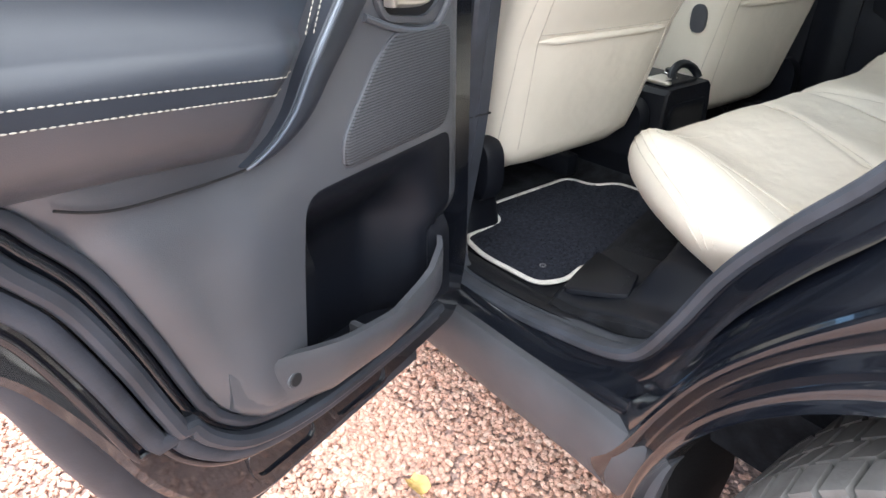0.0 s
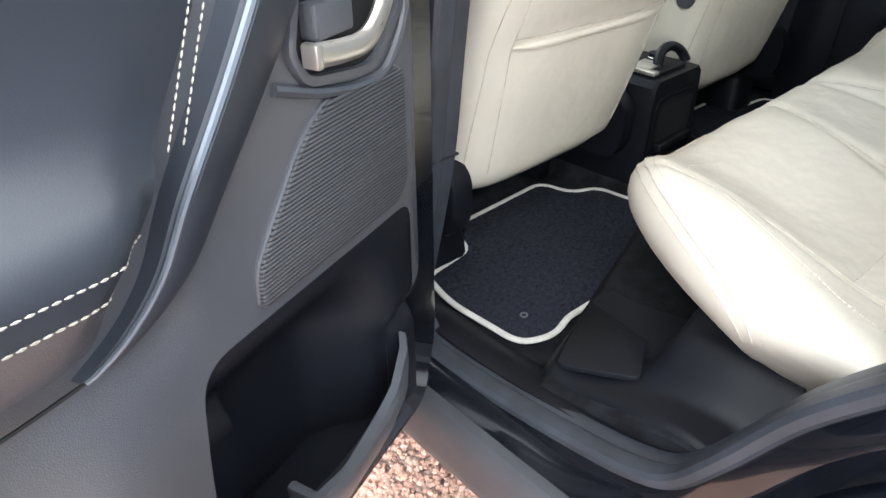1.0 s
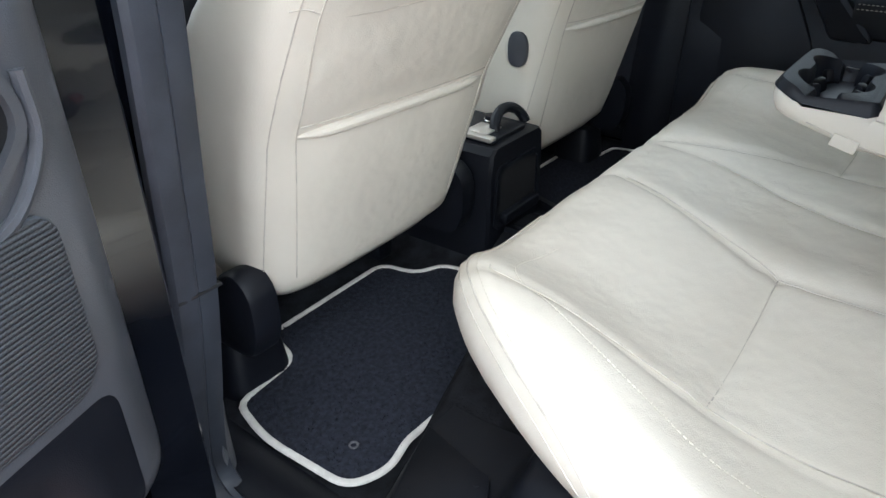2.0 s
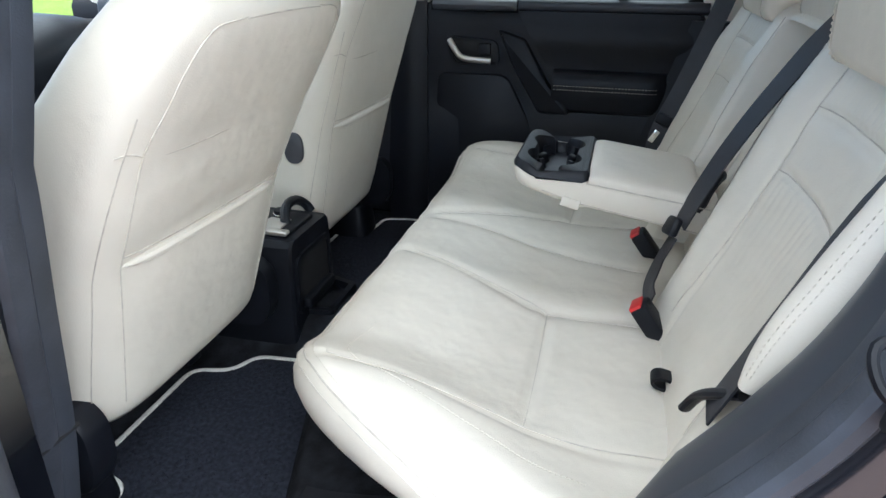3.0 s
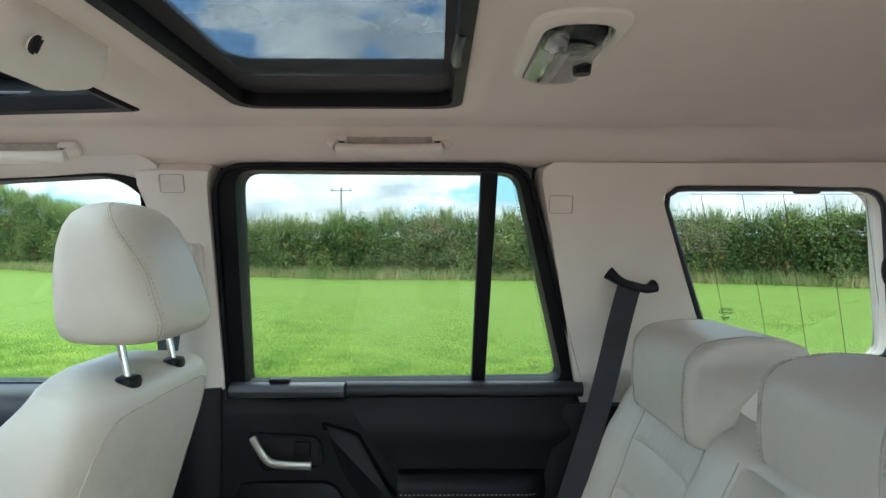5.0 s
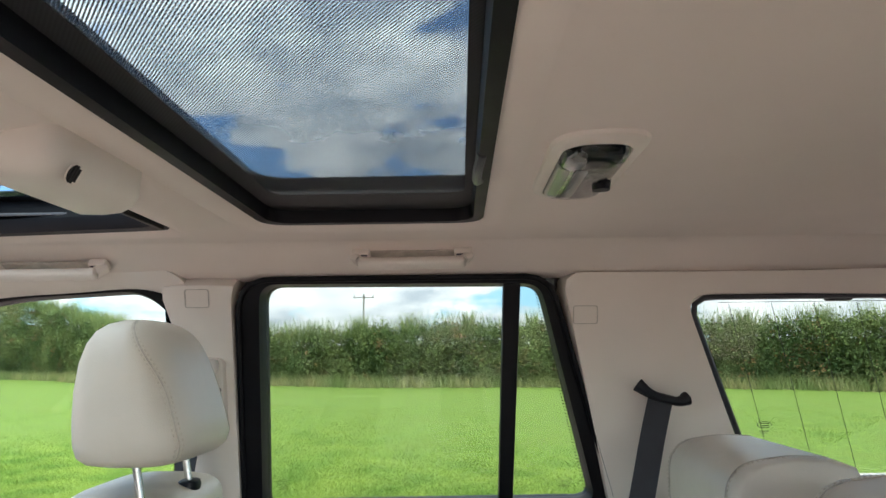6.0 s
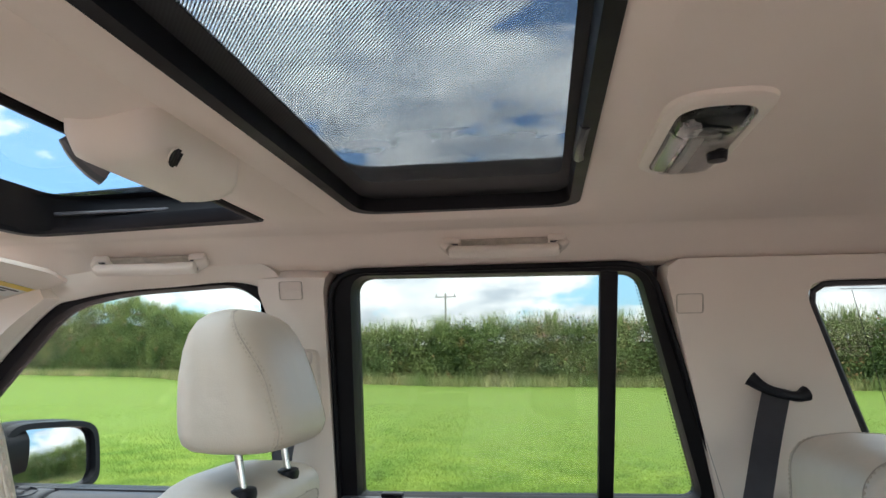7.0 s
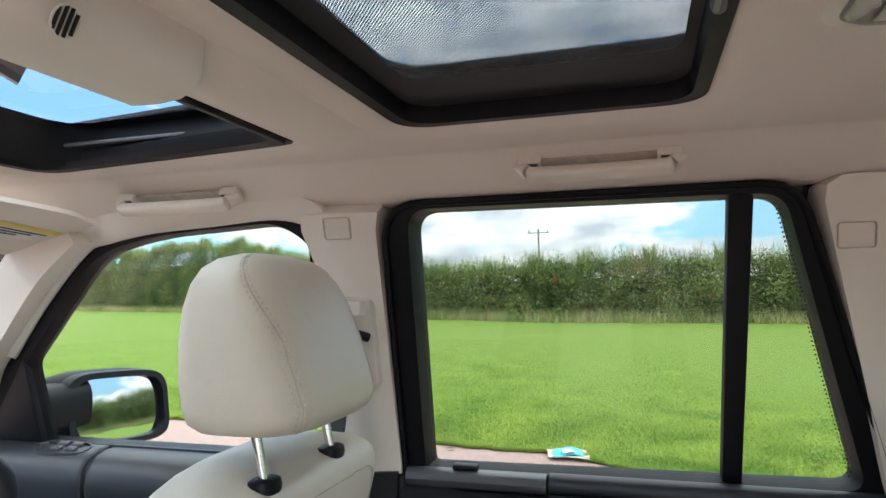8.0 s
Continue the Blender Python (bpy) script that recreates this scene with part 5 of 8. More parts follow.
# ---- rear bench ----
BENCH_L, BENCH_R = -0.735, 0.665
BMID = (BENCH_L + BENCH_R) / 2
BHALF = (BENCH_R - BENCH_L) / 2


NT = 56


def c_front(x):
    d = abs(x - BMID)
    corner = 0.285 * (max(0.0, d - 0.46) / 0.24) ** 1.85 if x < BMID else 0.24 * (max(0.0, d - 0.50) / (BHALF - 0.50)) ** 2.4
    return -0.096 - corner - 0.008 * bump1(d, 0.16, 0.05)


def c_top(x, y):
    d = abs(x - BMID)
    t = (c_front(x) - y)
    z = 0.752 + 0.040 * sstep(0.40, 0.06, t) + 0.038 * sstep(0.40, 0.56, d) * sstep(0.44, 0.12, t) + 0.008 * bump1(d, 0.17, 0.07)
    z -= 0.030 * sstep(0.56, 0.72, d) + 0.010 * bump1(d, 0.36, 0.12) * sstep(0.03, 0.2, t)
    z -= 0.007 * bump1(y, -0.440, 0.010) * sstep(0.56, 0.50, d) * sstep(0.19, 0.215, d)
    z -= 0.005 * bump1(d, 0.525 + 0.02 * sstep(0.1, 0.3, t), 0.010) + 0.008 * bump1(d, 0.10 + 0.42 * max(0.0, min(t, 0.31) - 0.05), 0.013)
    z -= 0.005 * bump1(x, 0.04 + 0.21 * min(0.0, y + 0.25), 0.014)
    z += 0.0016 * noise.noise((x * 16, y * 16, 2.0)) + 0.0025 * noise.noise((x * 5, y * 9, 5.0))
    return z


def cushion_ring(x, k):
    """Cross-section of the cushion at x; k scales it towards the rounded ends."""
    yf = c_front(x)
    pts = []
    ts = [0.52 - 0.47 * i / (NT - 1) for i in range(NT)]
    yb = -0.68
    for t in ts:
        y = max(yb, yf - t) if t < 0.5 else yb
        pts.append((y, c_top(x, y)))
    zt = c_top(x, yf - 0.05)
    for a, b in ((0.036, -0.004), (0.022, -0.012), (0.010, -0.026), (0.002, -0.045), (0.0, -0.065), (0.003, -0.09), (0.012, -0.12), (0.03, -0.155), (0.055, -0.185), (0.085, -0.21), (0.12, -0.228)):
        pts.append((yf - a, zt + b))
    pts.append((-0.45, 0.56))
    pts.append((yb, 0.56))
    cy, cz = -0.42, 0.66
    out = []
    for y, z in pts:
        y2, z2 = cy + (y - cy) * (0.9 + 0.1 * k), cz + (z - cz) * k
        pull = 0.18 * sstep(0.77, 0.58, z2) * sstep(0.30, 0.60, abs(x - BMID))
        out.append((x - (x - BMID) * pull, y2, z2))
    return out


bench = thing("rear_bench", (BMID, -0.45, 0.56), "long cream leather rear seat with its centre armrest folded down", "car seat")
xsn = []
for d in [0.0, 0.004, 0.010, 0.018, 0.028, 0.04, 0.06, 0.085] + lin(0.11, 2 * BHALF - 0.11, 150) + [2 * BHALF - v for v in (0.085, 0.06, 0.04, 0.028, 0.018, 0.010, 0.004, 0.0)]:
    e = min(d, 2 * BHALF - d)
    k = 0.60 + 0.40 * math.sqrt(1 - (1 - min(1.0, e / 0.05)) ** 2)
    xsn.append((BENCH_L + d, k))
cush = part("cushion", loft([cushion_ring(x, k) for x, k in xsn]), LEATHER, bench, "cream leather cushion, gently creased", smooth=60)


def on_cushion(pts, lift=0.0006):
    pts = [(x, min(y, c_front(x) - 0.055)) for x, y in pts]
    return [(x, y, c_top(x, y) + lift) for x, y in pts]


seam, stc = Lines(), Lines()
for sg in (-1, 1):
    m = lambda d, y: (BMID + sg * d, y)
    run = [cushion_ring(x, k) for x, k in xsn if (x - BMID) * sg > 0.29]
    for lst, idx, r_, loose in ((seam, NT + 1, 0.0012, False), (seam, NT + 2, 0.0008, False), (stc, NT, 0.0006, True)):
        line = [(px, py + 0.0004, pz + 0.0006) for px, py, pz in (q[idx] for q in run)]
        lst.join(dashes(line, 0.004, 0.003, r_) if loose else tube(line, r_, 6))
    arc = smooth_line([m(0.38, -0.190), m(0.455, -0.183), m(0.505, -0.20), m(0.535, -0.245), m(0.57, -0.32), m(0.60, -0.40), m(0.62, -0.47), m(0.615, -0.53)], 6)
    stc.join(dashes(on_cushion(arc), 0.004, 0.003, 0.0006))
    ins = smooth_line([m(0.515, -0.135), m(0.522, -0.20), m(0.528, -0.30), m(0.532, -0.40), m(0.535, -0.50), m(0.53, -0.62)], 6)
    ins2 = smooth_line([m(0.10, -0.165), m(0.127, -0.234), m(0.155, -0.30), m(0.185, -0.373), m(0.208, -0.437), m(0.214, -0.52), m(0.219, -0.614)], 6)
    mid = smooth_line([(0.04, -0.25), (0.027, -0.31), (0.006, -0.41), (-0.010, -0.486), (-0.033, -0.60)], 6)
    crs = [m(d, -0.437 - 0.006 * (d - 0.208) / 0.32) for d in lin(0.208, 0.533, 24)]
    for l in (ins, ins2, crs) + ((mid,) if sg < 0 else ()):
        seam.join(tube(on_cushion(l), 0.0009, 6))
rows_of("seam", seam, SEAM, cush, "fine stitched seam")
rows_of("stitching", stc, THREAD, cush, "cream stitching", True)


# backrest: one relief over width and height
def gathers(x, z, seed):
    """Soft vertical tucks in the leather, uneven from one to the next."""
    p = x * 300 + 1.8 * noise.noise((x * 30, z * 6, seed)) + 5 * (z - 1.1)
    return 0.5 + 0.5 * math.sin(p) * (0.5 + 0.5 * noise.noise((x * 22, seed, 3.0)))


def b_front(x, z):
    """Front skin of the rear backrest."""
    y = -0.632 - 0.36 * (z - 0.77) - 0.06 * max(0, z - 1.1) ** 1.5
    for c, w in ((-0.425, 0.30), (0.375, 0.30)):
        d = abs(x - c)
        y += 0.024 * bump1(d, 0.20, 0.055) * sstep(1.26, 1.10, z) - 0.014 * bump1(d, 0.0, 0.13) * sstep(0.78, 0.95, z)
        if d < 0.135:
            k = sstep(0.132, 0.108, d)
            s1, s2 = 1.133 + 0.02 * d, 1.048
            y -= k * 0.0055 * (bump1(z, s1, 0.006) + bump1(z, s2, 0.006))
            y += k * 0.003 * sstep(s2, s2 + 0.02, z) * sstep(s1, s1 - 0.02, z)
            y -= k * 0.0030 * gathers(x, z, c) * (sstep(s1 + 0.004, s1 + 0.014, z) * math.exp(-max(0.0, z - s1) / 0.05) + sstep(s2 - 0.004, s2 - 0.014, z) * math.exp(-max(0.0, s2 - z) / 0.075))
        y -= 0.0035 * bump1(d, 0.133, 0.006) * sstep(1.22, 1.18, z)
    if z < 1.215:
        inside = sstep(0.128, 0.118, abs(x + 0.005)) * sstep(1.215, 1.200, z)
        y -= 0.060 * inside
    y += 0.0018 * noise.noise((x * 15, z * 15, 7.0)) + 0.0014 * noise.noise((x * 6, z * 34, 1.0))
    return y


rest = bench
zs = [0.70, 0.74] + lin(0.77, 1.20, 96) + [1.207, 1.213, 1.22, 1.23, 1.24, 1.25, 1.258, 1.264]
xr = lin(BENCH_L + 0.015, -0.14, 170) + lin(-0.134, -0.112, 7) + lin(-0.10, 0.09, 14) + lin(0.102, 0.124, 7) + lin(0.13, BENCH_R, 150)
rows = []
for x in xr:
    e = min(x - (BENCH_L + 0.015), BENCH_R - x)
    rnd = 0.07 * (1 - math.sqrt(1 - (1 - min(1.0, e / 0.06)) ** 2))
    fr = []
    for z in zs:
        tp = 0.05 * (1 - math.sqrt(max(0.0, 1 - max(0.0, (z - 1.215) / 0.05) ** 2)))
        fr.append((x, b_front(x, z) - rnd - tp, (z if z < 1.2 else 1.2 + (z - 1.2) * 0.55) - 0.03 * (1 - min(1, e / 0.06)) * sstep(1.1, 1.26, z)))
    fr += [(x, -0.86, 1.232), (x, -0.90, 1.20), (x, -0.80, 0.70)]
    rows.append(fr)
bk = part("backrest", loft(rows), LEATHER, rest, "cream leather backrest with creased panels", smooth=60)
seam, stc = Lines(), Lines()
for c in (-0.425, 0.375):
    for sg in (-1, 1):
        l = smooth_line([(c + sg * 0.133, 1.20), (c + sg * 0.133, 1.10), (c + sg * 0.135, 1.0), (c + sg * 0.14, 0.90), (c + sg * 0.15, 0.80)], 8)
        seam.join(tube([(x, b_front(x, z) + 0.0006, z) for x, z in l], 0.0010, 6))
    for zz in (1.133, 1.048):
        seam.join(tube([(x, b_front(x, zz + 0.02 * abs(x - c) * (zz > 1.1)) + 0.0012, zz + 0.02 * abs(x - c) * (zz > 1.1)) for x in lin(c - 0.128, c + 0.128, 16)], 0.0008, 6))
for xx in (-0.142, 0.132):
    seam.join(tube([(xx, b_front(xx, z) + 0.0006, z) for z in lin(0.80, 1.21, 24)], 0.0010, 6))
side_l = [(BENCH_L + 0.03, b_front(BENCH_L + 0.03, z) - 0.030, z) for z in lin(0.86, 1.22, 26)]
stc.join(dashes(side_l, 0.004, 0.003, 0.0010))
stc.join(dashes([(x - 0.009, y - 0.016, z) for x, y, z in side_l], 0.004, 0.003, 0.0010))
rows_of("seam", seam, SEAM, bk, "fine stitched seam")
rows_of("stitching", stc, THREAD, bk, "", True)
# outboard side cushion of the seat back
def bol_pt(z, th):
    e = max(0.05, math.sin(math.pi * min(1.0, max(0.0, (z - 0.943) / 0.357)))) ** 0.3
    c, sn = math.cos(th), math.sin(th)
    return (-0.676 + 0.031 * e * math.copysign(abs(c) ** 0.8, c), lerp_table(TRIM_EDGE, z) - 0.040 + 0.009 * sstep(1.16, 1.0, z) + 0.042 * e * math.copysign(abs(sn) ** 0.8, sn), z)


bol = part("side_bolster", loft([[bol_pt(z, 2 * math.pi * k / 24) for k in range(24)] for z in lin(0.945, 1.298, 30)]), LEATHER, rest, "cream stitched side bolster", smooth=60)
ss = Lines()
for th in (112, 128):
    ss.join(dashes([(x, y + 0.0006, z) for x, y, z in (bol_pt(z, radians(th)) for z in lin(0.962, 1.27, 30))], 0.004, 0.003, 0.0005))
rows_of("bolster_stitching", ss, THREAD, bol, "", True)


def rear_headrest(x0, w, z0, z1, y0):
    """Low saddle-shaped restraint that laps over the seat back."""
    h = thing("rear_headrest", (x0, y0, z0), "cream leather saddle head restraint on the rear seat", "headrest", "rear head restraints")
    H = z1 - z0
    prof = [(0.012, 0.0), (0.032, 0.006), (0.040, 0.02), (0.043, 0.06), (0.041, 0.10), (0.036, 0.118), (0.022, 0.134), (0.0, 0.143), (-0.05, 0.149), (-0.10, 0.147), (-0.132, 0.136), (-0.140, 0.12), (-0.132, 0.106), (-0.10, 0.096), (-0.06, 0.084), (-0.034, 0.060), (-0.020, 0.03), (-0.006, 0.004)]
    rows = []
    for t in [0, 0.006, 0.015, 0.03, 0.05, 0.075, 0.11, 0.16] + lin(0.22, 0.78, 12) + [0.84, 0.89, 0.925, 0.95, 0.97, 0.985, 0.994, 1.0]:
        e = min(t, 1 - t)
        k = 0.80 + 0.20 * math.sqrt(max(0, 1 - (1 - min(1, e / 0.06)) ** 2))
        x = x0 + (t - 0.5) * w
        rows.append([(x, y0 + (a + 0.03) * k - 0.03, z0 + H * (0.5 + (b / 0.149 - 0.5) * (0.72 + 0.28 * k))) for a, b in prof])
    part("pad", loft(rows), LEATHER, h, smooth=70)
    sm, st = Lines(), Lines()
    for sg in (-1, 1):
        x = x0 + sg * w * 0.415
        k = 1.0
        line = [(x, y0 + a * 1.004, z0 + H * (b / 0.149)) for a, b in prof[:10]]
        sm.join(tube(smooth_line(line, 4), 0.0010, 6))
        st.join(dashes(smooth_line([(px + sg * 0.006, py + 0.0006, pz) for px, py, pz in line], 4), 0.004, 0.003, 0.0008))
    rows_of("seam", sm, SEAM, h)
    rows_of("stitching", st, THREAD, h, "", True)
    return h


rear_headrest(-0.437, 0.288, 1.190, 1.362, -0.796)
rear_headrest(-0.006, 0.26, 1.206, 1.352, -0.845)
rear_headrest(0.375, 0.29, 1.190, 1.352, -0.806)

# Dark strip laid over the recess floor to stand for the shadowed gap.
part("recess_gap", slab(lambda x, z: (x, b_front(x, z) + 0.003, z), [0.020, 0.030, 0.042, 0.052], lin(0.92, 1.192, 16), (0, -0.01, 0)), WEBBING, rest, "dark strip standing for the shaded gap in the armrest recess")

# folded-down armrest with cup holders
AT = lambda y: 0.958 + 0.13 * (y + 0.478)
ARM_TOP = [(-0.70, 0.926), (-0.655, 0.934), (-0.49, 0.956), (-0.477, 0.957), (-0.462, 0.951), (-0.44, 0.949), (-0.405, 0.954), (-0.375, 0.961), (-0.352, 0.971), (-0.33, 0.973)]
ARM_LOW = [(-0.70, 0.862), (-0.63, 0.874), (-0.467, 0.901), (-0.36, 0.932), (-0.33, 0.942)]
arm_top = lambda y: lerp_table(ARM_TOP, y)
arm_low = lambda y: lerp_table(ARM_LOW, y)
ab = []
for y in [-0.470, -0.474, -0.482] + lin(-0.495, -0.67, 12) + [-0.69, -0.70]:
    hi, lw_ = arm_top(y), arm_low(y)
    ab.append([(x, y, z) for x, z in superring(0, (hi + lw_) / 2, 0.128, (hi - lw_) / 2, 40, 6)])
arm = part("armrest", loft(ab), LEATHER, bench, "folded-down cream leather armrest", smooth=60)
at = []
for y in [-0.4785, -0.4805, -0.486, -0.496] + lin(-0.51, -0.63, 10) + [-0.645, -0.657, -0.666, -0.670]:
    e = math.sqrt(max(0.0, 1 - (1 - min(1.0, (-0.476 - y) / 0.022)) ** 2)) * math.sqrt(max(0.05, 1 - (1 - min(1.0, (y + 0.673) / 0.03)) ** 2))
    at.append([(x, y, z) for x, z in superring(0, AT(y) - 0.010, 0.1275 * (0.955 + 0.045 * e), 0.026 * (0.45 + 0.55 * e), 44, 4.2)])
part("top_pad", loft(at), LEATHER, arm, "cream padded armrest lid", smooth=60)
for sx in (-1, 1):
    part("piping", tube([(sx * 0.1278, y, arm_top(y) - 0.008) for y in lin(-0.48, -0.69, 14)], 0.0012, 6), SEAM, arm)
    part("base_piping", tube([(sx * 0.1262, y, arm_low(y) + 0.010) for y in lin(-0.40, -0.69, 18)], 0.0011, 6), SEAM, arm)
part("hinge_arch", tube(smooth_line([(-0.118, -0.664, 0.915), (-0.114, -0.676, 0.952), (-0.094, -0.690, 0.968), (-0.060, -0.700, 0.962)], 6), 0.011, 10), DARKPLASTIC, arm, "black armrest hinge cover")
part("pull_tab", box((-0.1265, -0.452, 0.911), (0.005, 0.034, 0.018), 0.0018, rot=Euler((0.24, 0, 0)).to_matrix()), LEATHER, arm)
tray = G()
co = fillet([(-0.122, -0.350), (0.122, -0.350), (0.122, -0.476), (-0.122, -0.476)], [0.04, 0.04, 0.008, 0.008], 6)
# one figure-of-eight opening with a thumb notch on the outer side
cupc, cupr = 0.050, 0.050
lobe = [(cupc + cupr * math.cos(a), -0.412 + cupr * math.sin(a)) for a in lin(-2.2, -0.33, 12)]
far_notch = [(0.112, -0.428), (0.1175, -0.424), (0.1190, -0.412), (0.1175, -0.400), (0.112, -0.396)]
lobe_b = [(cupc + cupr * math.cos(a), -0.412 + cupr * math.sin(a)) for a in lin(0.33, 2.2, 12)]
lobe2 = [(-cupc + cupr * math.cos(a), -0.412 + cupr * math.sin(a)) for a in lin(0.94, 2.81, 12)]
notch = [(-0.110, -0.394), (-0.1185, -0.398), (-0.1210, -0.412), (-0.1185, -0.426), (-0.110, -0.430)]
lobe3 = [(-cupc + cupr * math.cos(a), -0.412 + cupr * math.sin(a)) for a in lin(3.47, 5.34, 12)]
hole = lobe + far_notch + lobe_b + lobe2 + notch + lobe3
rise = lambda x, y: 0.970 + 0.010 * sstep(-0.40, -0.352, y) - 0.024 * bump1(abs(x), 0.124, 0.016) * bump1(y, -0.412, 0.020)
tris = tessellate_polygon([[V3((x, y, 0)) for x, y in l] for l in (co, hole)])
tray.add([(x, y, rise(x, y)) for l in (co, hole) for x, y in l], tris)
tray.join(loft([[(x, y, rise(x, y)) for x, y in co], [(x, y, rise(x, y) - 0.005) for x, y in inset(co, -0.0045)], [(x, y, rise(x, y) - 0.014) for x, y in inset(co, -0.0072)], [(x, y, arm_top(y) - 0.003) for x, y in inset(co, -0.0076)], [(x, y, arm_top(y) - 0.005) for x, y in inset(co, -0.004)]], caps=False))
tray.join(loft([[(x, y, rise(x, y)) for x, y in hole], [(x, y, rise(x, y) - 0.006) for x, y in inset(hole, 0.003)], [(x, y, 0.931) for x, y in inset(hole, 0.006)]], caps=False))
for sx in (-1, 1):
    for a in (0.75, 2.4, 3.9, 5.5):
        cx_, cy_ = sx * cupc + 0.041 * math.cos(a), -0.412 + 0.041 * math.sin(a)
        tray.join(box((cx_, cy_, 0.945), (0.018, 0.014, 0.022), 0.004, rot=Euler((0, 0.35, a)).to_matrix()))
tray.join(box((0.085, -0.466, 0.962), (0.03, 0.020, 0.006), 0.002))
shell = loft([[(x, y, arm_top(y) - 0.002) for x, y in inset(co, 0.004)], [(x, y, arm_top(y) - 0.001) for x, y in inset(co, -0.004)], [(x, y, arm_top(y) - 0.006) for x, y in inset(co, -0.006)],
              [(x, y, arm_low(y) + 0.018) for x, y in inset(co, -0.006)], [(x, y, arm_low(y) + 0.010) for x, y in inset(co, -0.0045)], [(x, y, arm_low(y) + 0.003) for x, y in inset(co, -0.001)], [(x, y, arm_low(y)) for x, y in inset(co, 0.010)], [(x, y, arm_low(y)) for x, y in inset(co, 0.055)]], caps=False)
part("armrest_shell", shell, LEATHER, arm, "cream leather edge round the cup holder", smooth=60)
part("cup_holder", tray, DARKPLASTIC, arm, "black moulded double cup holder")
part("cup_floor", prism(inset(hole, 0.005), lambda x, y, w: (x, y, w), 0.930, 0.9335), SEALGREY, arm, "grey rubber cup mat")


# belts, buckles and anchors
def ribbon(pts, width, across, th=0.0013):
    """Flat webbing along the points, its width lying along the vector across."""
    rings = []
    P = [V3(p) for p in pts]
    for i, p in enumerate(P):
        t = (P[min(i + 1, len(P) - 1)] - P[max(i - 1, 0)]).normalized()
        ac = V3(across(i / (len(P) - 1)) if callable(across) else across)
        ac = (ac - t * ac.dot(t)).normalized()
        nn = t.cross(ac)
        rings.append([p + ac * a * width / 2 + nn * b * th for a, b in ((-1, -1), (-0.33, -1.2), (0.33, -1.2), (1, -1), (1, 1), (0.33, 1.2), (-0.33, 1.2), (-1, 1))])
    return loft(rings)


ff = thing("seat_belt", (0.60, 0.10, 0.9), "dark front seat belt on its cream pillar slide", "seat belt")
part("webbing", ribbon(smooth_line([(0.612, 0.105, 1.425), (0.600, 0.115, 1.32), (0.585, 0.13, 1.15), (0.59, 0.15, 0.9), (0.60, 0.17, 0.6)], 5), 0.046, (0.3, 1, 0)), WEBBING, ff, "dark woven webbing")
part("belt_guide", tube(smooth_line([(0.622, 0.068, 1.425), (0.606, 0.085, 1.432), (0.600, 0.105, 1.430), (0.606, 0.128, 1.425)], 5), 0.008, 10), DARKPLASTIC, ff, "black belt guide")

fb = thing("seat_belt", (0.62, -0.72, 0.7), "dark grey seat belt hanging from the pillar guide", "seat belt", "rear seat belts")
pts = smooth_line([(0.634, -0.800, 1.415), (0.628, -0.775, 1.33), (0.618, -0.735, 1.18), (0.605, -0.675, 1.0), (0.600, -0.625, 0.86), (0.600, -0.618, 0.72)], 6)
part("webbing", ribbon(pts, 0.046, (0.35, 1, 0.1)), WEBBING, fb, "dark grey woven webbing")
guide = smooth_line([(0.626, -0.752, 1.432), (0.617, -0.772, 1.416), (0.615, -0.800, 1.405), (0.620, -0.828, 1.400), (0.626, -0.845, 1.405)], 5)
part("belt_guide", tube(guide, lambda t: 0.008 + 0.006 * (abs(t - 0.5) * 2) ** 2, 10), DARKPLASTIC, fb, "black pillar belt guide")
part("tongue_cover", box((0.596, -0.640, 0.905), (0.012, 0.050, 0.030), 0.005, rot=Euler((0.4, 0, 0)).to_matrix()), DARKPLASTIC, fb, "black tongue cover")
part("buckle_tongue", box((0.594, -0.617, 0.862), (0.006, 0.016, 0.036), 0.002, rot=Euler((0.5, 0, 0)).to_matrix()), CHROME, fb, "steel belt tongue")

mb = thing("seat_belt", (-0.2, -0.7, 0.75), "dark grey middle seat belt lying over the backrest", "seat belt", "rear seat belts")
bl = lambda x, z, o=0.010: (x, b_front(x, z) + o, z)
hi_b, lo_b = V3(bl(-0.163, 1.205, 0.006)), V3(bl(-0.146, 0.90, 0.038))
pts = smooth_line([(-0.166, -0.880, 1.325), (-0.164, -0.838, 1.275)] + [tuple(hi_b.lerp(lo_b, t) + V3((0, 0.012 * math.sin(math.pi * t), 0))) for t in (0, 0.2, 0.4, 0.6, 0.8, 1.0)], 6)
part("webbing", ribbon(pts, 0.047, (1, 0.25, 0.2)), WEBBING, mb, "dark grey woven webbing")
pts2 = smooth_line([(-0.15, -0.63, 0.876), (-0.165, -0.61, 0.833), (-0.205, -0.599, 0.808), (-0.245, -0.601, 0.795)], 6)
part("lower_webbing", ribbon(pts2, 0.044, (0.95, 0.16, -0.22)), WEBBING, mb)
part("tongue_cover", box(bl(-0.143, 0.893, 0.048), (0.052, 0.016, 0.034), 0.006, rot=Euler((0.35, 0.25, 0.2)).to_matrix()), DARKPLASTIC, mb, "black tongue cover")
part("tongue", box(bl(-0.115, 0.862, 0.050), (0.022, 0.004, 0.032), 0.001, rot=Euler((0.35, 0.6, 0.2)).to_matrix()), CHROME, mb, "steel belt tongue")

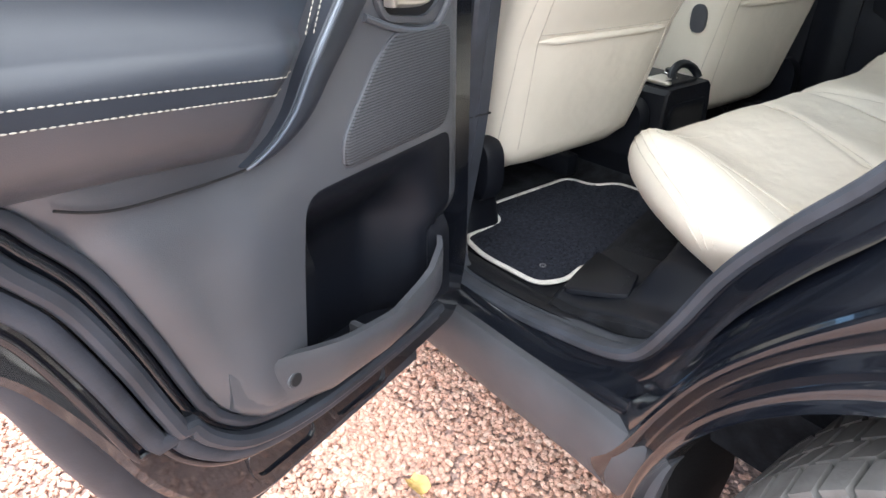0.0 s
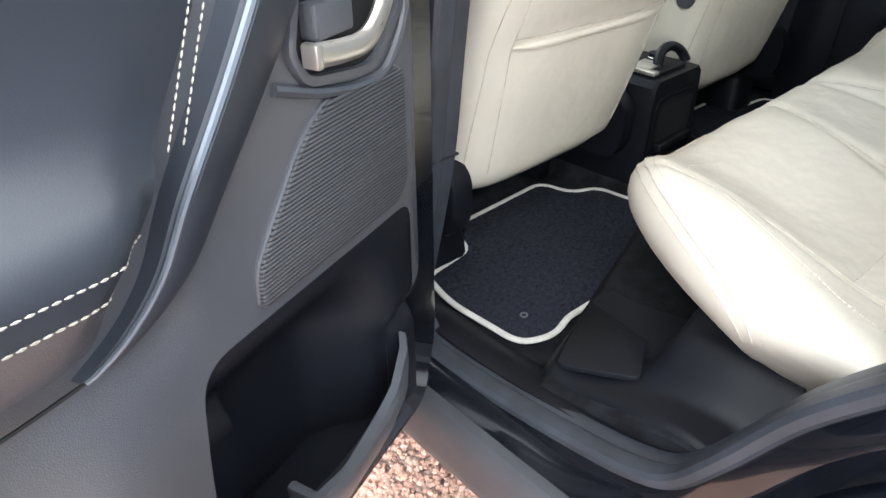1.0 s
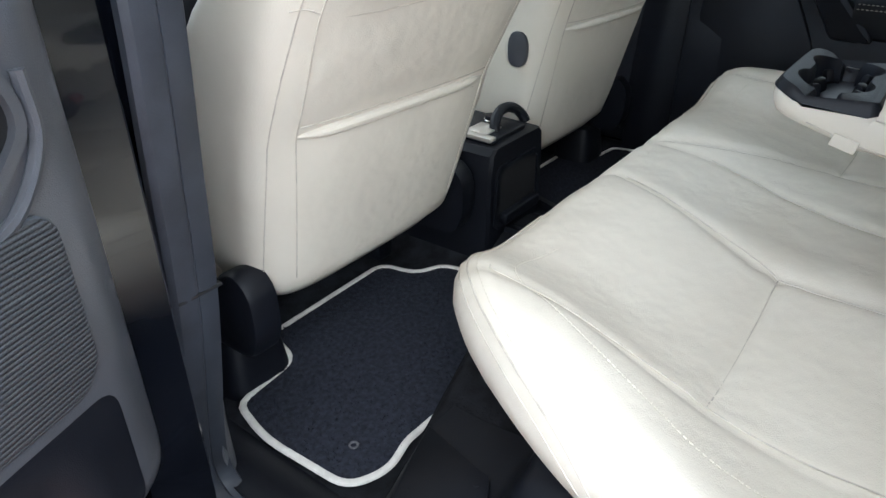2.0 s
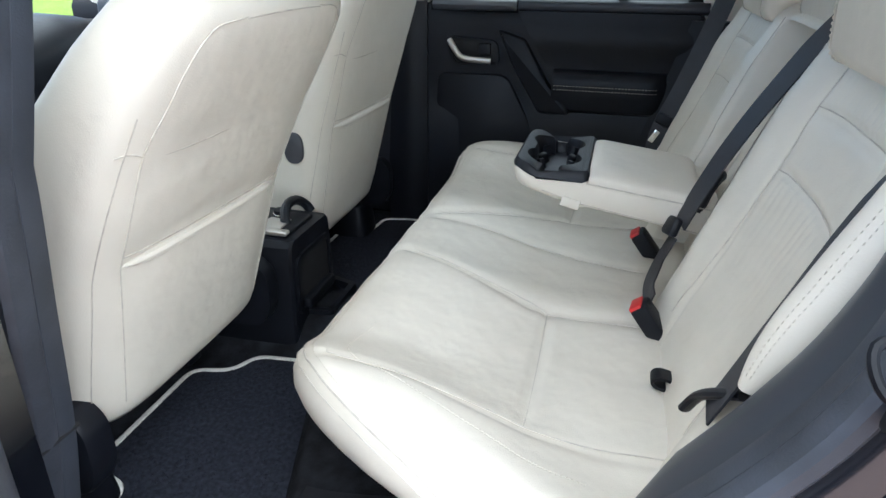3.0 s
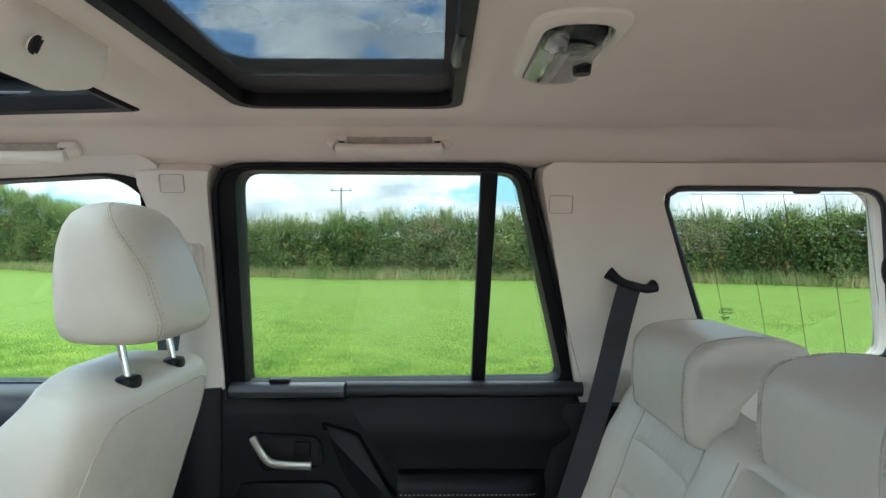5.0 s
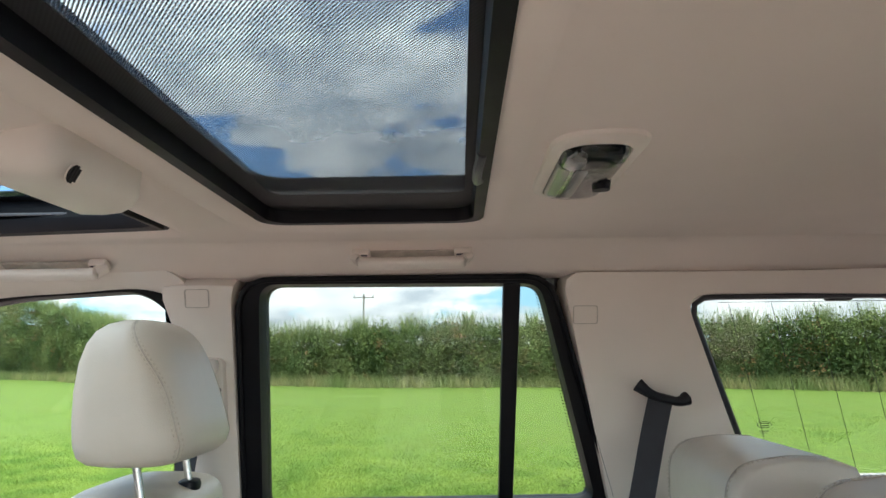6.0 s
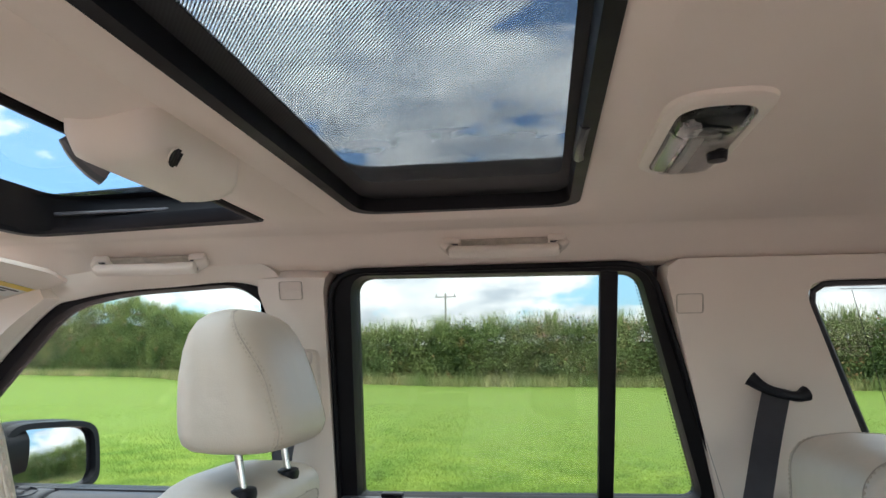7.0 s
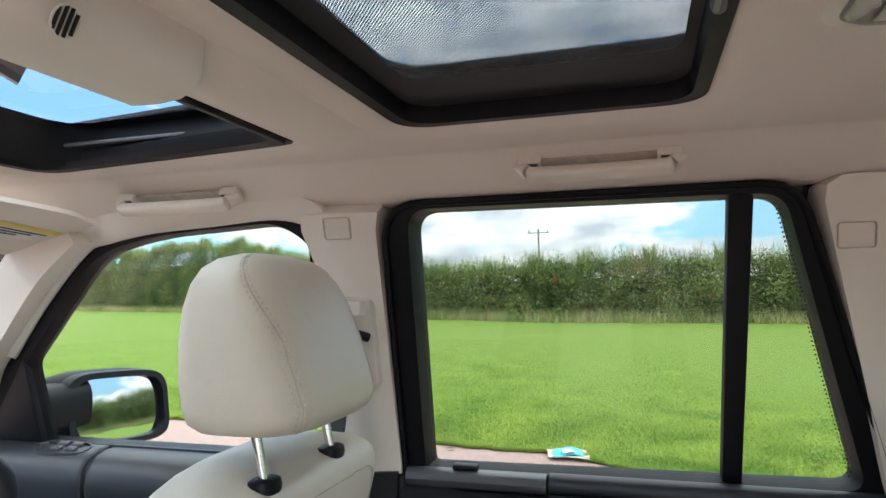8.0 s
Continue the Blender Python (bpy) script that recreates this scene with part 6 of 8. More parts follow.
nb = thing("seat_belt", (-0.62, -0.7, 0.8), "dark grey outer seat belt lying along the bolster", "seat belt", "rear seat belts")
pts = smooth_line([(-0.665, -0.83, 1.42), (-0.655, -0.790, 1.30)] + [bl(-0.648 + 0.02 * (1.22 - z), z, 0.009 + 0.014 * (1.22 - z)) for z in (1.22, 1.12, 1.01, 0.92, 0.885)], 6)
part("webbing", ribbon(pts, 0.046, (0.99, -0.10, 0)), WEBBING, nb, "dark grey woven webbing")
part("belt_anchor", tube(smooth_line([(-0.660, -0.665, 0.925), (-0.635, -0.645, 0.905), (-0.615, -0.632, 0.885), (-0.607, -0.622, 0.862)], 5), 0.010, 10, flat=0.6), DARKPLASTIC, nb, "black belt anchor cover")


def buckle(x, y, z, lean):
    b = thing("belt_buckle", (x, y, z), "black belt buckle with a red release button", "belt buckle", "belt buckles")
    rot = Euler((radians(-38), 0, radians(lean))).to_matrix()
    part("housing", box((x, y - 0.012, z - 0.012), (0.042, 0.030, 0.070), 0.006, 2, rot), DARKPLASTIC, b)
    part("release_button", box(V3((x, y - 0.012, z - 0.012)) + rot @ V3((0, 0.004, 0.034)), (0.036, 0.020, 0.010), 0.002, 2, rot), RED, b, "red release button")
    return b


buckle(-0.262, -0.592, 0.783, -8)
buckle(0.048, -0.590, 0.783, -4)
iso = thing("child_seat_loop", (-0.395, -0.62, 0.76), "black plastic child seat anchor guide in the seat crease", "anchor guide")
strap = smooth_line([(-0.400, -0.650, 0.752), (-0.403, -0.630, 0.763), (-0.405, -0.613, 0.767), (-0.405, -0.605, 0.760), (-0.405, -0.611, 0.752), (-0.403, -0.628, 0.746), (-0.400, -0.650, 0.736)], 5)
part("loop", ribbon(strap, 0.026, (1, 0, 0), 0.0022), DARKPLASTIC, iso)

# ---- open rear door, near side ----
D0, DU, DN = V3((-0.96, -0.096, 0)), V3((-0.945, -0.327, 0)).normalized(), V3((0.327, -0.945, 0)).normalized()


def dp(s, z, w):
    """A point on the open door: s out from the hinge side, z up, w towards the cabin side."""
    p = D0 + DU * s + DN * w
    return (p.x, p.y, z)


def open_door():
    d = thing("rear_door", dp(0.2, 0.5, -0.06), "black rear car door standing wide open, its trim facing out", "car door", "rear doors")
    # painted inner shell, a raised rim and outer skin
    shell = fillet([(-0.10, 1.24), (-0.095, 0.62), (-0.06, 0.515), (0.44, 0.49), (0.535, 0.60), (0.585, 0.74), (0.635, 0.845), (0.76, 0.95), (0.82, 1.24)], [0.01, 0.03, 0.03, 0.05, 0.1, 0.1, 0.1, 0.05, 0.01], 6)
    well = fillet([(-0.02, 0.90), (-0.02, 0.60), (0.36, 0.60), (0.345, 0.90)], 0.02)
    ish = G([dp(a, b, -0.028) for l in (shell, well) for a, b in l], tessellate_polygon([[V3((a, b, 0)) for a, b in l] for l in (shell, well)]))
    ish.join(loft([[dp(a, b, -0.028) for a, b in shell], [dp(a, b, -0.034) for a, b in inset(shell, -0.008)], [dp(a, b, -0.115) for a, b in inset(shell, -0.010)]], caps=False))
    part("inner_shell", ish, PAINT, d, "glossy black inner door shell")
    skin = fillet([(-0.09, 1.24), (-0.085, 0.60), (-0.05, 0.43), (0.33, 0.43), (0.47, 0.58), (0.53, 0.72), (0.60, 0.84), (0.74, 0.95), (0.84, 1.0), (0.84, 1.24)], [0.01, 0.03, 0.03, 0.05, 0.1, 0.1, 0.1, 0.05, 0.05, 0.01], 6)
    part("outer_skin", prism(skin, dp, -0.165, -0.118, 0.010), PAINT, d, "glossy black outer door skin")
    # seals and painted beads following the trim's edge, outwards
    edge = smooth_line([(0.70, 1.035), (0.61, 0.995), (0.577, 0.957), (0.543, 0.905), (0.509, 0.82), (0.477, 0.723), (0.456, 0.676), (0.406, 0.636), (0.30, 0.612), (0.13, 0.606), (0.02, 0.610)], 7)

    def off_edge(d):
        """The edge line moved outwards, less along the bottom."""
        out = []
        P = np.array(edge)
        for k in range(len(P)):
            t = P[min(k + 1, len(P) - 1)] - P[max(k - 1, 0)]
            t = t / np.linalg.norm(t)
            e = d * (1 if P[k][1] > 0.70 else 0.72)
            out.append((P[k][0] - t[1] * e, P[k][1] + t[0] * e))
        return out
    for nm, d_, w, r, q, m, lb in (("trim_seal", 0.010, -0.014, 0.008, 0.007, RUBBER, "black rubber trim seal"), ("painted_bead", 0.026, -0.022, 0.008, 0.008, PAINT, "glossy black bead"),
                                   ("edge_seal", 0.044, -0.012, 0.011, 0.012, RUBBER, "black rubber door-edge seal"), ("second_seal", 0.068, -0.020, 0.012, 0.009, SEALGREY, "grey worn door-edge seal"),
                                   ("rim_bead", 0.090, -0.028, 0.006, 0.006, PAINT, "glossy black rim")):
        part(nm, sweep([dp(a, b, w) for a, b in off_edge(d_)], superring(0, 0, r, q, 10, 2.4), tuple(DN)), m, d, lb)
    e3 = smooth_line([(0.78, 0.95), (0.66, 0.865), (0.613, 0.80), (0.588, 0.74), (0.570, 0.675), (0.548, 0.605), (0.525, 0.54), (0.50, 0.46)], 7)
    part("arch_lip", tube([dp(a, b, -0.125) for a, b in e3], lambda t: 0.027 + 0.008 * math.sin(math.pi * t), 14), RUBBER, d, "scuffed black plastic wheel-arch lip")
    for a0, a1, b0, b1 in ((0.15, 0.27, 0.505, 0.555), (0.31, 0.42, 0.515, 0.575)):
        rr_ = fillet([(a0, b0), (a1, b0 + 0.004), (a1 + 0.01, b1), (a0 + 0.006, b1 - 0.006)], 0.018)
        part("pressed_recess", ring_plate(resample(inset(rr_, -0.004), 36), resample(inset(rr_, 0.004), 36), dp, -0.030, -0.0235, 0.4), PAINT, d)
    part("bottom_flap", sweep([dp(s, 0.490, -0.060) for s in lin(0.03, 0.44, 12)], [(-0.006, -0.034), (0.006, -0.034), (0.010, 0.03), (-0.008, 0.034)], (0, 0, 1)), RUBBER, d, "black rubber bottom flap")
    # lower trim: main panel with pocket
    panel = fillet([(-0.035, 1.19), (-0.032, 0.76), (0.048, 0.735), (0.050, 0.60), (0.15, 0.578), (0.30, 0.605), (0.406, 0.634), (0.456, 0.676), (0.477, 0.723), (0.509, 0.82), (0.543, 0.905), (0.577, 0.957), (0.61, 0.995), (0.68, 1.02), (0.70, 1.19)], [0.01, 0.03, 0.01, 0.02, 0.05, 0.05, 0.03, 0.02, 0.05, 0.1, 0.1, 0.06, 0.04, 0.04, 0.01], 5)
    pocket = fillet([(0.004, 0.888), (0.006, 0.66), (0.16, 0.635), (0.338, 0.665), (0.322, 0.80), (0.306, 0.890)], [0.02, 0.02, 0.04, 0.02, 0.03, 0.03], 5)
    P0 = np.array(panel + panel[:1], float)

    def edge_gap(a, b):
        """Distance from the panel's outline."""
        q, r = P0[:-1], P0[1:]
        e = r - q
        t = np.clip(((a - q[:, 0]) * e[:, 0] + (b - q[:, 1]) * e[:, 1]) / ((e * e).sum(1) + 1e-12), 0, 1)
        return float(np.min(np.hypot(q[:, 0] + t * e[:, 0] - a, q[:, 1] + t * e[:, 1] - b)))

    def inside(poly, a, b):
        k, j = False, len(poly) - 1
        for i in range(len(poly)):
            if (poly[i][1] > b) != (poly[j][1] > b) and a < (poly[j][0] - poly[i][0]) * (b - poly[i][1]) / (poly[j][1] - poly[i][1]) + poly[i][0]:
                k = not k
            j = i
        return k

    def relief(a, b):
        """The panel's face: rounded off at its edges, swelling beside the pocket."""
        g = edge_gap(a, b)
        w = -0.013 * max(0.0, 1 - g / 0.035) ** 2
        w += 0.012 * bump1(a, 0.395, 0.055) * sstep(0.97, 0.86, b)
        return w - 0.006 * bump1(b, 0.945, 0.02) * sstep(0.28, 0.33, a)

    pts, seg = [], []
    for loop in (panel, pocket):
        k = len(pts)
        pts += [V3((a, b)) for a, b in resample(loop, 150)]
        seg += [(k + i, k + (i + 1) % 150) for i in range(150)]
    for a in lin(-0.03, 0.69, 60):
        for b in lin(0.585, 1.185, 50):
            if inside(panel, a, b) and not inside(inset(pocket, -0.006), a, b) and edge_gap(a, b) > 0.006:
                pts.append(V3((a, b)))
    cv, _, cf = delaunay_2d_cdt(pts, seg, [], 0, 1e-6)[:3]
    keep = [f for f in cf if inside(panel, sum(cv[i].x for i in f) / 3, sum(cv[i].y for i in f) / 3) and not inside(pocket, sum(cv[i].x for i in f) / 3, sum(cv[i].y for i in f) / 3)]
    tp_ = G([dp(q.x, q.y, relief(q.x, q.y)) for q in cv], [tuple(f) for f in keep])
    tp_.join(loft([[dp(a, b, relief(a, b)) for a, b in panel], [dp(a, b, -0.017) for a, b in inset(panel, -0.004)], [dp(a, b, -0.032) for a, b in inset(panel, -0.005)]], caps=False))
    tpan = part("trim_panel", tp_, PLASTIC, d, "black grained plastic door trim with a map pocket", smooth=50)

    def scoop(u, v):
        """Hollow of the map pocket: u from the hinge side outwards, v from the top down."""
        b = 0.893 - 0.288 * min(v, 1.0)
        a0, a1 = 0.003, lerp_table([(0.635, 0.342), (0.80, 0.324), (0.893, 0.304)], b)
        dep = 0.074 * sstep(0.10, 0.42, u) * sstep(0.02, 0.42, v) * (1 - 0.28 * sstep(0.74, 0.76, u) * sstep(0.35, 0.5, v)) * sstep(1.0, 0.955, u) * (1 - max(0.0, v - 1.0) / 0.12)
        return dp(a0 + (a1 - a0) * u, b, relief(a0 + (a1 - a0) * u, b) - 0.0015 - dep)
    # The pocket's inner shade is put into the colour: far darker than the trim.
    part("pocket_back", sheet(scoop, lin(0, 0.7, 30) + lin(0.715, 0.785, 10) + lin(0.80, 1, 24), lin(0, 1, 40) + [1.12]), DARKPLASTIC, tpan, "hollow of the map pocket, coloured dark for its shade", smooth=40)
    # pocket lip: bulging outwards with a bowed top edge
    LT, LB = [(0.03, 0.722), (0.061, 0.714), (0.13, 0.698), (0.209, 0.690), (0.28, 0.694), (0.341, 0.704), (0.40, 0.718), (0.452, 0.735)], [(0.03, 0.622), (0.048, 0.618), (0.13, 0.606), (0.30, 0.606), (0.41, 0.635), (0.440, 0.660), (0.452, 0.676)]
    LW = [(0.03, 0.004), (0.05, 0.018), (0.10, 0.036), (0.20, 0.046), (0.30, 0.034), (0.36, 0.018), (0.42, 0.007), (0.452, 0.003)]

    def lip(u, v):
        a = 0.452 - 0.422 * u
        top, bot = lerp_table(LT, a), lerp_table(LB, a)
        return dp(a, top + (bot - top) * v, 0.001 + lerp_table(LW, a) * (1 - 0.7 * v * v) - 0.006 * sstep(0.85, 1.0, v) - 0.002 * sstep(0.12, 0.0, v))
    part("pocket_lip", slab(lip, lin(0, 1, 44), lin(0, 1, 14), tuple(DN * -0.010)), PLASTIC, d, "black pocket front, bowed outwards", smooth=60)
    for u, hh in ((0.36, 0.022),):
        s = 0.345 - 0.305 * u
        part("pocket_divider", box(dp(s, 0.662, 0.012), (0.012, 0.05, hh), 0.004, rot=Euler((0, 0, math.atan2(DN.y, DN.x) - math.pi / 2)).to_matrix()), PLASTIC, tpan)
    cap = V3(dp(0.370, 0.674, 0.0))
    sc = part("screw_cap", cyl(cap + DN * 0.008, cap + DN * 0.0165, 0.0125, 0.0115, 20), PLASTIC, d, "round black screw hole")
    # Raised dark disc standing for the shaded screw hole.
    part("screw_recess", cyl(cap + DN * 0.0166, cap + DN * 0.0174, 0.0092, 0.0085, 18), HOLE, sc)
    # upper panel joint and speaker
    sp = fillet([(0.010, 1.042), (0.012, 0.922), (0.030, 0.902), (0.240, 0.903), (0.236, 0.940), (0.168, 1.020), (0.128, 1.046)], [0.02, 0.02, 0.03, 0.012, 0.05, 0.05, 0.03], 6)
    sp = inset(sp, 0.0)
    part("speaker_grille", prism(sp, dp, 0.0, 0.007, 0.004), SPEAKER, d, "black perforated speaker grille")
    part("grille_edge", tube([dp(a, b, 0.001) for a, b in resample(sp, 70)], 0.0022, 6, True), PLASTIC, d)
    # moulded joint line below the grille
    part("panel_joint", tube([dp(a, b, 0.001) for a, b in smooth_line([(0.382, 0.949), (0.42, 0.950), (0.47, 0.953), (0.52, 0.958), (0.55, 0.966), (0.575, 0.977)], 5)], 0.0014, 6), HOLE, tpan)
    # satin bar
    barl = [(0.160, 1.22), (0.200, 1.158), (0.243, 1.098), (0.292, 1.036), (0.320, 0.994), (0.350, 0.967), (0.382, 0.949)]
    bl_ = smooth_line(barl, 6)
    rows = []
    for i, (a, b) in enumerate(bl_):
        t = i / (len(bl_) - 1)
        wd = 0.058 * (1 - t) ** 0.7 + 0.004
        h = 0.026 * (1 - t) ** 0.6 + 0.003
        rows.append([dp(a - wd, b - wd * 0.30, -0.004), dp(a - wd * 0.9, b - wd * 0.28, h * 0.55), dp(a - wd * 0.45, b - wd * 0.14, h * 0.95), dp(a - 0.002, b, h), dp(a + 0.006, b + 0.003, h * 0.7), dp(a + 0.008, b + 0.004, -0.004)])
    part("satin_bar", loft(rows), SOFTBLACK, d, "slanting dark grab bar", smooth=40)
    ed = [dp(a + 0.003, b + 0.001, (0.026 * (1 - i / (len(bl_) - 1)) ** 0.6 + 0.003) * 0.93) for i, (a, b) in enumerate(bl_)]
    part("bar_edge", tube(ed, lambda t: 0.0042 - 0.0022 * t, 8), BARSILVER, d, "satin silver bar edge")
    # padded armrest shelf and upper pad
    rows = []
    for s in lin(0.0, 1.0, 26):
        a = 0.318 + 0.42 * s
        ft = 0.62 + 0.38 * sstep(0.0, 0.10, s)
        zt = 1.056 + 0.044 * s
        pr = [(0.0, zt + 0.175), (0.004, zt + 0.14), (0.008, zt + 0.085), (0.015, zt + 0.045), (0.032, zt + 0.022), (0.052, zt + 0.014), (0.066, zt + 0.004), (0.071, zt - 0.010), (0.068, zt - 0.024), (0.058, zt - 0.045), (0.040, zt - 0.068), (0.016, zt - 0.085), (0.0, zt - 0.092)]
        sh = [max(0.0, 0.062 * (1 - s) - 0.0) * sstep(1.12, 0.98, z) - 0.10 * sstep(1.02, 1.2, z) * (1 - s) for _, z in pr]
        rows.append([dp(a + k, z, -0.004 + w * ft) for (w, z), k in zip(pr, sh)])
    pad = part("armrest_pad", loft([r[:9] for r in rows], closed=False), SOFTBLACK, d, "black padded armrest with pale twin stitching", smooth=60)
    part("armrest_face", loft([r[8:] for r in rows], closed=False), PLASTIC, d, "dark grained plastic armrest front", smooth=60)
    st = Lines()
    for idx, off in ((7, 0.0005), (8, 0.0012)):
        line = []
        for r in rows:
            line.append(V3(r[idx]) + DN * off)
        st.join(dashes(line, 0.0046, 0.0016, 0.00062))
    st2 = Lines()
    for k in (0.0, 0.012):
        st2.join(dashes([dp(0.285 - 0.50 * (z - 1.07) + k, z, 0.016) for z in lin(1.07, 1.2, 12)], 0.0046, 0.0016, 0.00062))
    rows_of("armrest_stitching", st, DOORTHREAD, pad, "pale cream stitching", True)
    rows_of("upper_stitching", st2, DOORTHREAD, pad, "pale cream stitching", True)
    # release handle
    rc = fillet([(0.024, 1.132), (0.145, 1.140), (0.160, 1.092), (0.148, 1.070), (0.062, 1.056), (0.014, 1.100)], [0.015, 0.008, 0.004, 0.01, 0.025, 0.02], 6)
    rim = part("handle_bezel", ring_plate(resample(inset(rc, -0.010), 60), resample(rc, 60), dp, -0.002, 0.006, 0.5), PLASTIC, d, "raised black handle surround")
    # Flat near-black plate in place of the shade behind the lever.
    part("recess", prism(rc, dp, 0.0, 0.0012), HOLE, rim)
    lev = smooth_line([(0.036, 1.128, 0.010), (0.056, 1.111, 0.017), (0.078, 1.094, 0.021), (0.098, 1.086, 0.022), (0.125, 1.086, 0.021), (0.154, 1.089, 0.018)], 5)
    part("lever", tube([dp(a, b, w) for a, b, w in lev], 0.0098, 12, flat=0.7, hint=tuple(DN)), SATIN, rim, "satin silver release lever")
    part("lever_tip", box(dp(0.155, 1.089, 0.0165), (0.009, 0.017, 0.0198), 0.003, rot=Euler((0, 0, math.atan2(DN.y, DN.x) - math.pi / 2)).to_matrix()), SATIN, rim)
    part("lock_tab", box(dp(0.126, 1.111, 0.010), (0.048, 0.018, 0.028), 0.004, rot=Euler((0, 0, math.atan2(DN.y, DN.x) - math.pi / 2)).to_matrix()), PLASTIC, rim, "black lock tab")
    part("ridge", tube([dp(a, b, 0.002) for a, b in smooth_line([(0.187, 1.071), (0.133, 1.052), (0.075, 1.041), (0.036, 1.046), (0.004, 1.085), (0.002, 1.13)], 5)], 0.005, 8), PLASTIC, rim)
    # waist of the door with a strip for the glass
    part("waist_cap", sweep([dp(s, 1.215, -0.05) for s in lin(-0.09, 0.80, 10)], superring(0, 0, 0.055, 0.024, 16, 3), (0, 0, 1)), SOFTBLACK, d, "black padded waist roll")
    return d


open_door()

# ---- floor mats ----
def floor_mat(sg, label):
    fx = (lambda x: x) if sg > 0 else (lambda x: 2 * CX - x)
    ol = fillet([(-0.70, 0.186), (-0.575, 0.200), (-0.553, 0.285), (-0.256, 0.290), (-0.238, 0.208), (-0.175, 0.184), (-0.165, 0.080), (-0.185, -0.09), (-0.60, -0.070), (-0.655, -0.085), (-0.712, -0.060), (-0.722, 0.10)],
                [0.02, 0.03, 0.004, 0.03, 0.03, 0.03, 0.03, 0.01, 0.01, 0.04, 0.04, 0.05], 6)
    ol = [(fx(x), y) for x, y in ol]
    m = thing("floor_mat", (fx(-0.45), 0.1, 0.50), label, "floor mat", "floor mats")
    g = prism(ol, lambda x, y, w: (x, y, w + 0.0), 0.499, 0.5085, 0.003)
    c = part("carpet", g, MATCARPET, m, "dark tufted carpet mat")
    part("binding", tube([(x, y, 0.5075) for x, y in resample(ol, 150)], 0.0062, 8, True, flat=0.7), BINDING, m, "pale grey sewn binding")
    rnd = random.Random(4)
    tf = G()
    xs_, ys_ = [p[0] for p in ol], [p[1] for p in ol]
    poly = np.array(ol)
    k = 0
    while k < (9000 if sg > 0 else 1500):
        x, y = rnd.uniform(min(xs_), max(xs_)), rnd.uniform(min(ys_), max(ys_))
        ins, j = False, len(poly) - 1
        for i in range(len(poly)):
            if (poly[i][1] > y) != (poly[j][1] > y) and x < (poly[j][0] - poly[i][0]) * (y - poly[i][1]) / (poly[j][1] - poly[i][1]) + poly[i][0]:
                ins = not ins
            j = i
        if not ins:
            continue
        a, h = rnd.uniform(0, 6.28), rnd.uniform(0.002, 0.005)
        dx, dy = 0.0016 * math.cos(a), 0.0016 * math.sin(a)
        tf.add([(x - dx, y - dy, 0.508), (x + dx, y + dy, 0.508), (x + rnd.uniform(-1, 1) * 0.002, y + rnd.uniform(-1, 1) * 0.002, 0.508 + h)], [(0, 1, 2)])
        k += 1
    tagged(part("nap", tf, MATCARPET, c, smooth=180), kind="stuff")
    e = (fx(-0.654), -0.016, 0.5105)
    part("eyelet", tube([(e[0] + 0.006 * math.cos(a), e[1] + 0.006 * math.sin(a), e[2]) for a in lin(0, 6.283, 17)[:-1]], 0.0016, 6, True), PLASTIC, m, "small dark eyelet")
    return m


floor_mat(1, "dark tufted car mat with a pale sewn edge")
floor_mat(-1, "dark tufted car mat with a pale sewn edge")

# ---- centre console ----
con = thing("centre_console", (CX, 0.25, 0.5), "black centre console with a rear cubby and silver strip", "console")
cs = []
for y, k in ((0.105, 1.0), (0.11, 1.07), (0.125, 1.1), (0.3, 1.13), (0.7, 1.15), (1.1, 1.15)):
    top = 0.765 + 0.05 * sstep(0.3, 0.8, y)
    cs.append([(CX - 0.012 + x, y, z) for x, z in [(-0.098 * k, 0.50), (-0.096 * k, 0.70), (-0.090 * k, top - 0.012), (-0.078 * k, top), (0.078 * k, top), (0.090 * k, top - 0.012), (0.096 * k, 0.70), (0.098 * k, 0.50)]])
part("body", loft(cs), DARKPLASTIC, con, smooth=30)
cb = fillet([(-0.075, 0.60), (-0.070, 0.715), (0.070, 0.715), (0.075, 0.60)], 0.012)
cm = lambda x, z, w: (CX - 0.012 + x, w, z)
part("cubby_frame", ring_plate(resample(inset(cb, -0.012), 50), resample(cb, 50), cm, 0.110, 0.099), DARKPLASTIC, con)
# The cubby has no depth; this dark plate stands for its shaded inside.
part("cubby", prism(cb, cm, 0.106, 0.1035), HOLE, con, "near-black plate standing for the shaded cubby")
part("cubby_lip", box((CX - 0.012, 0.094, 0.612), (0.135, 0.02, 0.024), 0.006), DARKPLASTIC, con)
part("top_plate", box((CX - 0.02, 0.20, 0.768), (0.13, 0.15, 0.012), 0.005), DARKPLASTIC, con)
part("silver_strip", box((CX - 0.075, 0.20, 0.7735), (0.022, 0.15, 0.010), 0.004), SATIN, con, "silver console strip")
part("silver_plate", box((CX - 0.035, 0.175, 0.7755), (0.055, 0.05, 0.004), 0.0015), SATIN, con)
kn = part("control_knob", cyl((CX + 0.01, 0.185, 0.772), (CX + 0.01, 0.185, 0.790), 0.017, 0.015, 24), DARKPLASTIC, con, "black rotary knob with a chrome ring")
part("knob_ring", tube([(CX + 0.01 + 0.0165 * math.cos(a), 0.185 + 0.0165 * math.sin(a), 0.781) for a in lin(0, 6.283, 25)[:-1]], 0.0018, 6, True), CHROME, kn)
part("console_arch", tube([(CX + 0.03 + 0.056 * math.cos(a), 0.150 + 0.02 * math.sin(a), 0.762 + 0.040 * math.sin(a)) for a in lin(0, math.pi, 17)], 0.011, 10), DARKPLASTIC, con, "black arched console rim")
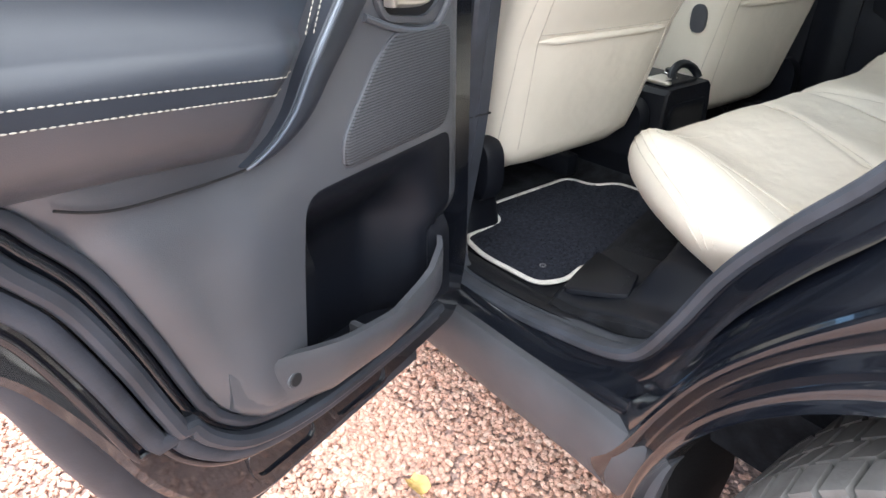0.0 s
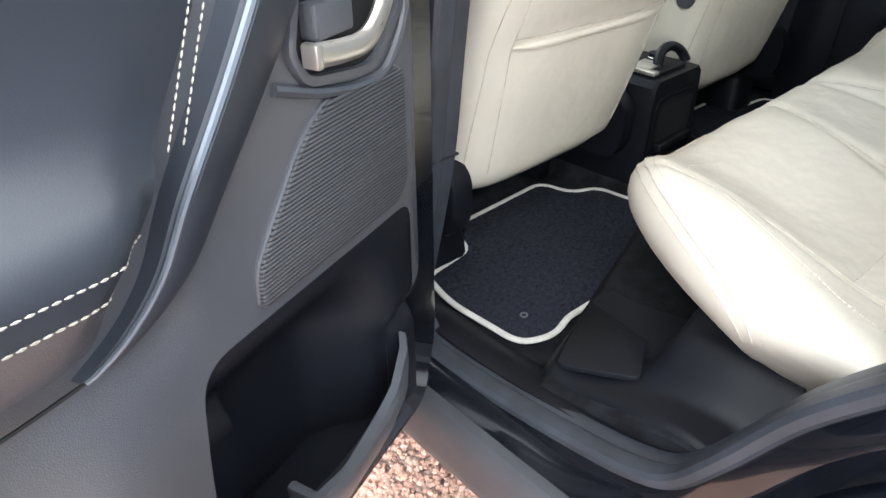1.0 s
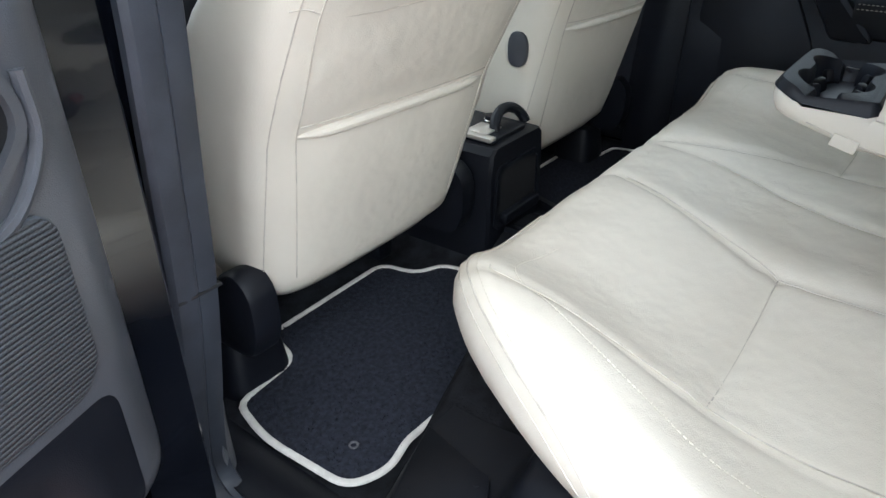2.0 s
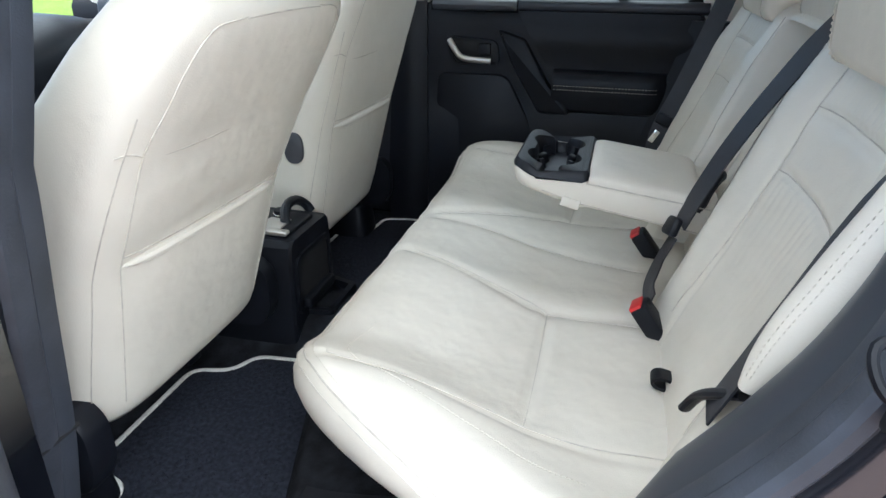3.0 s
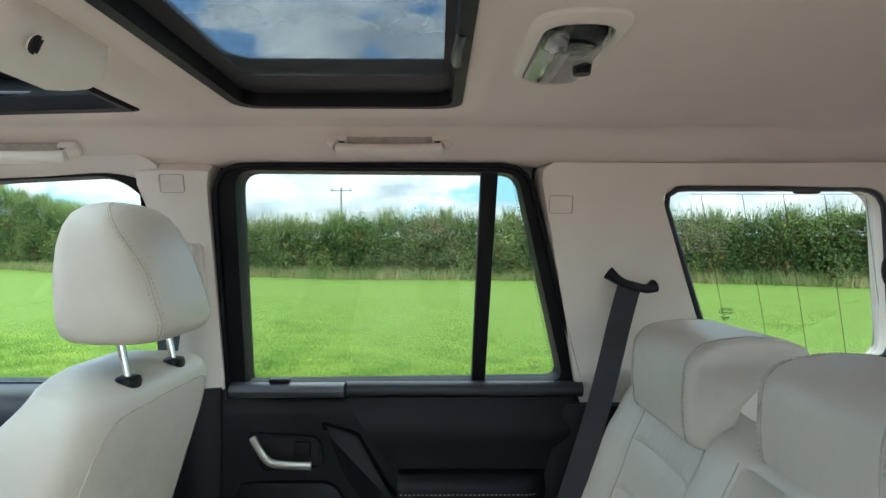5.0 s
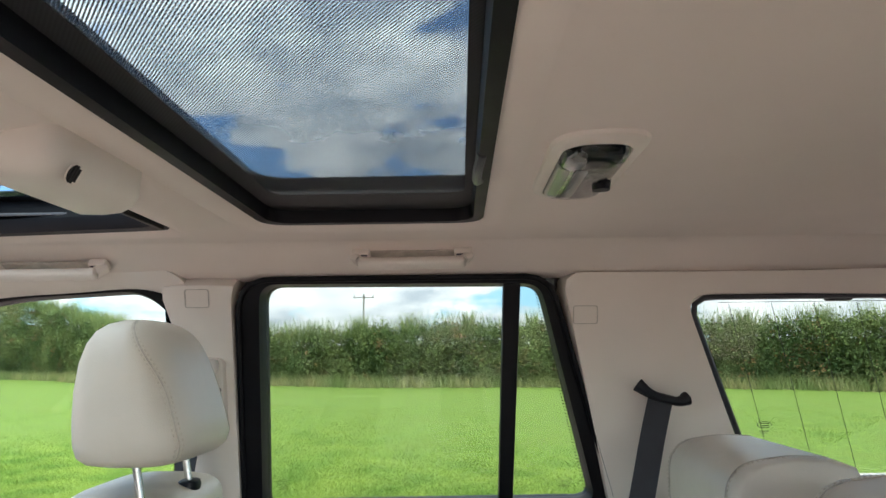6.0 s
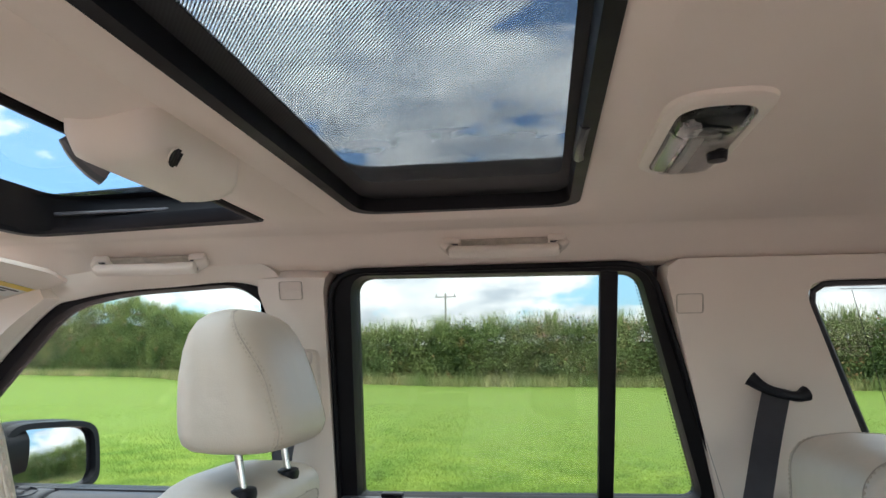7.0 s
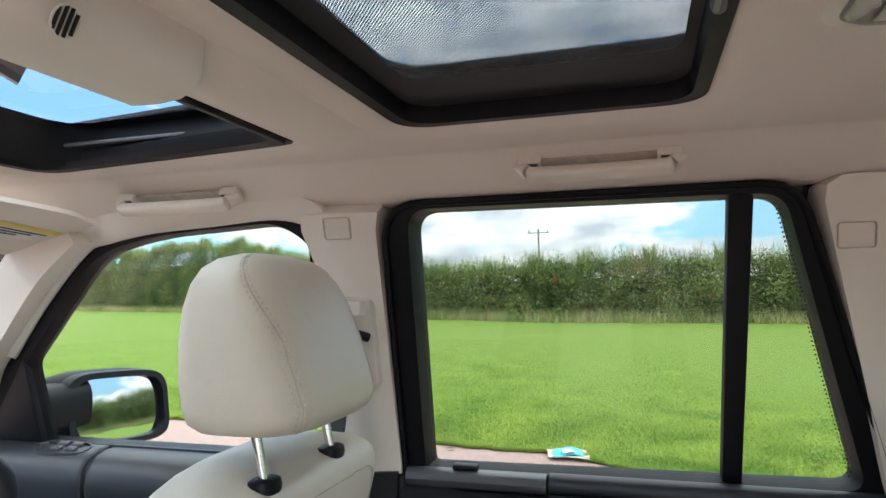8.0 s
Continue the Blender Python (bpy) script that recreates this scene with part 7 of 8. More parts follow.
tr = thing("tunnel_tray", (0.02, 0.10, 0.56), "black tray on the floor tunnel behind the console", "tray")
to = fillet([(-0.080, 0.160), (0.120, 0.160), (0.085, 0.050), (-0.065, 0.048)], 0.012)
tm = lambda x, y, w: (x, y, w)
part("tray_rim", ring_plate(resample(to, 48), resample(inset(to, 0.020), 48), tm, 0.545, 0.580, 0.5), DARKPLASTIC, tr)
part("tray_base", prism(inset(to, 0.018), tm, 0.540, 0.562), DARKPLASTIC, tr)

# ---- dash, steering wheel, door mirror ----
dash = []
for t in lin(-1, 1, 21):
    x = CX + 0.72 * t
    hump = 0.045 * bump1(x, 0.36, 0.16)
    dash.append([(x, y, z + (hump if z > 1.0 else 0)) for y, z in ((0.98, 0.80), (0.93, 0.95), (0.94, 1.03), (0.97, 1.075), (1.03, 1.10), (1.15, 1.105), (1.30, 1.10), (1.30, 0.80))])
ds = thing("dashboard", (CX, 1.1, 0.8), "dark moulded dashboard under the windscreen", "dashboard", kind="structure")
part("moulding", loft(dash), DARKPLASTIC, ds)
part("air_vent", tube([(0.60 + 0.035 * math.cos(a), 0.935, 1.02 + 0.035 * math.sin(a)) for a in lin(0, 6.283, 21)[:-1]], 0.006, 8, True), BARSILVER, ds, "round side air vent")
part("vent_core", cyl((0.60, 0.945, 1.02), (0.60, 0.935, 1.02), 0.03, 0.03, 20), HOLE, ds)
sw = thing("steering_wheel", (0.36, 0.76, 1.08), "black leather steering wheel with silver spokes", "steering wheel")
ax_u, ax_v = V3((1, 0, 0)), V3((0, -0.42, 0.91)).normalized()
ctr = V3((0.36, 0.76, 1.085))
part("rim", tube([ctr + ax_u * 0.185 * math.cos(a) + ax_v * 0.185 * math.sin(a) for a in lin(0, 6.2832, 49)[:-1]], 0.0155, 12, True), SOFTBLACK, sw)
part("hub", box(ctr + V3((0, 0.02, -0.01)), (0.16, 0.06, 0.12), 0.025, 3, Euler((radians(25), 0, 0)).to_matrix()), DARKPLASTIC, sw)
for a in (0.15, math.pi - 0.15, -math.pi / 2):
    part("spoke", tube([ctr + V3((0, 0.01, 0)) + (ax_u * math.cos(a) + ax_v * math.sin(a)) * 0.06, ctr + (ax_u * math.cos(a) + ax_v * math.sin(a)) * 0.175], 0.012, 8), SATIN, sw, "silver spoke")
part("column", cyl(ctr + V3((0, 0.03, -0.015)), ctr + V3((0, 0.25, -0.11)), 0.05, 0.06), DARKPLASTIC, sw)

mir = thing("door_mirror", (1.0, 0.95, 1.2), "satin black door mirror with a silvered glass", "door mirror")
MX, MZ = 1.000, 1.216
mp = lambda x, z, w: (MX + x, 0.930 - 0.153 * x + 0.112 * z + w, MZ + z - 0.05 * x)
hs = []
for a, b, w, sh in ((0.142, 0.090, 0.0, 0.0), (0.150, 0.097, 0.015, 0.0), (0.152, 0.098, 0.05, -0.004), (0.140, 0.085, 0.10, -0.012), (0.10, 0.06, 0.135, -0.02), (0.05, 0.03, 0.15, -0.025)):
    hs.append([mp(x + sh, z, w) for x, z in superring(0, 0, a, b, 40, 4)])
part("housing", loft(hs), FRAMEBLACK, mir, "satin black mirror shell", smooth=60)
ro = superring(0, 0, 0.131, 0.080, 48, 4.5)
part("glass_rim", ring_plate([(x * 1.13, z * 1.19) for x, z in ro], [(x * 0.97, z * 0.96) for x, z in ro], mp, 0.010, -0.016, 0.4), DARKPLASTIC, mir, "black mirror bezel")
part("mirror_glass", loft([[mp(x * k, z * k, 0.004)  for x, z in ro] for k in (0.9, 1.0)] + [[mp(x * k, z * k, 0.0005 + ((x * k) ** 2 + (z * k) ** 2) / 5.0 - 0.0034) for x, z in ro] for k in (1.0, 0.9, 0.8, 0.7, 0.6, 0.5, 0.4, 0.3, 0.2, 0.1, 0.02)]), MIRROR, mir, "convex silvered mirror glass", smooth=60)
part("mirror_arm", loft([[(x, 0.985 + a, 1.238 + z) for a, z in superring(0, 0, 0.055, k, 20, 3)] for x, k in ((0.76, 0.050), (0.80, 0.054), (0.86, 0.058), (0.92, 0.064))]), FRAMEBLACK, mir, "black mirror foot", smooth=60)
single("mirror_sail", prism([(0.876, 1.18), (0.88, 1.375), (1.04, 1.19)], far, 0.012, -0.02, 0.005), DARKPLASTIC, "black triangular mirror sail panel", "door trim")

# ---- roof: glass, blinds, console, lamp, handles, visor ----
rg = thing("rear_roof_window", (CX, -0.25, 1.71), "fixed roof window behind a dark mesh sun blind", "roof window")
part("blind_frame", ring_plate(resample(inset(REAR_HOLE, -0.004), 240), resample(fillet([(0.376, -0.430), (0.376, -0.100), (-0.416, -0.100), (-0.416, -0.430)], 0.045, 10), 240), lambda x, y, w: (x, y, w), 1.734, 1.711, 0.5), FRAMEBLACK, rg, "black blind frame")
bm_mid = [(x, y) for x, y in fillet([(0.268, -0.418), (0.268, -0.130), (-0.40, -0.130), (-0.40, -0.418)], 0.03, 8)]
part("sun_blind", prism(bm_mid, lambda x, y, w: (x, y, w), 1.7316, 1.732), BLIND, rg, "dark woven mesh blind")
hem = G()
hem.join(ring_plate(resample(inset(REAR_HOLE, 0.006), 240), resample(bm_mid, 240), lambda x, y, w: (x, y, w), 1.7335, 1.7325))
part("blind_hem", hem, BLINDEDGE, rg, "dense dark blind border")
gl = part("roof_glass", prism(inset(REAR_HOLE, -0.01), lambda x, y, w: (x, y, w), 1.770, 1.775), ROOFGLASS, rg, "tinted roof glass")
gl.visible_shadow = False
part("pull_handle", tube(smooth_line([(0.02, -0.436, 1.714), (0.05, -0.432, 1.705), (0.10, -0.432, 1.705), (0.13, -0.436, 1.714)], 5), 0.006, 8), PLASTIC, rg, "black blind pull")

fg = thing("front_roof_window", (CX, 0.4, 1.71), "front glass sunroof in a black sliding frame", "roof window")
fi = fillet([(0.405, 0.105), (0.424, 0.500), (-0.464, 0.500), (-0.445, 0.105)], [0.01, 0.05, 0.05, 0.01])
part("well", ring_plate(resample(inset(FRONT_HOLE, -0.004), 200), resample(fillet([(0.385, 0.10), (0.452, 0.58), (-0.492, 0.58), (-0.425, 0.10)], 0.04), 200), lambda x, y, w: (x, y, w), 1.735, 1.711, 0.4), FRAMEBLACK, fg, "black sliding frame")
well = loft([[(x, y, 1.716) for x, y in resample(fillet([(0.388, 0.098), (0.456, 0.585), (-0.496, 0.585), (-0.428, 0.098)], 0.04), 70)], [(x, y, 1.772) for x, y in resample(inset(fi, -0.02), 70)], [(x, y, 1.775) for x, y in resample(fi, 70)]], caps=False)
part("inner_frame", well, FRAMEBLACK, fg, "dark inner frame and rails")
for sx in (0.428, -0.468):
    part("slide_rail", box((sx, 0.31, 1.744), (0.010, 0.40, 0.006), 0.002), PLASTIC, fg, "grey metal slide rail")
g2 = part("roof_glass", prism(inset(FRONT_HOLE, 0.02), lambda x, y, w: (x, y, w), 1.776, 1.780), ROOFGLASS, fg, "tinted roof glass")
g2.visible_shadow = False
part("wind_hook", tube(smooth_line([(-0.036, 0.122, 1.716), (-0.026, 0.114, 1.700), (-0.014, 0.104, 1.688), (-0.002, 0.096, 1.682)], 5), lambda t: 0.008 + 0.006 * t, 10), PLASTIC, fg, "black blind catch")

part("rear_strip", box((CX, 0.092, 1.716), (0.82, 0.008, 0.022), 0.002), FRAMEBLACK, fg, "dark strip along the opening")
oc = thing("overhead_console", (0.0, 0.03, 1.68), "cream overhead housing with a slotted microphone vent", "overhead console")
orows = []
for t in [0, 0.012, 0.04, 0.08] + lin(0.13, 0.87, 12) + [0.92, 0.96, 0.988, 1.0]:
    e = min(t, 1 - t)
    k = 0.30 + 0.70 * math.sqrt(1 - (1 - min(1, e / (0.16 if t < 0.5 else 0.08))) ** 2)
    x = -0.152 + 0.198 * t
    orows.append([(x, y, z) for y, z in ((-0.047 * k, 1.708), (-0.047 * k, 1.704 - 0.010 * k), (-0.046 * k, 1.704 - 0.030 * k), (-0.040 * k, 1.704 - 0.042 * k), (-0.026 * k, 1.704 - 0.049 * k), (-0.005, 1.704 - 0.051 * k), (0.020 * k, 1.704 - 0.050 * k), (0.036 * k, 1.704 - 0.043 * k), (0.046 * k, 1.704 - 0.024 * k), (0.050 * k, 1.708))])
part("housing", loft(orows), CREAMTRIM, oc, smooth=60)
vc = V3((-0.098, -0.0460, 1.6645))
vent = part("vent", tube([vc + V3((0.0098 * math.cos(a), 0.0045 * math.sin(a), -0.0090 * math.sin(a))) for a in lin(0, 6.283, 25)[:-1]], 0.0009, 6, True), CREAMTRIM, oc)
for k in range(4):
    o = -0.0066 + 0.0044 * k
    hgt = math.sqrt(max(0, 0.0095 ** 2 - o * o))
    part("slot", tube([vc + V3((o, -hgt * 0.45, hgt * 0.9)), vc + V3((o, hgt * 0.45, -hgt * 0.9))], 0.0013, 6), HOLE, vent, "dark slot")

cl = thing("courtesy_lamp", (-0.015, -0.53, 1.70), "cream ceiling lamp with a clear ribbed lens", "ceiling lamp")
lo = fillet([(0.172, -0.602), (0.168, -0.502), (-0.086, -0.502), (-0.092, -0.602)], 0.045, 7)
cc = (0.044, -0.551)
ln = fillet([(0.152, -0.586), (0.150, -0.516), (-0.064, -0.516), (-0.066, -0.586)], 0.034, 7)
part("bezel", loft([[(x, y, 1.704) for x, y in lo], [(x, y, 1.699) for x, y in inset(lo, 0.002)], [(x, y, 1.6965) for x, y in inset(lo, 0.006)], [(x, y, 1.695) for x, y in inset(ln, -0.001)], [(x, y, 1.700) for x, y in ln]], caps=False), CREAMTRIM, cl, "cream lamp surround")
part("reflector", prism(inset(ln, -0.001), lambda x, y, w: (x, y, w), 1.703, 1.7005), GREYPLASTIC, cl)
part("lens", loft([[(cc[0] + (x - cc[0]) * k, cc[1] + (y - cc[1]) * k, z) for x, y in ln] for k, z in ((0.995, 1.700), (0.97, 1.693), (0.88, 1.688), (0.7, 1.6855), (0.3, 1.684))]), LENS, cl, "clear ribbed lens", smooth=60)
for sy in (-0.5262, -0.5438):
    part("bulb_cover", box((0.068, sy, 1.6968), (0.125, 0.0125, 0.006), 0.002), LABELWHITE, cl, "white diffuser strip")
part("switch", cyl((0.060, -0.575, 1.692), (0.060, -0.575, 1.680), 0.012, 0.010, 16), DARKPLASTIC, cl, "dark lamp switch")


def grab_handle(y0, y1, x, z):
    h = thing("grab_handle", (x, (y0 + y1) / 2, z), "cream folding roof grab handle", "grab handle", "roof grab handles")
    part("grip", sweep(smooth_line([(x + 0.012, y0, z + 0.010), (x, y0 + 0.012, z), (x - 0.004, y0 + 0.03, z - 0.004), (x - 0.004, y1 - 0.03, z - 0.004), (x, y1 - 0.012, z), (x + 0.012, y1, z + 0.010)], 5), superring(0, 0, 0.013, 0.009, 14, 3), (-0.5, 0, -0.8)), CREAMTRIM, h, smooth=60)
    for y in (y0 + 0.012, y1 - 0.012):
        hb = part("hinge_block", box((x + 0.012, y, z + 0.014), (0.028, 0.034, 0.016), 0.004, rot=Euler((0, radians(32), 0)).to_matrix()), CREAMTRIM, h)
        part("hinge_gap", box((x + 0.002, y, z + 0.013), (0.006, 0.026, 0.006), 0.001), GREYPLASTIC, hb)
    # Inset in the darker seam colour, standing for the shadow under the grip.
    part("recess", box((x + 0.018, (y0 + y1) / 2, z + 0.017), (0.02, y1 - y0 - 0.05, 0.006), 0.002, rot=Euler((0, radians(32), 0)).to_matrix()), SEAM, h)
    return h


grab_handle(-0.428, -0.210, 0.535, 1.668)
grab_handle(0.275, 0.508, 0.542, 1.655)

vz = thing("sun_visor", (0.40, 0.72, 1.66), "cream padded sun visor with a warning label", "sun visor")
vs_pt = lambda u, v: (0.10 + 0.490 * u - 0.02 * sstep(0.25, 0.0, v) * sstep(0.8, 1.0, u), 0.555 + 0.27 * v + 0.03 * sstep(0.75, 1.0, u) * (1 - v), 1.653 - 0.020 * u * u - 0.047 * v)
part("pad", slab(vs_pt, lin(0, 1, 14), lin(0, 1, 8), (0, 0.002, 0.008)), CREAMTRIM, vz, smooth=60)
lab = lambda a, b, c, d_, o: slab(lambda u, v: tuple(V3(vs_pt(a + (b - a) * u, c + (d_ - c) * v)) - V3((0, 0, o))), [0, 1], [0, 1], (0, 0, 0.0008))
part("label", lab(0.66, 0.95, 0.30, 0.58, 0.0012), LABELWHITE, vz, "white warning label with plain bars")
part("label_band", lab(0.66, 0.95, 0.30, 0.37, 0.0024), YELLOW, vz, "yellow label band")
for k in range(3):
    part("label_bar", lab(0.69, 0.92 - 0.05 * k, 0.41 + 0.05 * k, 0.43 + 0.05 * k, 0.0022), GREYPLASTIC, vz)


# ---- outside: gravel, lawn, hedge ----
gr = sheet(lambda x, y: (x, y, -0.005 + 0.003 * noise.noise((x * 3, y * 3, 0))), [-3000, -40] + lin(-12, 8, 90) + [40, 3000], [-3000, -40] + lin(-12, 12, 100) + [40, 3000])
single("ground", gr, GRAVEL, "pink gravel drive round the car", "gravel", kind="structure")
EDGE_PTS = [(-60, 4.2), (-8, 4.8), (-0.3, 5.42), (0.09, 5.66), (0.57, 5.88), (1.12, 5.94), (2.2, 6.1), (4.25, 6.46), (5.3, 6.58), (7.3, 6.2), (12, 5.6), (80, 5.6)]
edge_x = lambda y: lerp_table(EDGE_PTS, y) + 0.07 * noise.noise((y * 1.3, 3.0, 0)) + 0.06 * noise.noise((y * 5, 9.0, 0))
ly = [-3000, -60] + lin(-30, 40, 160) + [80, 3000]
lw = sheet(lambda y, k: ((edge_x(y) if abs(y) < 100 else 6) + [0, 0.05, 0.2, 2, 6, 15, 40, 3000][int(k)], y, [-0.010, 0.002, 0.008, 0.012, 0.02, 0.03, 0.03, 0.0][int(k)] + 0.02 * noise.noise((y * 0.7, k * 3.1, 0))), ly, range(8))
single("lawn", lw, LAWN, "bright green mown lawn", "grass", kind="structure")


def blades(n, seed, region, h0, h1, wide, bend=0.45):
    """Many upright grass blades as single triangles."""
    rng = np.random.default_rng(seed)
    p = region(rng, n)
    ang, lean = rng.uniform(0, 2 * np.pi, n), rng.uniform(0, 2 * np.pi, n)
    h = rng.uniform(h0, h1, n)
    w = wide * rng.uniform(0.6, 1.3, n)
    dx, dy = np.cos(ang) * w, np.sin(ang) * w
    v = np.empty((n, 3, 3))
    v[:, 0] = p + np.stack([dx, dy, 0 * dx], 1)
    v[:, 1] = p - np.stack([dx, dy, 0 * dx], 1)
    v[:, 2] = p + np.stack([np.cos(lean) * h * bend, np.sin(lean) * h * bend, h], 1)
    return v.reshape(-1, 3), np.arange(3 * n).reshape(-1, 3)


def tri_object(name, v, f, material, label, category):
    me = bpy.data.meshes.new(name)
    me.from_pydata(v.tolist(), [], f.tolist())
    me.materials.append(material)
    return tagged(new(name, me), label, category, kind="stuff")


def lawn_region(rng, n):
    d = rng.uniform(0, 1, n) ** 2.6 * 13
    y = rng.uniform(-1, 1, n) * (5 + d * 0.9) + 3 + d * 0.1
    x = np.array([edge_x(b) for b in y]) + d - 0.10 + 0.13 * np.minimum(1, d * 8)
    return np.stack([x, y, np.full(n, 0.004)], 1)


v, f = blades(620000, 5, lawn_region, 0.018, 0.045, 0.0042, 0.9)
tri_object("grass_blades", v, f, BLADE, "short green grass blades on the lawn", "grass")

HEDGE = smooth_line([(12, -36, 0), (19, -24, 0), (24, -16.7, 0), (28, -11.5, 0), (29.4, -7, 0), (30.3, -3, 0), (30.9, 3, 0), (33.5, 8, 0), (38.3, 19.8, 0), (48, 32, 0), (63, 68, 0)], 12)
HP = np.array(HEDGE)
HL = np.r_[0, np.cumsum(np.linalg.norm(np.diff(HP, axis=0), axis=1))]


def along(s):
    x, y = np.interp(s, HL, HP[:, 0]), np.interp(s, HL, HP[:, 1])
    x2, y2 = np.interp(s + 0.3, HL, HP[:, 0]), np.interp(s + 0.3, HL, HP[:, 1])
    tx, ty = x2 - x, y2 - y
    q = np.hypot(tx, ty) + 1e-9
    return x, y, ty / q, -tx / q


def h_top(s):
    tall = 1 + 1.25 * sstep(14, 40, float(np.interp(s, HL, HP[:, 1])))
    return tall * (2.72 + 0.50 * noise.noise((s * 0.16, 1.0, 0)) + 0.28 * noise.noise((s * 0.7, 4.0, 0))) + 0.16 * noise.noise((s * 2.3, 8.0, 0))


def hedge_leaves(n, seed, size, patches=False):
    """Leaves gathered in clumps, with an uneven front and top."""
    rng = np.random.default_rng(seed)
    m = n // 28
    s = rng.uniform(0, HL[-1] * 0.985, m)
    if patches:
        s = np.floor(s / 3.7) * 3.7 + rng.normal(0, 0.55, m) + 1.3 * np.sin(s * 7.1) ** 3
        s = np.clip(s, 0, HL[-1] * 0.985)
    top = np.array([h_top(a) for a in s])
    k = rng.uniform(0, 1, m) ** 0.8
    z = 0.15 + k * (top - 0.15)
    dep = rng.uniform(0, 1, m) ** 1.5 * 1.2 + 0.45 * (k - 0.4) ** 2 + np.array([0.40 * noise.noise((a * 0.9, b * 1.1, 2.0)) + 0.75 * noise.noise((a * 0.33, b * 0.5, 6.0)) for a, b in zip(s, z)])
    x, y, nx, ny = along(s)
    c = np.stack([x + nx * dep, y + ny * dep, z], 1)
    rep = np.repeat(c, 28, axis=0)
    N = len(rep)
    spread = np.repeat(rng.uniform(0.10, 0.28, m), 28)
    rep = rep + rng.normal(0, 1, (N, 3)) * spread[:, None] * np.array([0.8, 0.8, 1.0])
    rep[:, 2] = np.maximum(rep[:, 2], 0.03)
    a = rng.normal(0, 1, (N, 3))
    a /= np.linalg.norm(a, axis=1)[:, None]
    b = np.cross(a, rng.normal(0, 1, (N, 3)))
    b /= np.linalg.norm(b, axis=1)[:, None] + 1e-9
    L = size * rng.uniform(0.6, 1.4, N)[:, None]
    v = np.empty((N, 4, 3))
    v[:, 0], v[:, 1], v[:, 2], v[:, 3] = rep - a * L, rep + b * L * 0.5, rep + a * L, rep - b * L * 0.5
    return v.reshape(-1, 3), np.arange(4 * N).reshape(-1, 4)


v, f = hedge_leaves(540000, 3, 0.058)
tri_object("hedge_leaves", v, f, LEAFY, "dense dark green field hedge with brambles", "hedge")
v, f = hedge_leaves(26000, 9, 0.055, True)
tri_object("hedge_dry_leaves", v, f, TWIG, "patches of brown dry bramble in the hedge", "hedge")
core = sheet(lambda i, k: (HEDGE[int(i)][0] + 1.0 + 0.1 * k, HEDGE[int(i)][1] - 0.5, [0, 0.7, 1.4, 2.0][int(k)] * (1 + 1.25 * sstep(14, 40, HEDGE[int(i)][1]))), range(len(HEDGE)), range(4))
single("hedge_core", core, LEAFY, "shaded inside of the hedge", "hedge", kind="stuff")


def hedge_grass(rng, n):
    s = rng.uniform(0, HL[-1] * 0.985, n)
    x, y, nx, ny = along(s)
    o = rng.uniform(-1.3, 0.25, n)
    return np.stack([x + nx * o, y + ny * o, np.full(n, 0.02)], 1)


v, f = blades(26000, 11, hedge_grass, 0.25, 0.75, 0.014)
tri_object("long_grass", v, f, DRYGRASS, "straw-coloured long grass along the hedge foot", "grass")


def hedge_top_grass(rng, n):
    s = rng.uniform(0, HL[-1] * 0.985, n)
    s = s + 0.5 * np.sin(s * 2.1)
    x, y, nx, ny = along(s)
    o = rng.uniform(0.1, 1.0, n)
    return np.stack([x + nx * o, y + ny * o, np.array([h_top(a) - 0.35 for a in s])], 1)


v, f = blades(30000, 12, hedge_top_grass, 0.5, 1.4, 0.013, 0.3)
tri_object("tall_stems", v, f, STEM, "thin pale stems standing above the hedge", "hedge")

pole = thing("utility_pole", (45.0, 6.3, 0), "weathered wooden utility pole with a crossarm", "utility pole")
part("pole", cyl((45.0, 6.3, 0), (45.0, 6.3, 5.75), 0.085, 0.065, 10), WOODPOLE, pole)
part("crossarm", box((45.0, 6.3, 5.5), (0.07, 1.5, 0.07), 0.01), WOODPOLE, pole)
for k in (-0.65, 0.0, 0.65):
    part("insulator", cyl((45.0, 6.3 + k, 5.55), (45.0, 6.3 + k, 5.73), 0.045, 0.03, 8), WOODPOLE, pole)

bagt = thing("litter_bag", (5.6, 0.1, 0.0), "flattened light blue and buff packet lying on the drive edge", "litter")
part("paper", slab(lambda u, v: (5.54 + 0.30 * u, 0.10 + 0.36 * v + 0.06 * u, 0.030 + 0.012 * math.sin(7 * u + 3 * v)), lin(0, 1, 8), lin(0, 1, 8), (0, 0, -0.006)), PAPER, bagt, "buff paper sheet")
part("blue_packet", slab(lambda u, v: (5.57 + 0.26 * u, 0.16 + 0.26 * v + 0.04 * u, 0.045 + 0.018 * math.sin(6 * u + 5 * v)), lin(0, 1, 8), lin(0, 1, 8), (0, 0, -0.008)), BLUE, bagt, "light blue plastic packet")
part("white_panel", slab(lambda u, v: (5.62 + 0.10 * u, 0.22 + 0.12 * v + 0.04 * u, 0.062 + 0.010 * math.sin(6 * u + 5 * v)), lin(0, 1, 5), lin(0, 1, 5), (0, 0, -0.004)), LABELWHITE, bagt)

# pebbles: the nearest ones each an object, the rest one mass
ico = bmesh.new()
bmesh.ops.create_icosphere(ico, subdivisions=1, radius=1.0)
IV = np.array([tuple(v.co) for v in ico.verts])
IF = np.array([[v.index for v in f.verts] for f in ico.faces])
ico.free()
rng = np.random.default_rng(21)
kinds = []
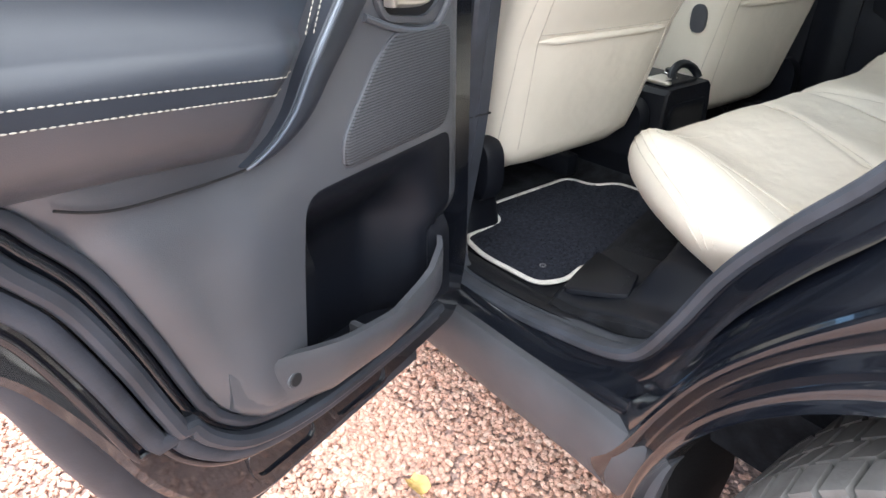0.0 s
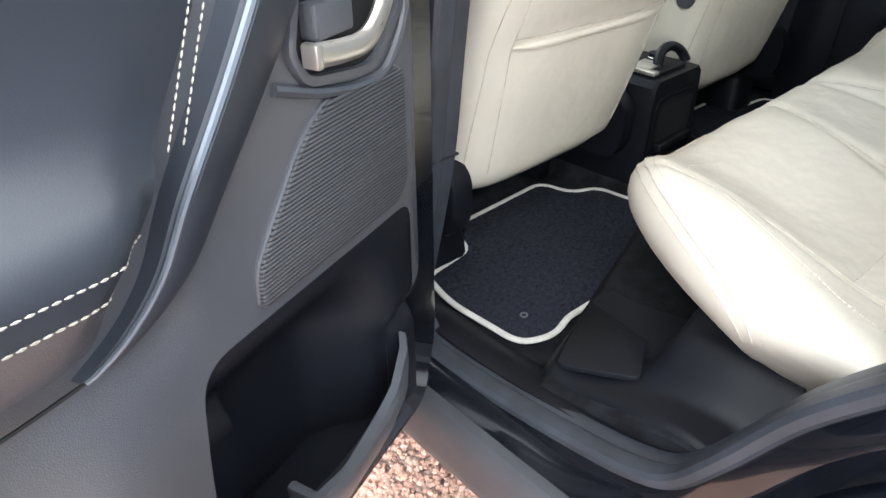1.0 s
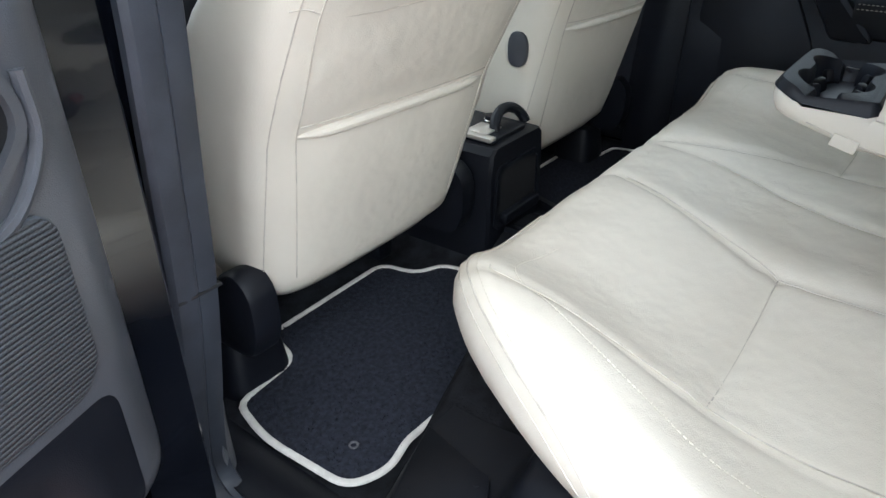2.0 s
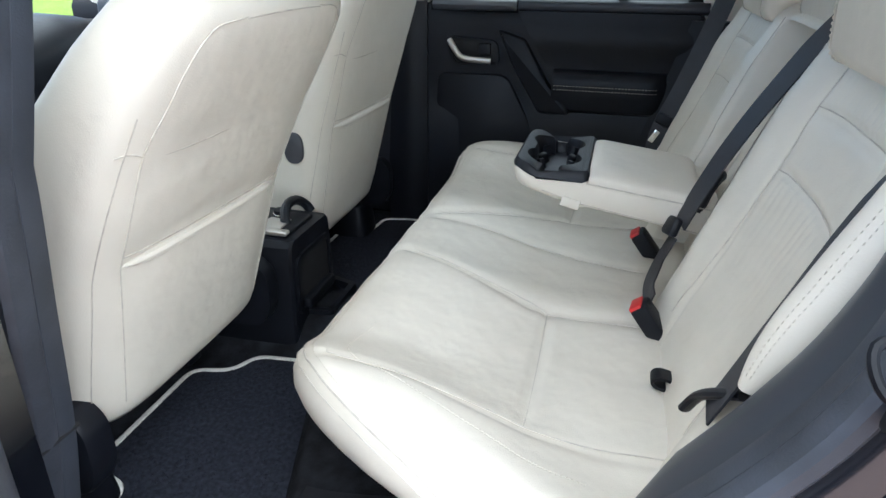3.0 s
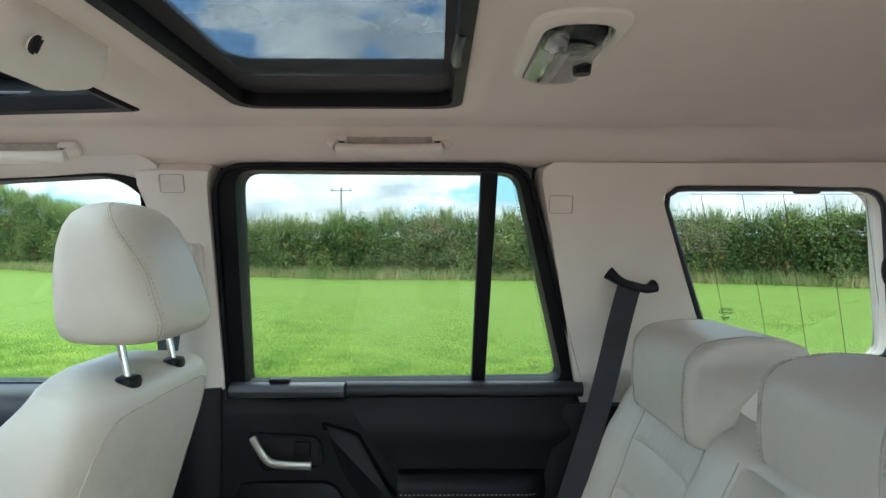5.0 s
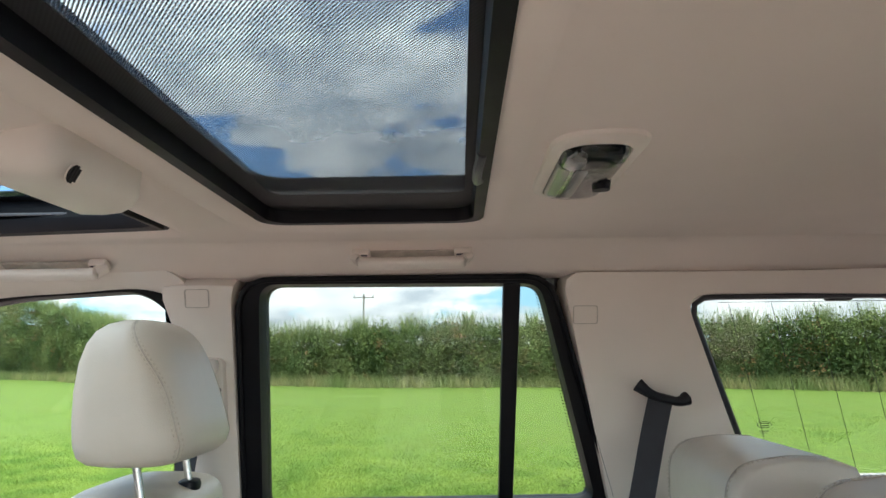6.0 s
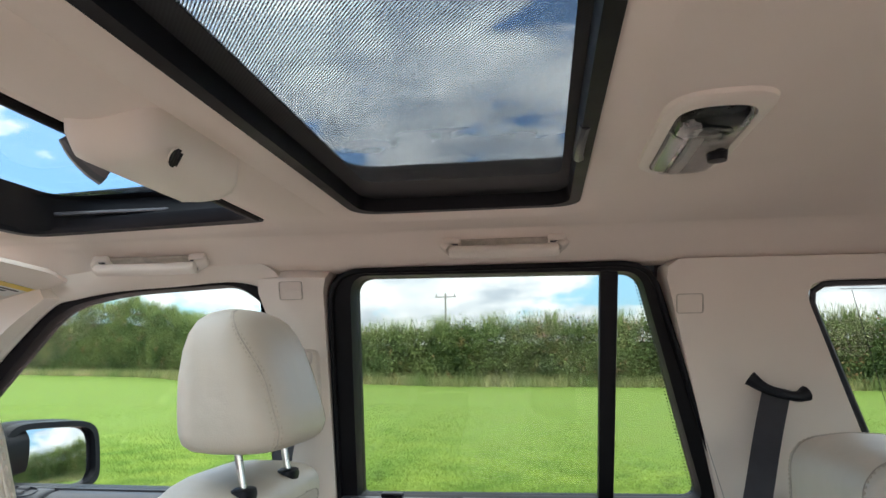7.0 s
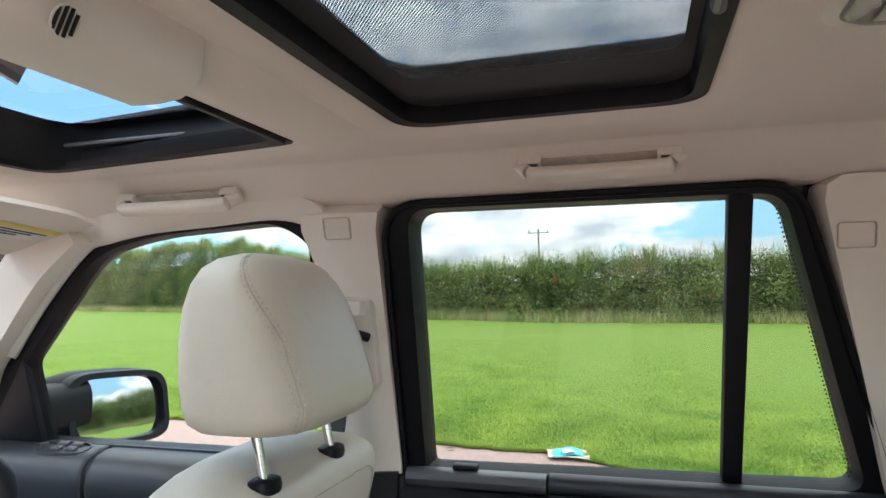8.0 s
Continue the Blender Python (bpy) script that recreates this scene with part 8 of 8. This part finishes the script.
for k in range(8):
    vv = IV * (1 + rng.normal(0, 0.13, (len(IV), 1))) * np.array([1.0, rng.uniform(0.65, 0.9), rng.uniform(0.5, 0.7)])
    me = bpy.data.meshes.new("pebble")
    me.from_pydata(vv.tolist(), [], IF.tolist())
    for p in me.polygons:
        p.use_smooth = k % 2 == 0
    me.materials.append(PEBBLE)
    kinds.append((me, vv))


def pebble_spots(n, x0, x1, y0, y1):
    return np.stack([rng.uniform(x0, x1, n), rng.uniform(y0, y1, n)], 1)


bed = thing("gravel_stones", (-1.0, 0.2, 0.0), "loose pale pink gravel stones under the open door", "gravel", kind="stuff")
near_spots = pebble_spots(300, -1.08, -0.82, 0.10, 0.42)
for (x, y) in near_spots:
    me, _ = kinds[int(rng.integers(8))]
    ob = new("pebble", me)
    r = rng.uniform(0.0055, 0.0115)
    ob.parent = bed
    ob.matrix_basis = Matrix.LocRotScale((x + 1.0, y - 0.2, r * rng.uniform(0.2, 0.9)), Euler(rng.uniform(-0.5, 0.5, 2).tolist() + [rng.uniform(0, 6.28)]), (r, r, r))
vs_, fs_ = [], []
spots = np.concatenate([pebble_spots(9000, -2.2, 0.0, -0.9, 1.3), pebble_spots(15000, -1.75, -0.45, -0.35, 1.0), pebble_spots(1200, -1.08, -0.82, 0.10, 0.42)])
off = 0
for x, y in spots:
    _, vv = kinds[int(rng.integers(8))]
    r = rng.uniform(0.005, 0.0115)
    a = rng.uniform(0, 6.28)
    c, s = math.cos(a), math.sin(a)
    tl = rng.uniform(-0.5, 0.5)
    w = vv @ np.array([[c, s, 0], [-s, c, 0], [0, 0, 1]]) @ np.array([[1, 0, tl], [0, 1, 0], [-tl, 0, 1]])
    vs_.append(w * r + np.array([x, y, r * rng.uniform(-0.2, 0.7)]))
    fs_.append(IF + off)
    off += len(IV)
v, f = np.concatenate(vs_), np.concatenate(fs_)
tri_object("gravel_mass", v, f, PEBBLE, "loose pale pink gravel stones round the car", "gravel")

lf = thing("fallen_leaf", (-0.955, 0.03, 0.01), "curled yellow fallen leaf on the gravel", "leaf")
part("blade", slab(lambda u, v: (-0.955 + 0.035 * (u - 0.5) * (1.4 - abs(v - 0.4)) , 0.033 + 0.06 * (v - 0.5), 0.020 + 0.012 * (u - 0.5) ** 2 * 4 + 0.006 * math.sin(5 * v)), lin(0, 1, 7), lin(0, 1, 8), (0, 0, 0.0006)), DEADLEAF, lf)
part("stalk", tube([(-0.955, 0.005, 0.02), (-0.9555, 0.06, 0.018), (-0.965, -0.027, 0.015)], 0.0012, 5), DEADLEAF, lf)
